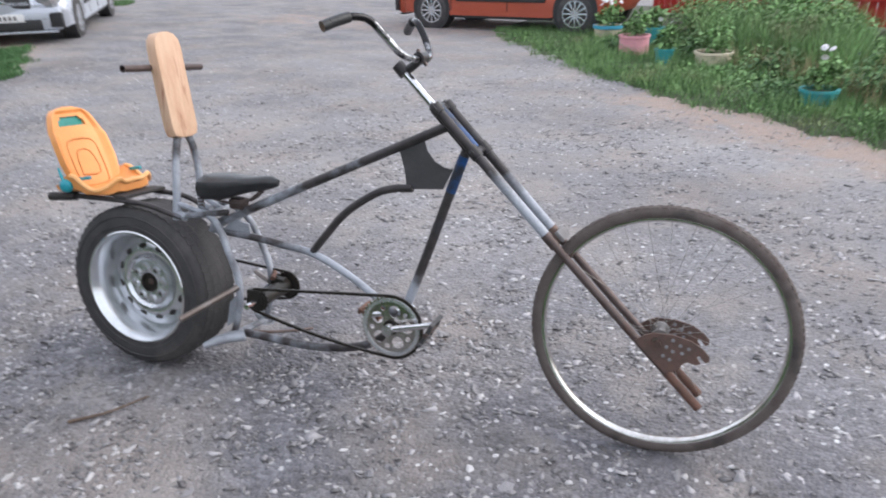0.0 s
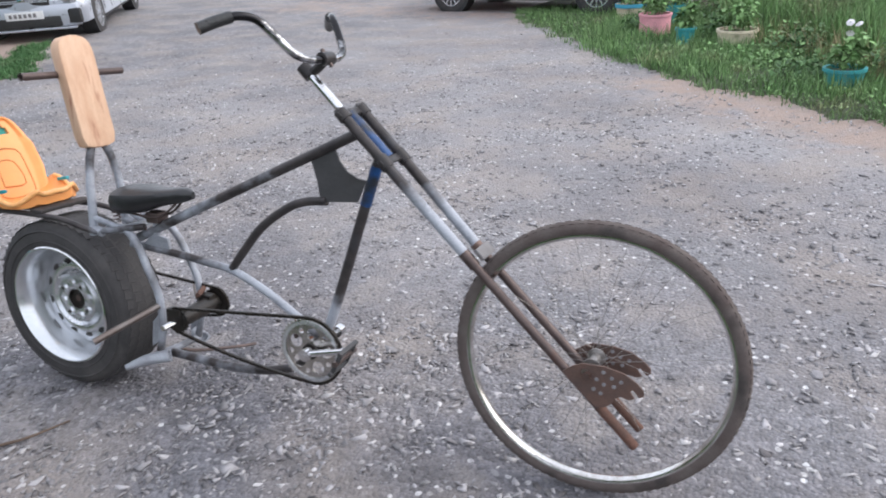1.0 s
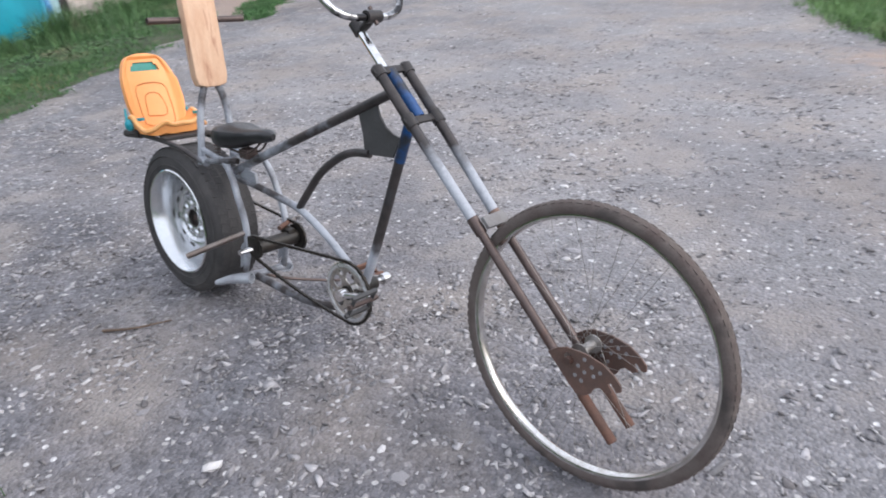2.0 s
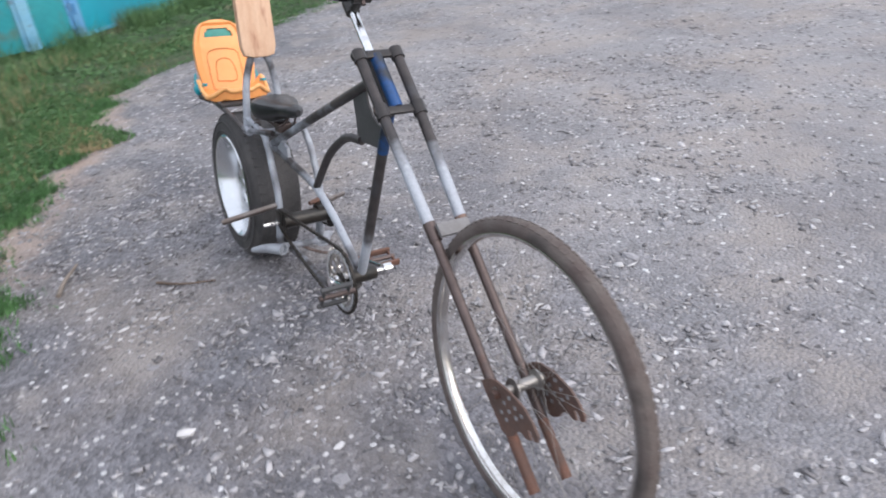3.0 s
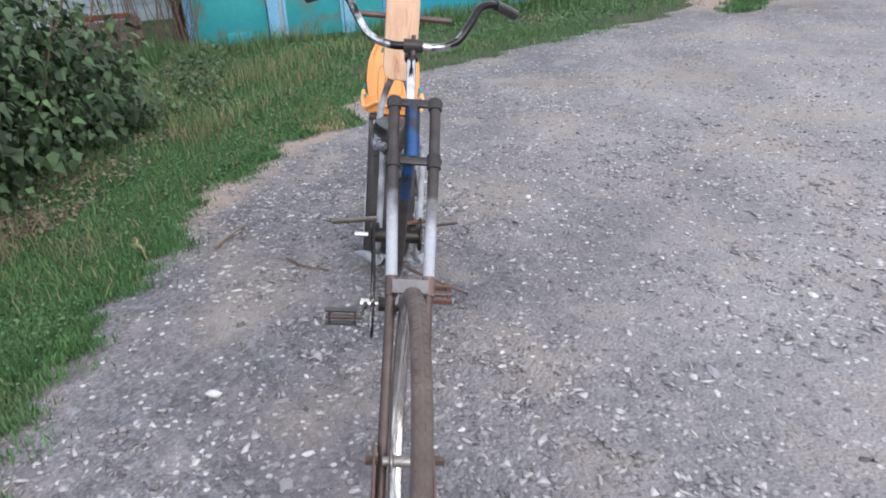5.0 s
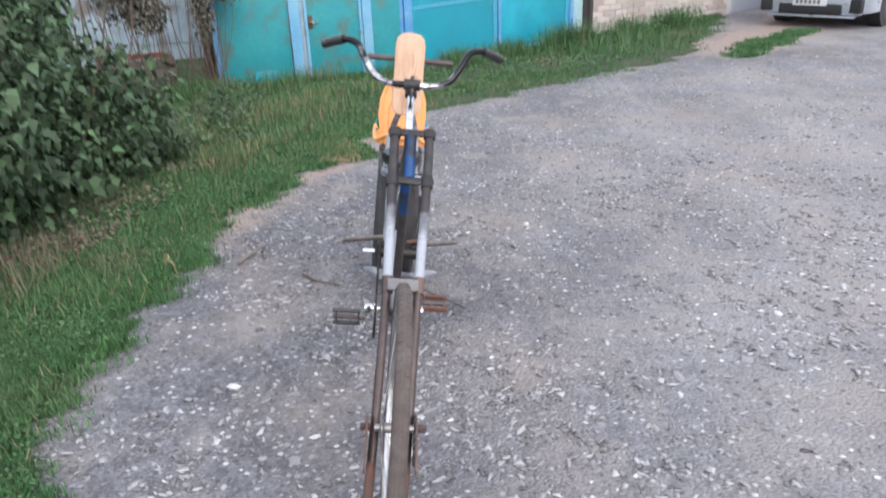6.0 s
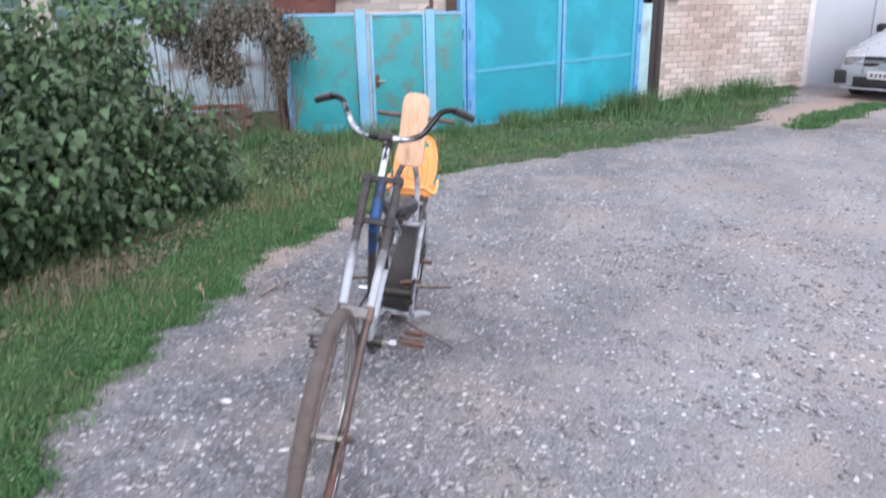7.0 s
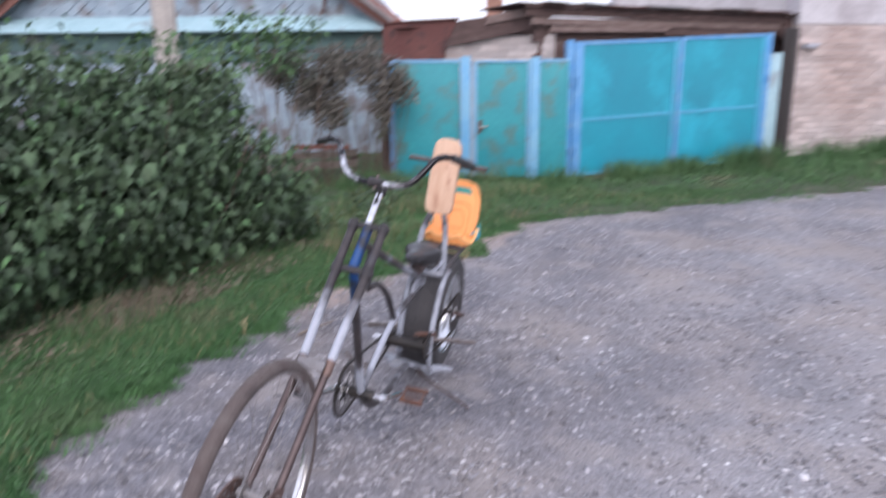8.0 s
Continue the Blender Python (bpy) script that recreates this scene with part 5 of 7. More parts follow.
        part("crank_boss", cylinder((p0[0], s * 0.077, p0[2]), (p0[0], s * 0.104, p0[2]), 0.018, 14), M_CHROME, arm)
        pm = Matrix.Translation((p1[0], s * 0.160, p1[2])) @ Matrix.Rotation(radians(-62 if s == R_ else 12), 4, "Y")
        mat = M_GUSSET if s == R_ else M_RUST
        ped = bmesh.new()
        for ex in (-0.036, 0.036):
            box((0.011, 0.092, 0.013 if s == R_ else 0.020), pm @ Matrix.Translation((ex, 0, 0)), 0.003, ped)
        for ey in (-0.034, 0.040):
            box((0.066, 0.005, 0.012), pm @ Matrix.Translation((0, ey * -s, 0)), 0.0015, ped)
        part("pedal", ped, mat, crank, "worn brown-black metal pedal" if s == R_ else "rusty brown pedal")
        part("pedal_spindle", cylinder((p1[0], s * 0.098, p1[2]), (p1[0], s * 0.205, p1[2]), 0.008, 10), M_BARE, arm)
    # jackshaft
    J = Vector((0.425, 0, 0.292))
    js = part("jackshaft", cylinder(J + Vector((0, -0.070, 0)), J + Vector((0, 0.105, 0)), 0.027, 16), M_GREASE, bike, "greasy black jackshaft housing")
    part("shaft_bolt", cylinder(J + Vector((0, -0.135, 0.0)), J + Vector((0, -0.085, 0)), 0.0095, 8), M_CHROME, js, "shiny bolt end")
    part("bearing_block", box((0.055, 0.034, 0.052), Matrix.Translation(J + Vector((-0.012, -0.06, 0.012))), 0.008), M_GREASE, js)
    part("bearing_block", box((0.052, 0.034, 0.05), Matrix.Translation(J + Vector((-0.01, 0.08, 0.012))), 0.008), M_GREASE, js)
    for y, r in ((-0.066, 0.036), (0.110, 0.045)):
        sp = lathe([(0.01, -0.002), (r, -0.002), (r, 0.002), (0.01, 0.002)], Matrix.Translation(J + Vector((0, y, 0))), 28)
        for k in range(16):
            box((0.008, 0.003, 0.006), Matrix.Translation(J + Vector((0, y, 0))) @ Matrix.Rotation(2 * math.pi * k / 16, 4, "Y") @ Matrix.Translation((r, 0, 0)), bm=sp)
        part("sprocket", sp, M_GREASE, js, smooth=False)
    part("shaft_bracket", tube([(0.410, 0.045, 0.334), (0.395, 0.085, 0.338), (0.365, 0.128, 0.332)], 0.0085, 8), M_RUST, js, "rusty bracket bar over the shaft")

    def chain(c0, r0, c1, r1, y, sag=0.0):
        """Links round two sprockets, c1 ahead of c0."""
        c0, c1 = Vector(c0), Vector(c1)
        d = (c1 - c0)
        base = math.atan2(d.y, d.x)
        off = math.acos((r0 - r1) / d.length)
        pts = []
        for k in range(13):
            a = base + off + (2 * math.pi - 2 * off) * k / 12
            pts.append(c0 + Vector((math.cos(a), math.sin(a))) * r0)
        a0 = base - off
        s0, s1 = c0 + Vector((math.cos(a0), math.sin(a0))) * r0, c1 + Vector((math.cos(a0), math.sin(a0))) * r1
        for k in range(1, 12):
            f = k / 12
            pts.append(s0.lerp(s1, f) - Vector((0, sag * 4 * f * (1 - f))))
        for k in range(17):
            a = base - off + (2 * off) * k / 16
            pts.append(c1 + Vector((math.cos(a), math.sin(a))) * r1)
        a0 = base + off
        s0, s1 = c1 + Vector((math.cos(a0), math.sin(a0))) * r1, c0 + Vector((math.cos(a0), math.sin(a0))) * r0
        for k in range(1, 12):
            pts.append(s0.lerp(s1, k / 12))
        total, out = 0.0, bmesh.new()
        n = len(pts)
        carry = 0.0
        link = 0.0127
        i = 0
        for k in range(n):
            a, b = pts[k], pts[(k + 1) % n]
            seg = (b - a).length
            t = carry
            while t < seg:
                p = a.lerp(b, t / seg)
                ang = math.atan2((b - a).y, (b - a).x)
                m = Matrix.Translation((p.x, y, p.y)) @ Matrix.Rotation(-ang, 4, "Y")
                wide = 0.009 if i % 2 else 0.006
                box((0.0128, wide, 0.0085), m, bm=out)
                i += 1
                t += link
            carry = t - seg
        return out

    part("chain", chain((0.425, 0.292), 0.040, (0.908, 0.272), 0.103, -0.066, 0.012), M_CHAIN, bike, "oily black drive chain", smooth=False)
    part("chain", chain((-0.060, 0.282), 0.099, (0.425, 0.292), 0.049, 0.110, 0.006), M_CHAIN, bike, "oily black second chain to the car wheel", smooth=False)
    # saddle
    sad = bmesh.new()
    rows = []
    for k in range(15):
        f = k / 14
        x = 0.190 + 0.290 * f
        w = float(np.interp(f, [0, 0.06, 0.25, 0.45, 0.65, 0.85, 0.96, 1.0], [0.040, 0.074, 0.086, 0.066, 0.040, 0.030, 0.023, 0.008]))
        top = float(np.interp(f, [0, 0.08, 0.3, 0.6, 0.9, 1.0], [0.670, 0.696, 0.700, 0.696, 0.706, 0.694]))
        low = float(np.interp(f, [0, 0.1, 0.35, 0.6, 0.9, 1.0], [0.622, 0.608, 0.616, 0.642, 0.660, 0.672]))
        ring = []
        for j in range(14):
            a = 2 * math.pi * j / 14
            yy = math.cos(a)
            zz = math.sin(a)
            h = top if zz > 0 else low
            mid = (top * 0.55 + low * 0.45)
            ring.append(sad.verts.new((x, math.copysign(abs(yy) ** 0.8, yy) * w, mid + (h - mid) * abs(zz) ** 0.75)))
        rows.append(ring)
    for A, B in zip(rows[:-1], rows[1:]):
        for j in range(14):
            sad.faces.new((A[j], A[(j + 1) % 14], B[(j + 1) % 14], B[j]))
    sad.faces.new(rows[0])
    sad.faces.new(rows[-1])
    sd = part("saddle", sad, M_VINYL, bike, "worn black vinyl saddle")
    for s in (R_, L_):
        part("saddle_rail", tube([(0.21, s * 0.045, 0.632), (0.27, s * 0.03, 0.612), (0.36, s * 0.022, 0.612), (0.44, s * 0.01, 0.672)], 0.0038, 8), M_BARE, sd)
        part("saddle_spring", tube([(0.215 + 0.011 * math.cos(k * 1.2), s * 0.055 + 0.011 * math.sin(k * 1.2), 0.59 + k * 0.0022) for k in range(22)], 0.0022, 5, smooth_line=False), M_BARE, sd)
    part("saddle_clamp", box((0.05, 0.05, 0.035), Matrix.Translation((0.325, 0, 0.603)), 0.008), M_BARE, sd, "rusty saddle clamp")
    part("saddle_post", cylinder((0.325, 0, 0.60), (0.315, 0, 0.545), 0.012, 12), M_SILVER, sd)
    # backrest
    up = part("backrest_post", tube([(0.120, -0.066, 0.540), (0.124, -0.060, 0.64), (0.122, -0.052, 0.72), (0.116, -0.030, 0.795), (0.106, 0.004, 0.850), (0.116, 0.040, 0.795), (0.122, 0.056, 0.72), (0.124, 0.062, 0.64), (0.120, 0.066, 0.545)], 0.0130, 12,
                                    coat=[0.95, 0.9, 0.5, 0.3, 0.5, 0.85, 0.9]), M_PAINT, bike, "silver and black bent tube holding the backrest")
    for s in (R_, L_):
        part("post_lug", tube([(0.118, s * 0.066, 0.56), (0.16, s * 0.068, 0.552)], 0.015, 10, per=2), M_SILVER, up)
        part("post_brace", tube([(0.122, s * 0.066, 0.60), (0.19, s * 0.05, 0.575), (0.235, s * 0.04, 0.565)], 0.009, 8, coat=[0.8, 0.8]), M_PAINT, up)
    brd = bmesh.new()
    h, w = 0.335, 0.0635
    outline = [(-w * 0.86, 0), (-w, 0.03), (-w, h - 0.05), (-w * 0.9, h - 0.022), (-w * 0.6, h - 0.004), (-w * 0.2, h), (w * 0.2, h), (w * 0.6, h - 0.004), (w * 0.9, h - 0.022), (w, h - 0.05), (w, 0.03), (w * 0.86, 0.0), (w * 0.4, -0.008), (-w * 0.4, -0.008)]
    bmat = Matrix.Translation((0.112, 0.007, 0.816)) @ Matrix.Rotation(radians(-9.5), 4, "Y") @ Matrix.Rotation(radians(90), 4, "Z")
    prism(outline, 0.040, bmat, brd, bevel=0.009)
    part("backrest_board", brd, M_BOARD, bike, "sanded raw pine backrest board with rounded corners")
    part("backrest_rod", tube([(0.052, -0.173, 1.036), (0.056, 0, 1.035), (0.058, 0.194, 1.034)], 0.0115, 12, per=2, hollow=True), M_BARE, bike, "bare rusty steel cross tube behind the board")
    # carrier plate and child seat
    part("carrier_board", box((0.27, 0.15, 0.010), Matrix.Translation((-0.205, 0, 0.603)), 0.003), M_DARKWOOD, bike, "dark weathered board under the child seat")
    for y in (-0.082, 0.078):
        part("carrier_end", tube([(-0.29, y, 0.588), (-0.405, y * 1.05, 0.578)], 0.0155, 10, per=2, hollow=True), M_DARKWOOD, bike, "dark rail end behind the tyre")
    part("carrier_batten", box((0.05, 0.20, 0.012), Matrix.Translation((-0.085, 0, 0.604)), 0.003), M_DARKWOOD, bike)
    seat(bike)
    return bike


def seat(bike):
    """The orange child seat: a shell back with a handle slot, a scooped pan and teal buckles."""
    bk = bmesh.new()
    w, h = 0.118, 0.293
    prof = [(0.0, 0.090), (0.03, 0.104), (0.10, 0.116), (0.18, 0.113), (0.225, 0.100), (0.266, 0.082), (0.286, 0.056), (0.293, 0.02)]
    loop = [(y, z) for z, y in prof] + [(-y, z) for z, y in prof[::-1]]

    def curve(y, z, d):
        """Point of the bowed shell; d is how far in front of its back face."""
        return Vector((-0.055 * (z / h) + 1.4 * y * y * (0.8 if z < 0.2 else 0.5) + d, y, z))

    base = Matrix.Translation((-0.290, 0, 0.606)) @ Matrix.Rotation(radians(-11), 4, "Y")
    zs = [k * h / 26 for k in range(27)]
    ys = [(-1 + 2 * k / 20) for k in range(21)]
    halfw = lambda z: float(np.interp(z, [p[0] for p in prof], [p[1] for p in prof]))
    front, rear = {}, {}
    for i, z in enumerate(zs):
        for j, u in enumerate(ys):
            y = u * halfw(z)
            rim = 0.010 if abs(u) > 0.88 or i > 24 else 0.0
            front[i, j] = bk.verts.new(base @ curve(y, z, 0.016 + rim))
            rear[i, j] = bk.verts.new(base @ curve(y, z, 0.0))
    cut = lambda i, j: 0.226 < (zs[i] + zs[i + 1]) / 2 < 0.264 and abs((ys[j] + ys[j + 1]) / 2) * halfw((zs[i] + zs[i + 1]) / 2) < (0.056 if zs[i] < 0.240 else 0.048)
    for i in range(26):
        for j in range(20):
            if cut(i, j):
                continue
            bk.faces.new((front[i, j], front[i, j + 1], front[i + 1, j + 1], front[i + 1, j]))
            bk.faces.new((rear[i, j], rear[i + 1, j], rear[i + 1, j + 1], rear[i, j + 1]))
    bk.edges.ensure_lookup_table()
    f2r = {front[k]: rear[k] for k in front}
    for e in [e for e in bk.edges if len(e.link_faces) == 1 and e.verts[0] in f2r and e.verts[1] in f2r]:
        a, b = e.verts
        bk.faces.new((a, b, f2r[b], f2r[a]))
    sb = part("child_seat", bk, M_ORANGE, bike, "orange plastic child seat with teal buckles")
    part("slot_lining", box((0.010, 0.112, 0.046), base @ Matrix.Translation((-0.042, 0, 0.245)) @ Matrix.Rotation(radians(-11), 4, "Y"), 0.003), M_TEAL_DARK, sb, "green-teal lining of the handle slot")
    # moulded grooves on the backrest, their shade drawn as thin darker orange lines
    def groove(pts):
        return tube([base @ curve(y, z, 0.0162) for y, z in pts], 0.0022, 6, per=3)
    part("moulded_line", groove([(-0.062, 0.02), (-0.066, 0.10), (-0.052, 0.17), (0.052, 0.17), (0.066, 0.10), (0.062, 0.02), (0.03, 0.008), (-0.03, 0.008), (-0.062, 0.02)]), M_ORANGE_LINE, sb)
    part("moulded_line", groove([(-0.040, 0.05), (-0.028, 0.13), (0.028, 0.13), (0.040, 0.05), (-0.040, 0.05)]), M_ORANGE_LINE, sb)
    # pan
    pn = bmesh.new()
    rows = []
    N, Mx = 22, 18
    for i in range(N + 1):
        f = i / N
        x = -0.350 + 0.240 * f
        wid = float(np.interp(f, [0, 0.2, 0.6, 0.85, 1.0], [0.110, 0.126, 0.130, 0.118, 0.070]))
        row = []
        for j in range(Mx + 1):
            u = -1 + 2 * j / Mx
            side = abs(u) ** 3
            z = 0.624 - 0.010 * math.sin(f * 3.1) + side * (0.028 + 0.030 * math.sin(f * 7.2 - 1.2)) + 0.030 * max(0, f - 0.55) / 0.45 * (1 - 0.3 * abs(u))
            row.append((x, u * wid, z))
        rows.append(row)
    top = [[pn.verts.new(p) for p in row] for row in rows]
    low = [[pn.verts.new((p[0] * 0.985 - 0.002, p[1] * 0.95, 0.609 + max(0, p[2] - 0.645) * 0.6)) for p in row] for row in rows]
    for i in range(N):
        for j in range(Mx):
            pn.faces.new((top[i][j], top[i + 1][j], top[i + 1][j + 1], top[i][j + 1]))
            pn.faces.new((low[i][j], low[i][j + 1], low[i + 1][j + 1], low[i + 1][j]))
    for i in range(N):
        pn.faces.new((top[i][0], low[i][0], low[i + 1][0], top[i + 1][0]))
        pn.faces.new((top[i][Mx], top[i + 1][Mx], low[i + 1][Mx], low[i][Mx]))
    for j in range(Mx):
        pn.faces.new((top[0][j], top[0][j + 1], low[0][j + 1], low[0][j]))
        pn.faces.new((top[N][j], low[N][j], low[N][j + 1], top[N][j + 1]))
    part("seat_pan", pn, M_ORANGE, sb, "scooped orange plastic seat pan")
    # the rolled edge carries its highlight as a paler orange
    lip = [rows[i][0] for i in range(8, N + 1, 2)] + [rows[N][j] for j in range(3, Mx, 3)] + [rows[i][Mx] for i in range(N, 7, -2)]
    part("pan_lip", tube([(x + 0.003, y, z - 0.003) for x, y, z in lip], 0.0085, 8, per=3), M_ORANGE_PALE, sb, "rolled edge of the pan, its highlight painted pale orange")
    for s in (-1, 1):
        bu = bmesh.new()
        bmesh.ops.create_uvsphere(bu, u_segments=14, v_segments=10, radius=1.0, matrix=Matrix.Translation((-0.285, s * 0.126, 0.632)) @ Matrix.Diagonal((0.028, 0.016, 0.024, 1)))
        part("buckle", bu, M_TEAL, sb, "round teal buckle")
        part("strap", tube([(-0.285, s * 0.132, 0.642), (-0.300, s * 0.128, 0.665), (-0.315, s * 0.122, 0.69)], 0.006, 8, r_end=0.004), M_TEAL, sb, "teal strap")
        part("pan_patch", box((0.05, 0.012, 0.012), Matrix.Translation((-0.205, s * 0.118, 0.664)) @ Matrix.Rotation(radians(-10), 4, "Y"), 0.004), M_TEAL, sb, "teal patch on the pan's rim")


chopper()


# ---- fence, gates, garages and house ----
def along(a, b, u, z=0.0, out=0.0):
    """A point at fraction u of the plan line a-b, moved out to the yard's side."""
    d = Vector((b[0] - a[0], b[1] - a[1])).normalized()
    n = Vector((d.y, -d.x))
    if n.x < 0:
        n = -n
    return Vector((a[0] + (b[0] - a[0]) * u + n.x * out, a[1] + (b[1] - a[1]) * u + n.y * out, z))


def wall_box(a, b, u0, u1, z0, z1, thick, out=0.0, bevel=0.004, bm=None):
    """A slab standing on the plan line a-b between two fractions."""
    p, q = along(a, b, u0, 0, out), along(a, b, u1, 0, out)
    c = (p + q) / 2
    ang = math.atan2(q.y - p.y, q.x - p.x)
    return box(((q - p).length, thick, z1 - z0), Matrix.Translation((c.x, c.y, (z0 + z1) / 2)) @ Matrix.Rotation(ang, 4, "Z"), bevel, bm)


def slope_board(a, b, u0, u1, za, zb, tall, thick, out=0.0):
    """A board along the plan line whose foot runs from za to zb."""
    bm = bmesh.new()
    vs = []
    for u, z in ((u0, za), (u1, zb)):
        for dz in (0, tall):
            for o in (out - thick / 2, out + thick / 2):
                vs.append(bm.verts.new(along(a, b, u, z + dz, o)))
    for q in ((0, 1, 3, 2), (4, 6, 7, 5), (0, 4, 5, 1), (2, 3, 7, 6), (0, 2, 6, 4), (1, 5, 7, 3)):
        bm.faces.new([vs[k] for k in q])
    return bm


def poly_board(a, b, pts, thick, out=0.0):
    """A board on the plan line a-b with an outline of (fraction, height) points."""
    bm = bmesh.new()
    near = [bm.verts.new(along(a, b, u, z, out + thick / 2)) for u, z in pts]
    far = [bm.verts.new(along(a, b, u, z, out - thick / 2)) for u, z in pts]
    bm.faces.new(near)
    bm.faces.new(far[::-1])
    for k in range(len(pts)):
        q = (k + 1) % len(pts)
        bm.faces.new((near[k], far[k], far[q], near[q]))
    bmesh.ops.recalc_face_normals(bm, faces=bm.faces)
    return bm


FA, FB = (-7.035, -1.097), (-7.87, 0.947)
GA, GB = (-7.95, 0.83), (-10.166, 3.336)
# the row behind the fence: house, chimney, far building
BACK = Matrix.Translation((1.469, 2.671, 0.03)) @ Matrix.Rotation(radians(-0.81), 4, "Z") @ Matrix.Diagonal((1.02, 1.02, 1.02, 1)) @ Matrix.Translation((-1.511, -2.719, 0))


def fence():
    t = thing("metal_fence", pose(0, 0, 0), "faded turquoise sheet-metal fence with blue posts", "fence")
    for u0, u1 in ((-0.02, 0.355), (0.815, 0.975)):
        part("panel", wall_box(FA, FB, u0, u1, 0.03, 1.51, 0.012), M_TURQUOISE_OLD, t)
        part("rail", wall_box(FA, FB, u0, u1, 1.49, 1.53, 0.03), M_FENCEPOST, t)
        part("rail", wall_box(FA, FB, u0, u1, 0.10, 0.135, 0.03, -0.02), M_TURQUOISE_OLD, t)
    for u, w, z, m in ((-0.03, 0.014, 1.53, M_POSTBLUE), (0.388, 0.028, 1.57, M_FENCEPOST), (0.785, 0.026, 1.56, M_FENCEPOST)):
        part("post", wall_box(FA, FB, u - w, u + w, 0.0, z, 0.06, 0.012), m, t, "blue painted square post")
    part("post_cap", wall_box(FA, FB, 0.768, 0.804, 1.56, 1.595, 0.07, 0.012), M_RUST, t)
    part("lower_patch", wall_box(FA, FB, 0.14, 0.26, 0.02, 0.17, 0.01, 0.02), M_TURQUOISE, t)
    d = thing("gate_door", pose(0, 0, 0), "turquoise metal garden door with rust spots, closed", "door")
    part("door_leaf", wall_box(FA, FB, 0.452, 0.745, 0.06, 1.50, 0.012), M_TURQUOISE_OLD, d)
    for u0, u1, z0, z1 in ((0.440, 0.456, 0.05, 1.52), (0.741, 0.757, 0.05, 1.52)):
        part("door_frame", wall_box(FA, FB, u0, u1, z0, z1, 0.035, 0.006), M_FENCEPOST, d)
    part("door_frame", wall_box(FA, FB, 0.418, 0.439, 0.02, 1.53, 0.02, -0.004), M_PALEBLUE, d)
    part("door_frame", wall_box(FA, FB, 0.457, 0.740, 1.49, 1.52, 0.035, 0.006), M_FENCEPOST, d)
    p = along(FA, FB, 0.475, 0.70, 0.03)
    q = along(FA, FB, 0.515, 0.70, 0.05)
    part("door_handle", tube([p, p + Vector((0.03, 0, 0)), q], 0.010, 8, per=3), M_PEG, d, "worn metal handle")
    part("lock_plate", wall_box(FA, FB, 0.460, 0.484, 0.62, 0.78, 0.008, 0.012), M_RUST, d, "rusty lock plate")
    g = thing("garage_gate", pose(0, 0, 0), "bright turquoise double garage gate with blue frame, closed", "gate")
    foot, middle = (lambda u: 0.04 + 0.07 * u), (lambda u: 0.755 + 0.125 * u)
    for u0, u1, lift in ((0.058, 0.500, 0.0), (0.512, 0.930, 0.008)):
        top = lambda u, lift=lift: 1.735 + 0.128 * u + lift
        leaf = part("gate_leaf", poly_board(GA, GB, [(u0, foot(u0)), (u1, foot(u1)), (u1, top(u1) - 0.02), (u0, top(u0) - 0.02)], 0.014), M_TURQUOISE, g)
        part("leaf_rail", slope_board(GA, GB, u0, u1, top(u0) - 0.042, top(u1) - 0.042, 0.042, 0.03, 0.008), M_POSTBLUE, leaf)
        part("leaf_rail", slope_board(GA, GB, u0 + 0.018, u1 - 0.018, middle(u0) - 0.022, middle(u1) - 0.022, 0.044, 0.012, 0.012), M_GATERAIL, leaf)
        part("leaf_rail", slope_board(GA, GB, u0, u1, foot(u0) - 0.01, foot(u1) - 0.01, 0.04, 0.02, 0.008), M_GATERAIL, leaf)
        part("leaf_stile", wall_box(GA, GB, u0, u0 + 0.016, foot(u0) + 0.03, top(u0) - 0.042, 0.026, 0.008), M_POSTBLUE, leaf)
        part("leaf_stile", wall_box(GA, GB, u1 - 0.016, u1 + 0.006, foot(u1) + 0.03, top(u1) - 0.042, 0.026, 0.008), M_GATERAIL, leaf)
    for u, z in ((0.014, 1.76), (0.044, 1.74), (0.948, 1.865)):
        post = part("gate_post", wall_box(GA, GB, u - 0.012, u + 0.012, 0.0, z, 0.09, 0.0), M_POSTBLUE, g, "bright blue gate post")
        for hz in (0.35, 1.25):
            hp = along(GA, GB, u, hz, 0.06)
            part("hinge", cylinder(hp - Vector((0, 0, 0.06)), hp + Vector((0, 0, 0.06)), 0.016, 8), M_POSTBLUE, post)
    solid("fence_board", wall_box(GA, GB, 0.964, 1.036, 0.05, 1.60, 0.02, -0.02), M_PALECYAN, "pale cyan board beside the garage gate", "board")


fence()

BA, BB, BC = (-10.60, 3.60), (-12.42, 6.22), (-15.7, 10.7)


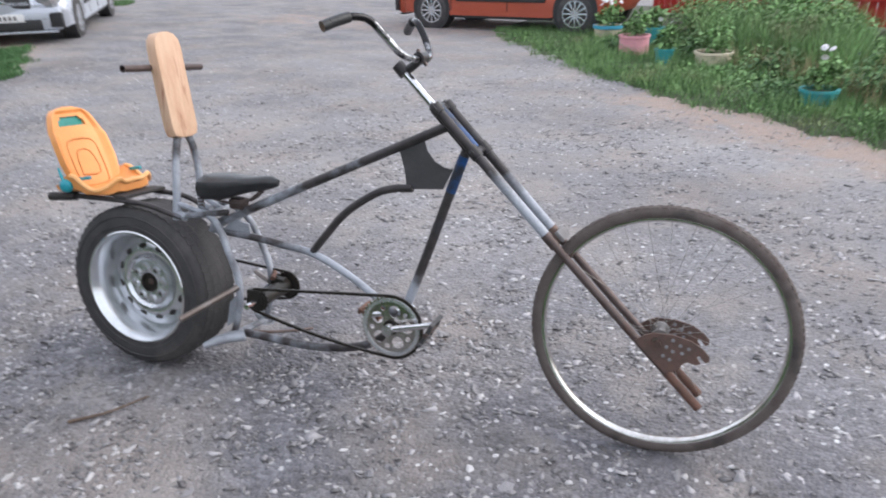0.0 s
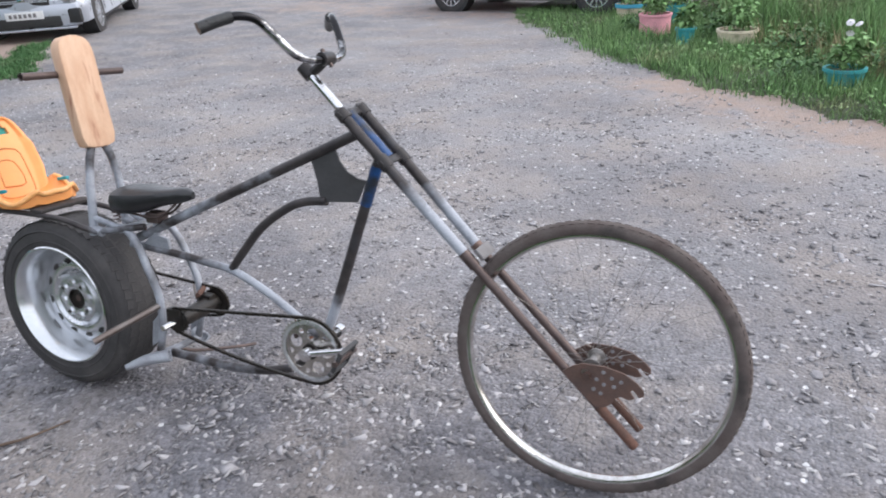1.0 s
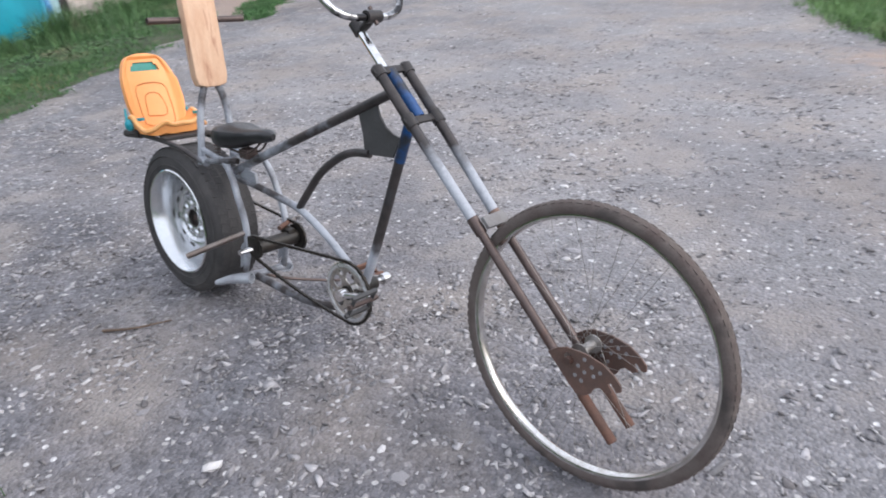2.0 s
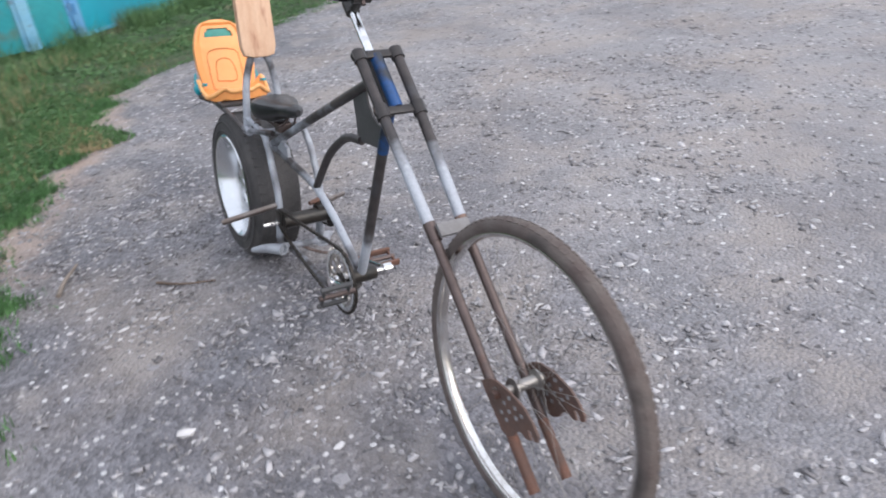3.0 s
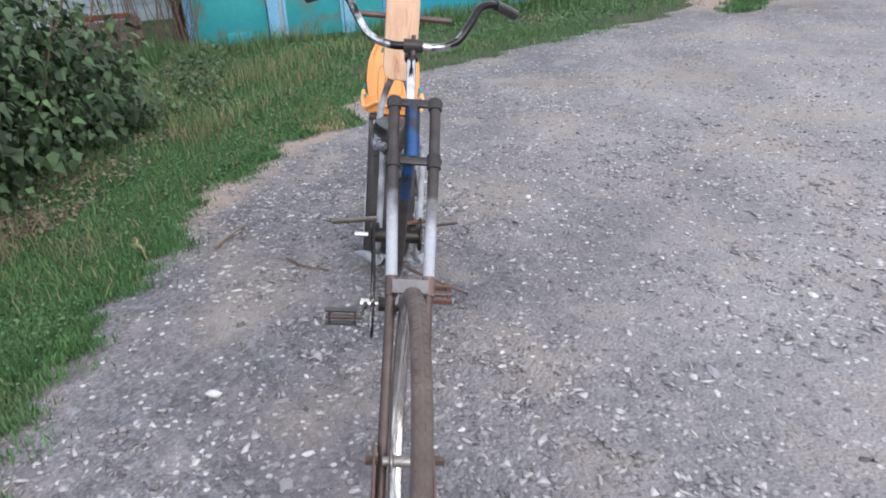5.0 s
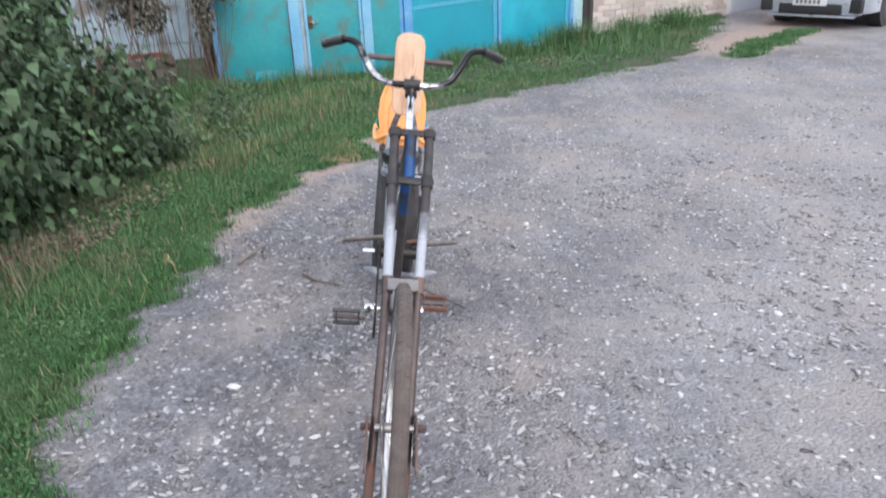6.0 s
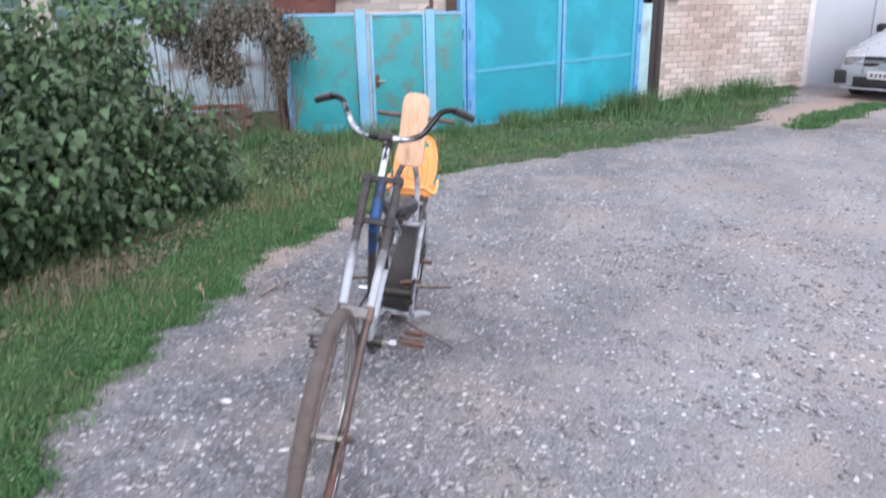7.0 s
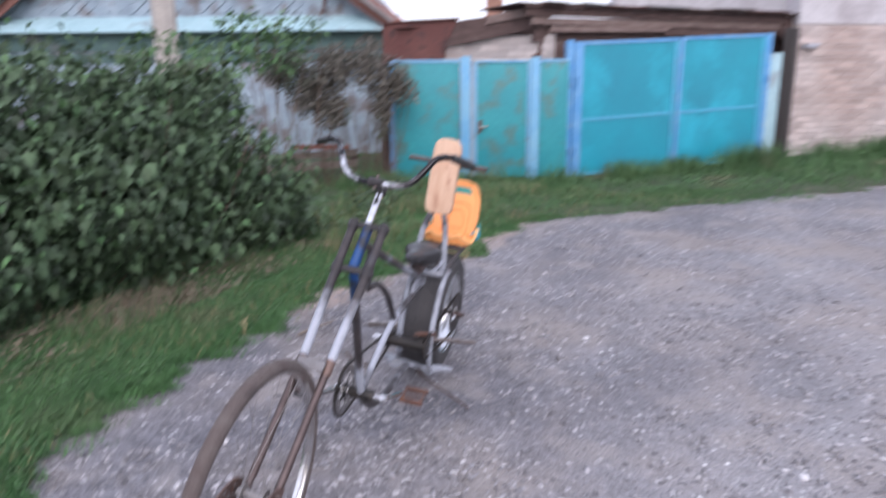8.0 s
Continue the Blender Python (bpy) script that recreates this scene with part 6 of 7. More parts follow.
def brick_wall(name, a, b, z1, label, course=0.0865, length=0.258, mat=M_BRICK, limit=300, depth=0.02, thick=0.3, kind="structure"):
    """A mortar core with bricks of their own; those past the limit are joined."""
    L = math.hypot(b[0] - a[0], b[1] - a[1])
    core = solid(name, wall_box(a, b, 0, 1, 0.0, z1, thick, -thick / 2 - 0.01), M_MORTAR, label, "wall", kind=kind)
    ang = math.atan2(b[1] - a[1], b[0] - a[0])
    me = mesh_of("brick", box((length - 0.005, depth, course - 0.014), None, 0.003, segments=1), mat, False)
    rng = random.Random(8)
    rest = []
    count = 0
    rows = int(z1 / course)
    for r in range(rows - 1, -1, -1):
        x = -length / 2 if r % 2 else 0.0
        while x < L - 0.02:
            x0, x1 = max(x, 0.0), min(x + length, L)
            if x1 - x0 > 0.08:
                c = along(a, b, (x0 + x1) / 2 / L, (r + 0.5) * course, -0.008 + rng.uniform(-0.003, 0.003))
                m = Matrix.Translation(c) @ Matrix.Rotation(ang + rng.uniform(-0.008, 0.008), 4, "Z") @ Matrix.Diagonal(((x1 - x0 - 0.005) / (length - 0.005), 1, 1, 1))
                if count < limit:
                    o = new("brick", me)
                    o.parent = core
                    o.matrix_world = m
                else:
                    rest.append(m)
                count += 1
            x += length
    if rest:
        bm = bmesh.new()
        for m in rest:
            box((length - 0.005, depth, course - 0.014), m, bm=bm)
        o = part("bricks", bm, mat, core, "joined lower courses of the brick wall", smooth=False)
        o["kind"] = "stuff"
    return core


def garages():
    # upper storey and the far pale building
    t = thing("garage_building", pose(0, 0, 0), "pale plastered garage building with a grey metal door", "garage")
    part("upper_wall", wall_box(BA, BB, 0.0, 1.0, 2.01, 4.7, 0.32, -0.15), M_PLASTER, t, "pale grey plastered upper wall")
    part("upper_wall", wall_box(BB, BC, 0.0, 1.0, 2.01, 4.7, 0.32, -0.15), M_PLASTER, t)
    part("door_jamb", wall_box(BB, BC, 0.0, 0.025, 0.0, 2.02, 0.3, -0.15), M_PLASTER, t)
    dr = part("garage_door", wall_box(BB, BC, 0.025, 0.62, 0.02, 2.015, 0.06, -0.10), M_GREYDOOR, t, "grey painted metal garage door")
    for u in (0.027, 0.32, 0.60):
        part("door_stile", wall_box(BB, BC, u, u + 0.02, 0.03, 2.0, 0.02, -0.055), M_GREYDOOR, dr)
    part("end_wall", wall_box(BB, BC, 0.62, 1.0, 0.0, 2.02, 0.3, -0.15), M_PLASTER, t)
    part("door_lamp", box((0.22, 0.10, 0.05), Matrix.Translation(along(BA, BB, 0.06, 1.70, 0.06)) @ Matrix.Rotation(radians(-50), 4, "Z"), 0.01), M_GREYDOOR, t, "small grey fitting on the brick wall")
    h = thing("far_building", BACK, "pale grey sheet-clad building behind the garages", "building")
    wall = part("wall", wall_box((-13.4, 0.3), (-16.5, 5.6), 0.0, 1.0, 0.0, 5.2, 0.3), M_PLASTER, h)
    for k in range(9):
        part("cladding_sheet", wall_box((-13.4, 0.3), (-16.5, 5.6), k / 9 + 0.004, (k + 1) / 9 - 0.004, 1.8 + 0.12 * (k % 2), 5.1, 0.012, 0.16 + 0.014 * (k % 2)), M_PLASTER, wall)
    part("roof", wall_box((-13.4, 0.3), (-16.5, 5.6), -0.02, 1.02, 5.2, 5.3, 0.7), M_SLATE, h)
    # lean-to roof over the gates
    s = thing("shed", pose(0, 0, 0), "low brick shed with a rotten timber eave and rusty roof", "shed")
    RA, RB = along(GA, GB, 0.0, 0, -0.35), along(GA, GB, 1.0, 0, -0.35)
    RA, RB = (RA.x, RA.y), (RB.x, RB.y)
    KA, KB = (-8.19, -1.79), (-8.135, 0.351)
    part("roof_fascia", poly_board(KA, KB, [(-0.03, 1.36), (0.40, 1.36), (0.42, 1.70), (0.50, 2.055), (-0.03, 2.035)], 0.03, 0.0), M_ROOFRUST, s, "rust-brown sheet fascia")
    part("roof_fascia", slope_board(KA, KB, -0.04, 0.50, 2.04, 2.062, 0.02, 0.16, -0.02), M_ROOFRUST, s, "rusty folded sheet edge")
    part("eave_board", poly_board(KA, KB, [(0.425, 1.71), (0.58, 1.755), (1.0, 1.91), (1.06, 2.21), (0.72, 2.085), (0.505, 2.04)], 0.035, 0.012), M_ROTWOOD, s, "rotten brown gable board")
    part("eave_board", poly_board(KA, KB, [(0.70, 1.985), (1.04, 2.09), (1.04, 2.20), (0.72, 2.09)], 0.02, 0.045), M_OLDBOARD, s, "lighter weathered gable plank")
    for u0, u1, za, zb, tall, out, m, lab in ((-0.13, 1.19, 2.065, 2.01, 0.10, 0.05, M_ROTWOOD, "rotten dark eave board"), (-0.10, 1.15, 1.965, 1.93, 0.085, 0.02, M_OLDBOARD, "grey-brown eave board"),
                                              (-0.02, 0.52, 1.87, 1.885, 0.07, 0.03, M_OLDBOARD, "pale brown lintel board"), (0.50, 1.16, 1.84, 1.845, 0.085, 0.0, M_ROTWOOD, "dark lintel board"),
                                              (-0.14, 1.20, 2.175, 2.115, 0.022, 0.12, M_ROTWOOD, "roof edge lath")):
        part("eave_board", slope_board(RA, RB, u0, u1, za, zb, tall, 0.04, out), m, s, lab)
    part("inner_wall", wall_box(RA, RB, -0.05, 1.17, 0.0, 2.05, 0.06, -0.10), M_ROTWOOD, s, "dark timber wall behind the gate")
    part("gable_infill", poly_board(KA, KB, [(0.45, 1.62), (1.0, 1.62), (1.0, 2.15), (0.72, 2.05), (0.52, 2.02)], 0.03, -0.28), M_ROTWOOD, s, "dark boards under the roof")
    rng = random.Random(4)
    u = -0.15
    while u < 1.17:
        w = rng.uniform(0.07, 0.19)
        z = 2.212 - 0.062 * (u + 0.15) + rng.uniform(-0.008, 0.022)
        part("roof_sheet", slope_board(RA, RB, u - 0.012, min(u + w, 1.205), z, z - 0.062 * w + rng.uniform(-0.014, 0.014), 0.014, 1.5 + rng.uniform(-0.14, 0.14), -0.56), rng.choice((M_ROTWOOD, M_SLATE, M_ROOFRUST)), s, "weathered roof sheet")
        u += w
    part("eave_board", poly_board(KA, KB, [(0.93, 1.86), (1.06, 1.86), (1.06, 2.19), (0.93, 2.15)], 0.05, -0.03), M_ROTWOOD, s, "dark corner board under the roof")
    part("eave_board", box((0.22, 0.22, 0.44), Matrix.Translation((-8.26, 0.40, 1.97)) @ Matrix.Rotation(radians(30), 4, "Z"), 0.01), M_ROTWOOD, s, "dark timber corner block under the roof")
    for u, z0, z1, w in ((1.165, 1.66, 2.04, 0.045), (1.135, 1.74, 2.02, 0.03), (1.105, 1.80, 2.0, 0.025)):
        part("eave_board", wall_box(RA, RB, u - w / 2, u + w / 2, z0, z1, 0.05, 0.06), M_ROTWOOD, s, "dark rotten corner board")
    c = along(FA, FB, 0.40, 2.02, -2.0)
    ang = math.atan2(FB[1] - FA[1], FB[0] - FA[0])
    part("rusty_roof", box((1.9, 1.8, 0.03), Matrix.Translation(c) @ Matrix.Rotation(ang, 4, "Z") @ Matrix.Rotation(radians(2), 4, "X"), 0.006), M_ROOFRUST, s, "rust-brown sheet roof")
    part("side_wall", wall_box((-10.34, 3.50), (-10.62, 3.58), 0, 1, 0, 1.95, 0.10), M_DARKWOOD, s, "dark timber side wall")
    part("side_wall", box((0.06, 0.07, 1.95), Matrix.Translation(along(GA, GB, 1.052, 0.975, -0.02)), 0.008), M_DARKWOOD, s, "dark timber corner post")
    # chimney
    ch = thing("chimney", BACK @ pose(-12.2, -1.70, 0.0, 0, 0, 20), "tall slim red brick chimney behind the shed", "chimney")
    part("stack", box((0.30, 0.30, 2.72), pose(0, 0, 1.36), 0.01), M_PINKBRICK, ch)
    part("pipe", cylinder((0, 0, 2.72), (0, 0, 4.3), 0.085, 14), M_PINKBRICK, ch, "reddish flue pipe")
    for k in range(11):
        for q in range(2):
            part("brick", box((0.15, 0.312, 0.06), pose(-0.079 + 0.158 * q, 0, 2.0 + 0.072 * k), 0.003, segments=1), M_PINKBRICK, ch, smooth=False)


brick_wall("wall_shed", (-8.215, -1.30), (-8.18, 0.60), 1.84, "pale brick wall of the low shed", limit=150, thick=0.2)
brick_wall("wall_brick", BA, BB, 2.01, "weathered sand-lime brick wall of the garage")
garages()


def house():
    A, B = (-6.9, -8.6), (-9.35, -2.35)
    t = thing("wooden_house", BACK, "low wooden house with pale blue gable and turquoise eave", "house")
    part("front_wall", wall_box(A, B, 0, 1, 0, 2.05, 0.2, -0.1), M_PALEBLUE, t, "worn pale blue board wall")
    for k in range(40):
        part("wall_board", wall_box(A, B, k / 40 + 0.001, (k + 1) / 40 - 0.001, 0.25, 1.45, 0.018, 0.012), M_PALEBLUE, t)
    part("teal_band", wall_box(A, B, 0, 1.0, 1.47, 1.62, 0.03, 0.015), M_DARKTEAL, t, "dark teal trim board")
    part("teal_band", wall_box(A, B, 0, 1.0, 1.66, 1.99, 0.04, 0.02), M_DARKTEAL, t, "dark teal trim board")
    ang = math.atan2(B[1] - A[1], B[0] - A[0])
    L = math.hypot(B[0] - A[0], B[1] - A[1])
    c = along(A, B, 0.5, 2.07, 0.06)
    part("pent_roof", box((L * 1.01, 0.42, 0.03), Matrix.Translation(c) @ Matrix.Rotation(ang, 4, "Z") @ Matrix.Rotation(radians(38), 4, "X"), 0.004), M_PALECYAN, t, "pale turquoise sheet pent roof")
    d = Matrix.Translation(along(A, B, 0.5, 0, -0.10)) @ Matrix.Rotation(ang, 4, "Z")
    part("gable", prism([(-L / 2, 2.15), (L / 2, 2.15), (L / 2 - 0.2, 2.4), (0, 4.6), (-L / 2 + 0.2, 2.4)], 0.06, d), M_PALEBLUE, t, "pale blue boarded gable")
    for k in range(34):
        x = -L / 2 + 0.3 + (L - 0.6) * k / 33
        top = 4.55 - abs(x) / (L / 2) * 2.25
        if top > 2.5:
            z = 2.25
            while z < top - 0.2:
                part("gable_board", box((0.26, 0.009, 0.10), d @ Matrix.Translation((x, 0.045 * (1 if (d.to_3x3() @ Vector((0, 1, 0))).x > 0 else -1), z + 0.1)) @ Matrix.Rotation(radians(40 if (k // 3) % 2 else -40), 4, "Y"), 0.0), M_PALEBLUE, t)
                z += 0.16
                if z > 3.4:
                    break
    for s in (-1, 1):
        slope = math.atan2(2.45, L / 2)
        m = d @ Matrix.Translation((s * L / 4, -0.0, 3.27)) @ Matrix.Rotation(s * slope, 4, "Y")
        part("roof_slope", box((math.hypot(2.45, L / 2) + 0.3, 6.0, 0.06), m @ Matrix.Translation((0, 2.55 * (-1 if (d.to_3x3() @ Vector((0, 1, 0))).x > 0 else 1), 0)), 0.01), M_SLATE, t, "grey roof slope")
        part("bargeboard", box((math.hypot(2.45, L / 2) + 0.3, 0.05, 0.26), m @ Matrix.Translation((0, 0.30 * (1 if (d.to_3x3() @ Vector((0, 1, 0))).x > 0 else -1), -0.02)), 0.006), M_BARGE, t, "red-brown bargeboard")
    part("side_wall", wall_box(B, (-13.0, -3.8), 0, 1, 0, 1.85, 0.2), M_PALEBLUE, t)
    part("downpipe", cylinder(along(A, B, 0.83, 2.2, 0.18), along(A, B, 0.85, 2.95, 0.10), 0.03, 8), M_ROTWOOD, t, "brown rafter strut")
    # low fence boards and a bench plank before the house
    f = thing("low_fence", BACK, "weathered low plank fence with a red-brown top rail", "fence")
    P, Q = (-5.2, -2.9), (-6.9, -1.75)
    part("top_rail", slope_board(P, Q, 0.56, 0.94, 0.405, 0.355, 0.055, 0.09), M_REDPLANK, f, "red-brown plank")
    part("plank", slope_board(P, Q, 0.30, 0.99, 0.30, 0.27, 0.075, 0.025, 0.02), M_STICK, f, "grey weathered plank")
    part("plank", slope_board(P, Q, 0.05, 0.99, 0.15, 0.13, 0.085, 0.025, 0.02), M_STICK, f, "grey weathered plank")
    for u in (0.02, 0.5, 0.98):
        part("post", wall_box(P, Q, u - 0.02, u + 0.02, 0, 0.35, 0.06, -0.04), M_ROTWOOD, f)
    solid("fence_post", box((0.10, 0.10, 1.5), pose(-7.16, -1.33, 0.78), 0.012), M_ROTWOOD, "dark rusted post at the fence's end", "post")
    p = thing("utility_pole", BACK @ pose(-5.24, -3.24, -0.03), "weathered pale concrete pole", "pole")
    part("shaft", tube([(0, 0, 0), (0, 0, 6.5)], 0.15, 8, per=6, r_end=0.10), M_CONCRETE, p)


house()


# ---- cars ----
def car(name, at, paint, label, length, wide, high, base, front_over, nose, plates=True, boxy=True):
    """A parked car; x ahead from its rear axle's ground point, y left."""
    t = thing(name, at, label, "car")
    rear_over = length - base - front_over
    hood = 0.88 if boxy else 0.90
    side = [(-rear_over, 0.42), (-rear_over - 0.02, 0.62), (-rear_over + 0.04, 0.98), (-rear_over + 0.12, high - 0.22), (-rear_over + 0.35, high - 0.03), (base * 0.35, high), (base * 0.62, high - 0.08), (base * 0.92, 1.06 if not boxy else 1.00), (base + front_over * 0.55, hood - 0.06), (base + front_over - 0.10, hood - 0.22), (base + front_over - 0.01, 0.60), (base + front_over, 0.46), (base + front_over - 0.06, 0.26), (base - 0.4, 0.22), (0.4, 0.22), (-rear_over + 0.08, 0.30)]
    bm = bmesh.new()
    rows = []
    steps = [-1, -0.93, -0.72, -0.35, 0, 0.35, 0.72, 0.93, 1]
    for u in steps:
        row = []
        for x, z in side:
            tumble = 1 - 0.16 * max(0, z - 0.95) / (high - 0.95)
            shrink = 1.0 if abs(u) < 0.8 else (0.985 if abs(u) < 0.95 else 0.95)
            cx = base * 0.45
            nx = cx + (x - cx) * (shrink - 0.05 * u * u * (1 if x > cx else 0.6))
            row.append(bm.verts.new((nx, u * wide / 2 * tumble, 0.55 + (z - 0.55) * (1.0 if abs(u) < 0.95 else 0.93))))
        rows.append(row)
    k = len(side)
    for A, B in zip(rows[:-1], rows[1:]):
        for j in range(k):
            bm.faces.new((A[j], A[(j + 1) % k], B[(j + 1) % k], B[j]))
    bm.faces.new(rows[0])
    bm.faces.new(rows[-1])
    body = part("body", bm, paint, t)
    F = base + front_over

    def slab(name, x, y, z, sx, sy, sz, mat, ry=0.0, rz=0.0, bevel=0.02, parent=t, lab=""):
        return part(name, box((sx, sy, sz), Matrix.Translation((x, y, z)) @ Matrix.Rotation(radians(rz), 4, "Z") @ Matrix.Rotation(radians(ry), 4, "Y"), min(bevel, sx / 2.2, sy / 2.2, sz / 2.2)), mat, parent, lab)

    slab("windscreen", base * 0.775, 0, (high - 0.08 + 1.06) / 2 + 0.015, 0.02, wide * 0.80, math.hypot(base * 0.3, high - 1.14) * 0.88, M_GLASS, -math.degrees(math.atan2(base * 0.30, high - 1.14)), lab="dark windscreen")
    slab("front_bumper", F - 0.10, 0, 0.40, 0.20, wide * 0.90, 0.34, paint, bevel=0.09)
    slab("lower_intake", F - 0.012, 0, 0.325, 0.06, wide * 0.58, 0.15, M_BLACKPLASTIC, bevel=0.02, lab="black lower intake")
    slab("grille", F - 0.045, 0, 0.62, 0.06, wide * 0.44, 0.15, M_BLACKPLASTIC, bevel=0.02, lab="black grille")
    for dz in (-0.03, 0.03):
        slab("grille_bar", F - 0.014, 0, 0.62 + dz * 0.4, 0.015, wide * 0.42, 0.014, M_CARSILVER, bevel=0.004)
    slab("bumper_lip", F - 0.03, 0, 0.225, 0.10, wide * 0.8, 0.03, M_CARSILVER if paint is M_CARSILVER else M_BLACKPLASTIC, bevel=0.01)
    for s in (-1, 1):
        slab("headlight", F - (0.24 if boxy else 0.15), s * wide * 0.375, 0.655, 0.42 if boxy else 0.24, 0.28, 0.20, M_LAMPGLASS, 16 if boxy else -12, s * -26, 0.06, lab="clear headlight")
        slab("fog_recess", F - 0.035, s * wide * 0.37, 0.385, 0.08, 0.34, 0.21, M_BLACKPLASTIC, 0, s * -16, 0.03, lab="black fog lamp recess")
        slab("mirror", base * 0.80, s * (wide / 2 + 0.09), 1.02, 0.12, 0.18, 0.14, M_BLACKPLASTIC, 0, 0, 0.04)
        slab("side_moulding", base * 0.5, s * (wide / 2 + 0.003), 0.50, base * 0.62, 0.03, 0.07, M_BLACKPLASTIC, bevel=0.01)
        slab("sill", base * 0.5, s * (wide / 2 - 0.05), 0.25, base * 0.70, 0.08, 0.10, M_BLACKPLASTIC, bevel=0.02)
        for wx0, wx1 in ((0.12, 0.43), (0.46, 0.80)):
            slab("side_window", base * (wx0 + wx1) / 2, s * wide * 0.462, 1.20, base * (wx1 - wx0), 0.02, (high - 1.0) * 0.52, M_GLASS, bevel=0.008)
        for gx in (base * 0.445, base * 0.85):
            slab("door_gap", gx, s * (wide / 2 + 0.001), 0.68, 0.012, 0.012, 0.72, M_BLACKPLASTIC, bevel=0.003)
        slab("door_handle", base * 0.56, s * (wide / 2 + 0.012), 0.92, 0.16, 0.03, 0.03, paint, bevel=0.01)
        for wx in (0.0, base):
            r = 0.31
            c = Matrix.Translation((wx, s * (wide / 2 - 0.105), r))
            part("wheel_arch", lathe([(0.0005, -0.11), (r + 0.055, -0.11), (r + 0.055, 0.106), (0.0005, 0.106)], c @ Matrix.Translation((0, 0, 0.03)), 32), M_BLACKPLASTIC, t)
            o = s
            prof = [(0.20, -0.09), (0.27, -0.095), (0.303, -0.075), (r, -0.03), (r, 0.03), (0.303, 0.075), (0.27, 0.095), (0.20, 0.09)]
            cw = c @ Matrix.Translation((0, s * 0.022, 0))
            wh = part("wheel", lathe([(0.0005, -0.06), (0.20, -0.07), (0.205, -0.09), (0.205, 0.09), (0.20, 0.07), (0.0005, 0.06)], cw, 32), M_BLACKPLASTIC, t)
            part("tyre", lathe(prof, cw, 40), M_RUBBER, wh)
            cap = bmesh.new()
            yy = s * 0.082
            lathe([(0.185, yy - 0.012), (0.203, yy - 0.012), (0.203, yy + 0.012), (0.185, yy + 0.012)], cw, 32, cap)
            part("rim_ring", cap, M_WHEEL, wh, "silver wheel cover ring")
            part("hub_cap", lathe([(0.0005, yy - 0.012), (0.055, yy - 0.012), (0.050, yy + 0.014), (0.0005, yy + 0.014)], cw, 20), M_WHEEL, wh)
            for q in range(12):
                part("wheel_spoke", box((0.15, 0.014, 0.026), cw @ Matrix.Rotation(2 * math.pi * q / 12, 4, "Y") @ Matrix.Translation((0.118, yy, 0)), 0.004), M_WHEEL, wh)
    if plates:
        slab("number_plate", F + 0.018, 0, 0.43, 0.012, 0.52, 0.112, M_WHITEPLATE, bevel=0.004, lab="white number plate with dark bars")
        for q in range(6):
            slab("plate_bar", F + 0.0255, -0.19 + q * 0.066, 0.43, 0.004, 0.042, 0.055, M_DULLGREY, bevel=0.001)
    slab("badge", F - 0.010, 0, 0.64, 0.012, 0.10, 0.05, M_CHROME, bevel=0.005)
    return t


def facing(rear_axle, heading, z=0.0, nose_down=0.0):
    """Pose of a car from its rear axle's plan point and its heading in degrees."""
    return Matrix.Translation((*rear_axle, z)) @ Matrix.Rotation(radians(heading), 4, "Z") @ Matrix.Rotation(radians(nose_down), 4, "Y")


car("silver_car", facing((-12.67, 9.61), -49.5, 0.225, 2.2), M_CARSILVER, "silver estate car parked before the garage", 4.45, 1.66, 1.62, 2.90, 0.78, 1.0)
car("red_car", facing((-3.02, 11.85), 174.5), M_CARRED, "rust-red hatchback car parked by the flower bed", 3.9, 1.66, 1.50, 2.58, 0.75, 1.0, boxy=False)


# ---- flower bed ----
def pot(x, y, r, h, mat, label, taper=0.8, flowers=None, plant=True, seed=1, square=False):
    t = thing("flower_pot", pose(x, y, -0.025), label, "flower pot", "pots in the flower bed")
    prof = [(0.0005, 0.0), (r * taper, 0.0), (r * taper + 0.01, 0.01), (r, h - 0.03), (r + 0.012, h - 0.025), (r + 0.012, h), (r - 0.012, h), (r - 0.02, h - 0.05), (0.0005, h - 0.05)]
    part("bowl", lathe(prof, Matrix.Rotation(radians(90), 4, "X") @ Matrix.Diagonal((1, 1, 1, 1)), 28), mat, t)
    if "rim" in label:
        part("rim_band", lathe([(r + 0.011, h - 0.045), (r + 0.016, h - 0.04), (r + 0.016, h + 0.004), (r + 0.008, h + 0.006)], Matrix.Rotation(radians(90), 4, "X"), 28), M_GATERAIL, t, "pale blue painted rim")
    part("soil", lathe([(0.0005, h - 0.048), (r - 0.02, h - 0.048), (r - 0.02, h - 0.03), (0.0005, h - 0.025)], Matrix.Rotation(radians(90), 4, "X"), 20), M_SOIL, t)
    if plant:
        p = bush("potted_plant", [(x, y, h + 0.08, r * 0.9, r * 0.9, 0.12), (x + 0.05, y, h + 0.17, r * 0.6, r * 0.6, 0.10)], 260, M_WEED, 0.055, "bright green potted plant with flowers", seed, 6, M_WEED, 0.005, "plant", 0.2, 0.3)
        rng = np.random.default_rng(seed)
        for k in range(flowers or 0):
            m = pose(x + rng.normal(0, r * 0.5), y + rng.normal(0, r * 0.5), h + 0.22 + rng.uniform(0, 0.10), rng.uniform(30, 70), 0, rng.uniform(0, 360))
            fl = bmesh.new()
            for q in range(6):
                bmesh.ops.create_circle(fl, cap_ends=True, segments=7, radius=0.015, matrix=m @ Matrix.Rotation(q * math.pi / 3, 4, "Z") @ Matrix.Translation((0.017, 0, 0.004)) @ Matrix.Rotation(0.4, 4, "Y"))
            part("flower", fl, M_PETAL if seed % 3 else M_PETAL_PINK, p, "open flower")


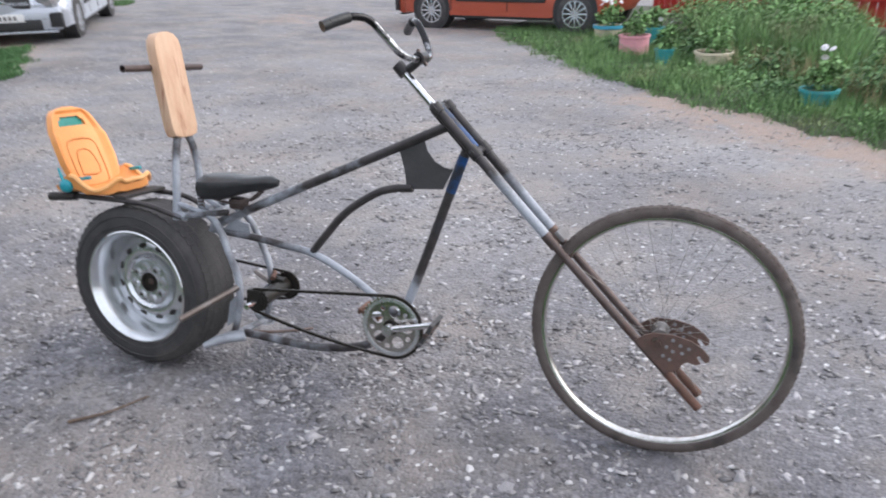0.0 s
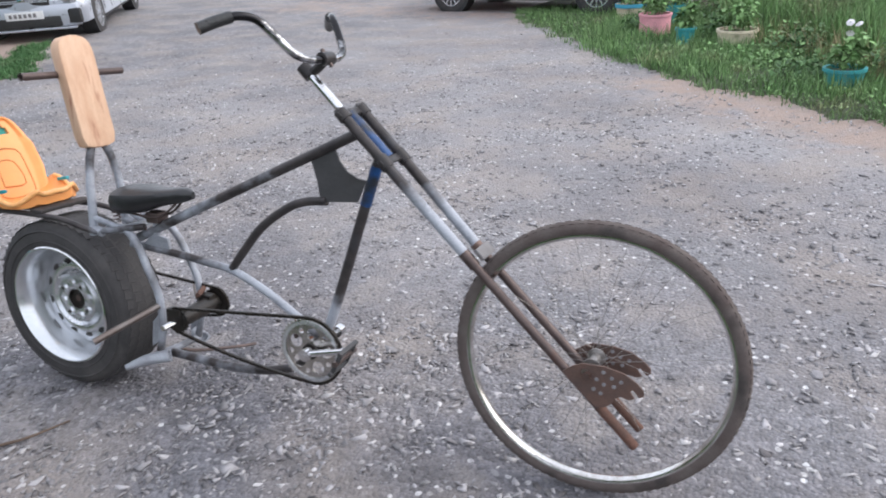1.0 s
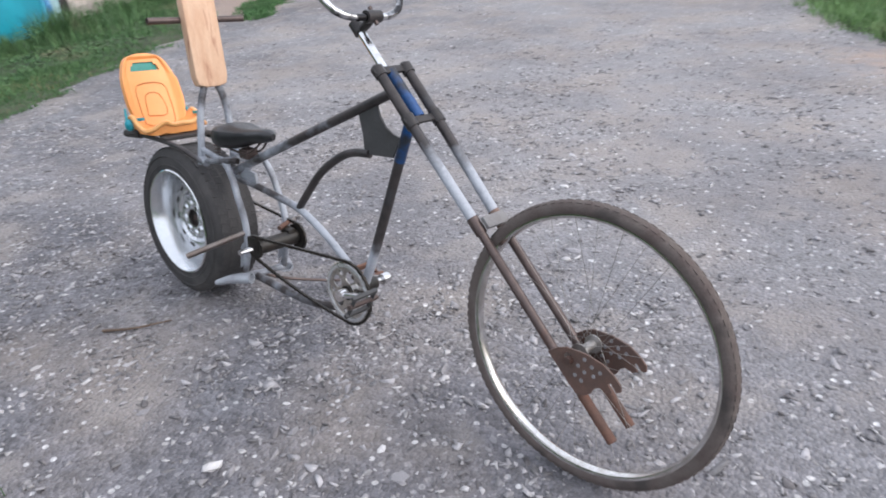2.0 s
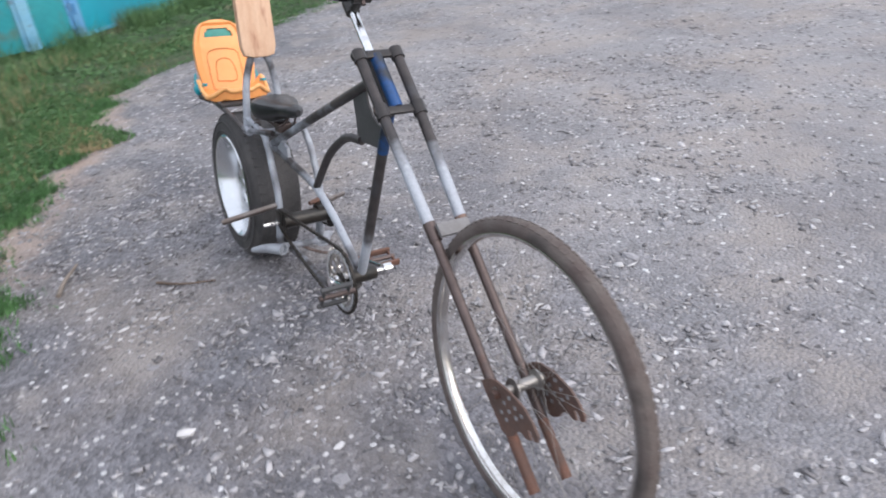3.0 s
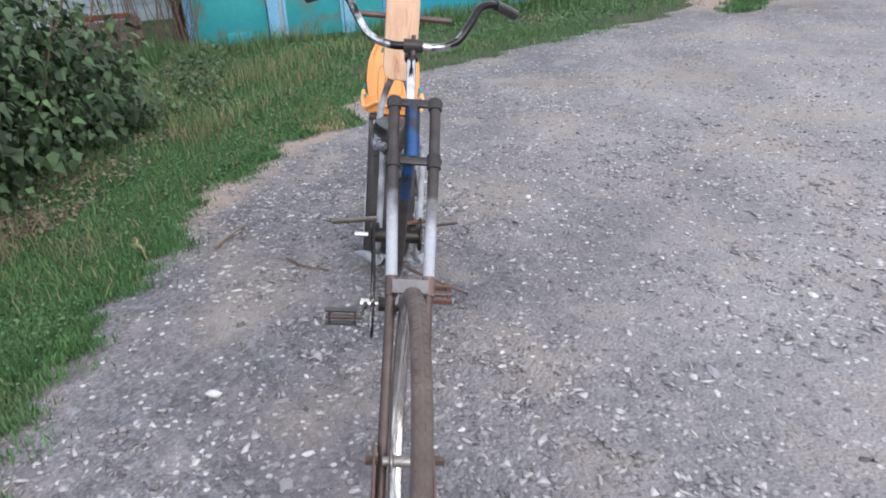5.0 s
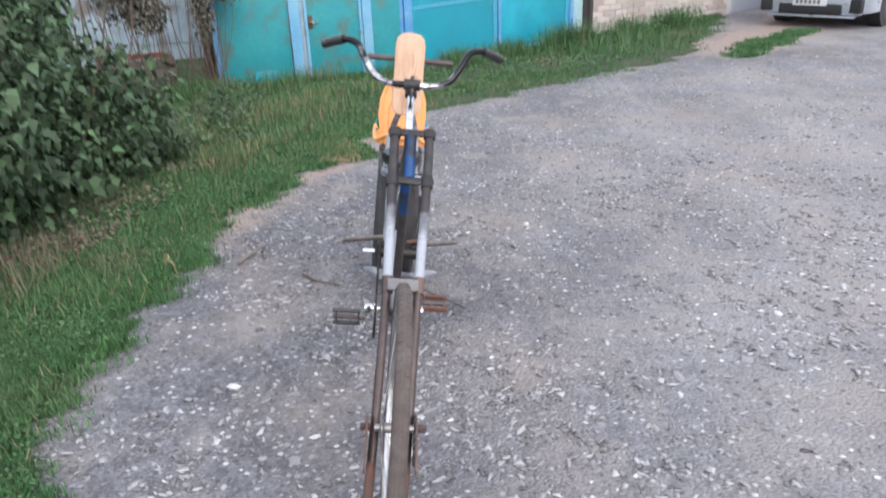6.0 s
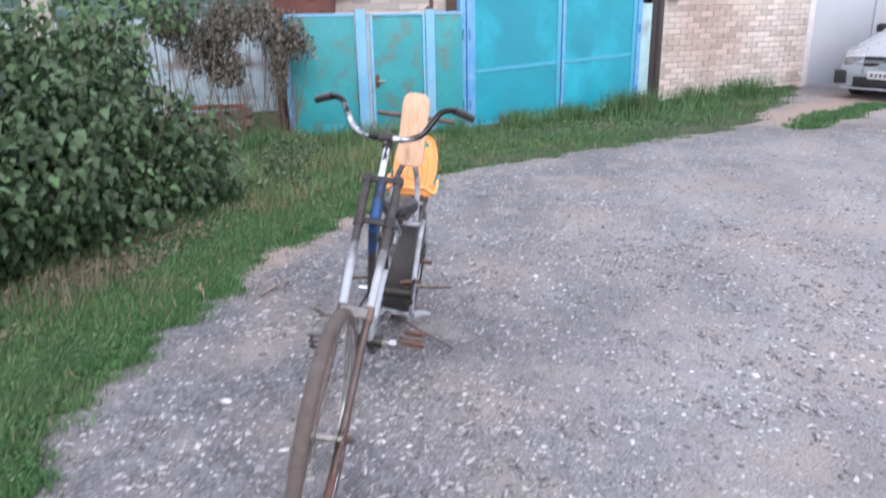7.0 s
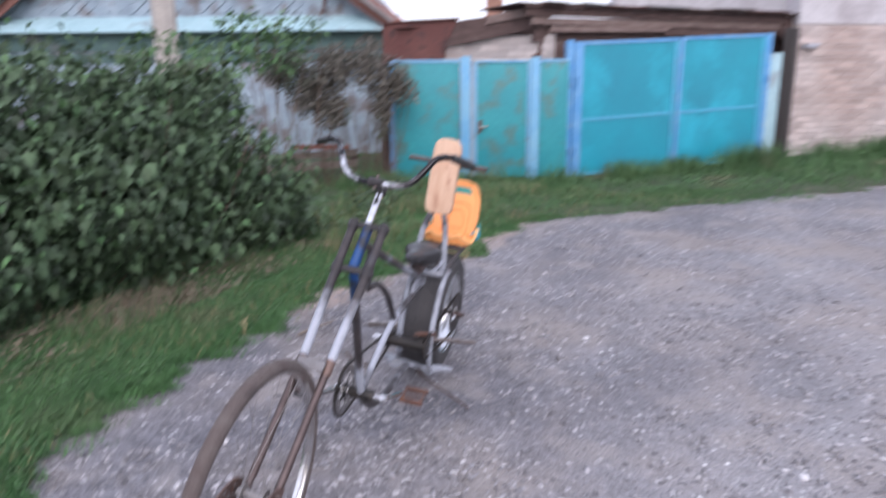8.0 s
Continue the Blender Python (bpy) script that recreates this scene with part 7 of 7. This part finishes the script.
for x, y, r, h, m, lab, n, pl, sd in ((-1.78, 9.19, 0.18, 0.29, M_POTPINK, "pink painted tub planter in the grass", 0, True, 31), (-1.30, 8.60, 0.10, 0.22, M_POTTEAL, "small teal painted pot in the grass", 2, True, 32),
                                      (-0.76, 8.53, 0.20, 0.22, M_POTCREAM, "wide cream painted basin planter among weeds", 0, True, 33), (0.31, 6.74, 0.145, 0.20, M_POTTEAL, "teal painted pot with white flowers", 3, True, 34),
                                      (-2.47, 10.6, 0.20, 0.24, M_POTCREAM, "cream planter with a pale blue rim", 7, True, 35), (-1.72, 10.0, 0.15, 0.30, M_POTTEAL, "teal painted pot behind the pink tub", 0, True, 37),
                                      (1.12, 6.15, 0.15, 0.26, M_POTCREAM, "cream and teal pot at the bed's edge", 3, True, 38)):
    pot(x, y, r, h, m, lab, 0.94 if m is M_POTPINK else 0.8, flowers=n, plant=pl, seed=sd)

WEEDS = [(-1.0, 9.4), (-0.2, 8.7), (0.55, 7.8), (0.75, 8.6), (0.75, 10.0), (0.6, 12.0), (-1.6, 12.2)]
bush("weed_clump", [(-1.0, 8.85, 0.18, 0.22, 0.2, 0.24), (-0.1, 7.9, 0.16, 0.25, 0.22, 0.22), (0.0, 7.0, 0.10, 0.3, 0.25, 0.16), (0.75, 7.0, 0.2, 0.3, 0.25, 0.26), (-2.0, 9.3, 0.12, 0.2, 0.2, 0.16)],
     2200, M_FIELDGRASS, 0.04, "bushy green weeds between the pots", 39, 14, M_WEED, 0.004, "weeds", 0.1, 0.1)
bush("weed_thicket", [(-0.6, 10.2, 0.25, 0.7, 0.5, 0.35), (0.2, 9.5, 0.35, 0.6, 0.6, 0.45), (1.2, 8.9, 0.14, 0.6, 0.6, 0.2), (-0.2, 11.0, 0.45, 0.8, 0.6, 0.5), (1.6, 9.9, 0.15, 0.7, 0.6, 0.2), (-1.3, 11.2, 0.3, 0.5, 0.4, 0.35)],
     15000, M_WEED, 0.042, "tall tangled green weeds in the flower bed", 41, 30, M_WEED, 0.005, "weeds", 0.1, 0.1)
bush("low_weeds", [(-0.25, 7.5, 0.08, 0.6, 0.5, 0.14), (0.75, 7.2, 0.12, 0.4, 0.4, 0.18), (-1.0, 7.9, 0.06, 0.6, 0.4, 0.10), (0.85, 6.2, 0.06, 0.4, 0.3, 0.12), (1.5, 6.6, 0.18, 0.4, 0.4, 0.3), (-0.3, 8.3, 0.12, 0.3, 0.3, 0.2)],
     3000, M_WEED, 0.034, "low leafy weeds at the bed's edge", 42, 12, M_WEED, 0.004, "weeds", 0.1, 0.1)
blades("bed_grass", 9000, [(-2.4, 8.2), (-1.3, 7.2), (-0.3, 6.5), (0.8, 6.0), (2.0, 5.4), (2.2, 8.5), (-0.5, 10.0), (-2.6, 10.4)], M_WEED, 0.16, 0.0075, "bright green weeds and grass round the pots", 48, None, 0, 0.5)
blades("bed_straw", 1800, [(-0.6, 8.4), (0.8, 6.4), (2.0, 6.0), (2.0, 8.5), (0.2, 10.0)], M_DRYGRASS, 0.32, 0.007, "dry stalks among the flower bed's weeds", 49, None, 0, 0.8)
blades("tall_grass", 9000, WEEDS, M_WEED, 0.50, 0.0095, "long arching grass in the flower bed", 43)
blades("tall_grass", 2000, VERGE, M_FIELDGRASS, 0.24, 0.010, "tall grass under the garage gate", 44, None, 0, 0.75, (-11.3, -8.4, 1.6, 4.6))
blades("tall_grass", 1100, [(-9.35, 2.6), (-10.2, 3.75), (-9.85, 3.95), (-9.0, 2.8)], M_FIELDGRASS, 0.36, 0.009, "tall weeds at the garage gate's foot", 46, None, 0, 1.2)
blades("tall_grass", 1000, [(-10.3, 3.75), (-11.7, 5.5), (-11.3, 5.65), (-9.95, 4.0)], M_FIELDGRASS, 0.34, 0.009, "tall weeds under the brick wall", 47, None, 0, 1.2)
blades("tall_grass", 2600, [(-6.55, -1.4), (-7.0, -0.6), (-7.75, 0.95), (-7.25, 1.05), (-6.3, -0.7), (-5.9, -1.6)], M_FIELDGRASS, 0.24, 0.007, "tall grass under the fence", 45, None, 0, 0.75)
blades("tall_grass", 2200, [(-7.85, 1.0), (-9.1, 2.45), (-8.75, 2.6), (-7.4, 1.1)], M_FIELDGRASS, 0.24, 0.007, "tall grass along the garage gate", 60, None, 0, 0.95)


def red_fence():
    t = thing("plank_fence", pose(0, 0, 0), "red painted plank fence behind the flower bed", "fence")
    A, B = (-2.6, 14.4), (5.0, 10.6)
    for k in range(64):
        part("plank", wall_box(A, B, k / 64 + 0.0006, (k + 1) / 64 - 0.0012, 0.06, 1.5 + 0.02 * (k % 3), 0.022, 0.0), M_REDFENCE, t)
    for z in (0.4, 1.2):
        part("rail", wall_box(A, B, 0, 1, z, z + 0.07, 0.04, -0.035), M_REDFENCE, t)


red_fence()


# ---- single stones of the yard ----
def pebbles(count=280):
    """Angular stones that can be told apart, round the bicycle."""
    rng = np.random.default_rng(77)
    shapes = []
    for k in range(10):
        bm = bmesh.new()
        bmesh.ops.create_icosphere(bm, subdivisions=1, radius=1.0)
        for v in bm.verts:
            f = 1 + 0.75 * noise.noise(v.co * 1.1 + Vector((k * 5.3, 1.7, 0.4)))
            v.co = Vector((v.co.x * f, v.co.y * f * 0.72, max(v.co.z, -0.6) * f * 0.45))
        shapes.append(mesh_of("stone", bm, M_PALEPEBBLE if k % 3 == 0 else M_PEBBLE, False))
    made = 0
    while made < count:
        x, y = rng.uniform(-2.7, 1.3), rng.uniform(0.5, 4.2)
        if inside(np.array([x]), np.array([y]), VERGE)[0]:
            continue
        s = 0.009 * math.exp(abs(rng.normal(0, 0.42)))
        o = new("stone", shapes[int(rng.integers(10))])
        o.parent = yard
        o.matrix_world = Matrix.Translation((x, y, float(relief(x, y)) + s * 0.10)) @ Matrix.Rotation(rng.uniform(0, 6.3), 4, "Z") @ Matrix.Rotation(rng.normal(0, 0.15), 4, "X") @ Matrix.Diagonal((s * rng.uniform(0.9, 1.5), s, s * rng.uniform(0.7, 1.1), 1))
        made += 1


pebbles()
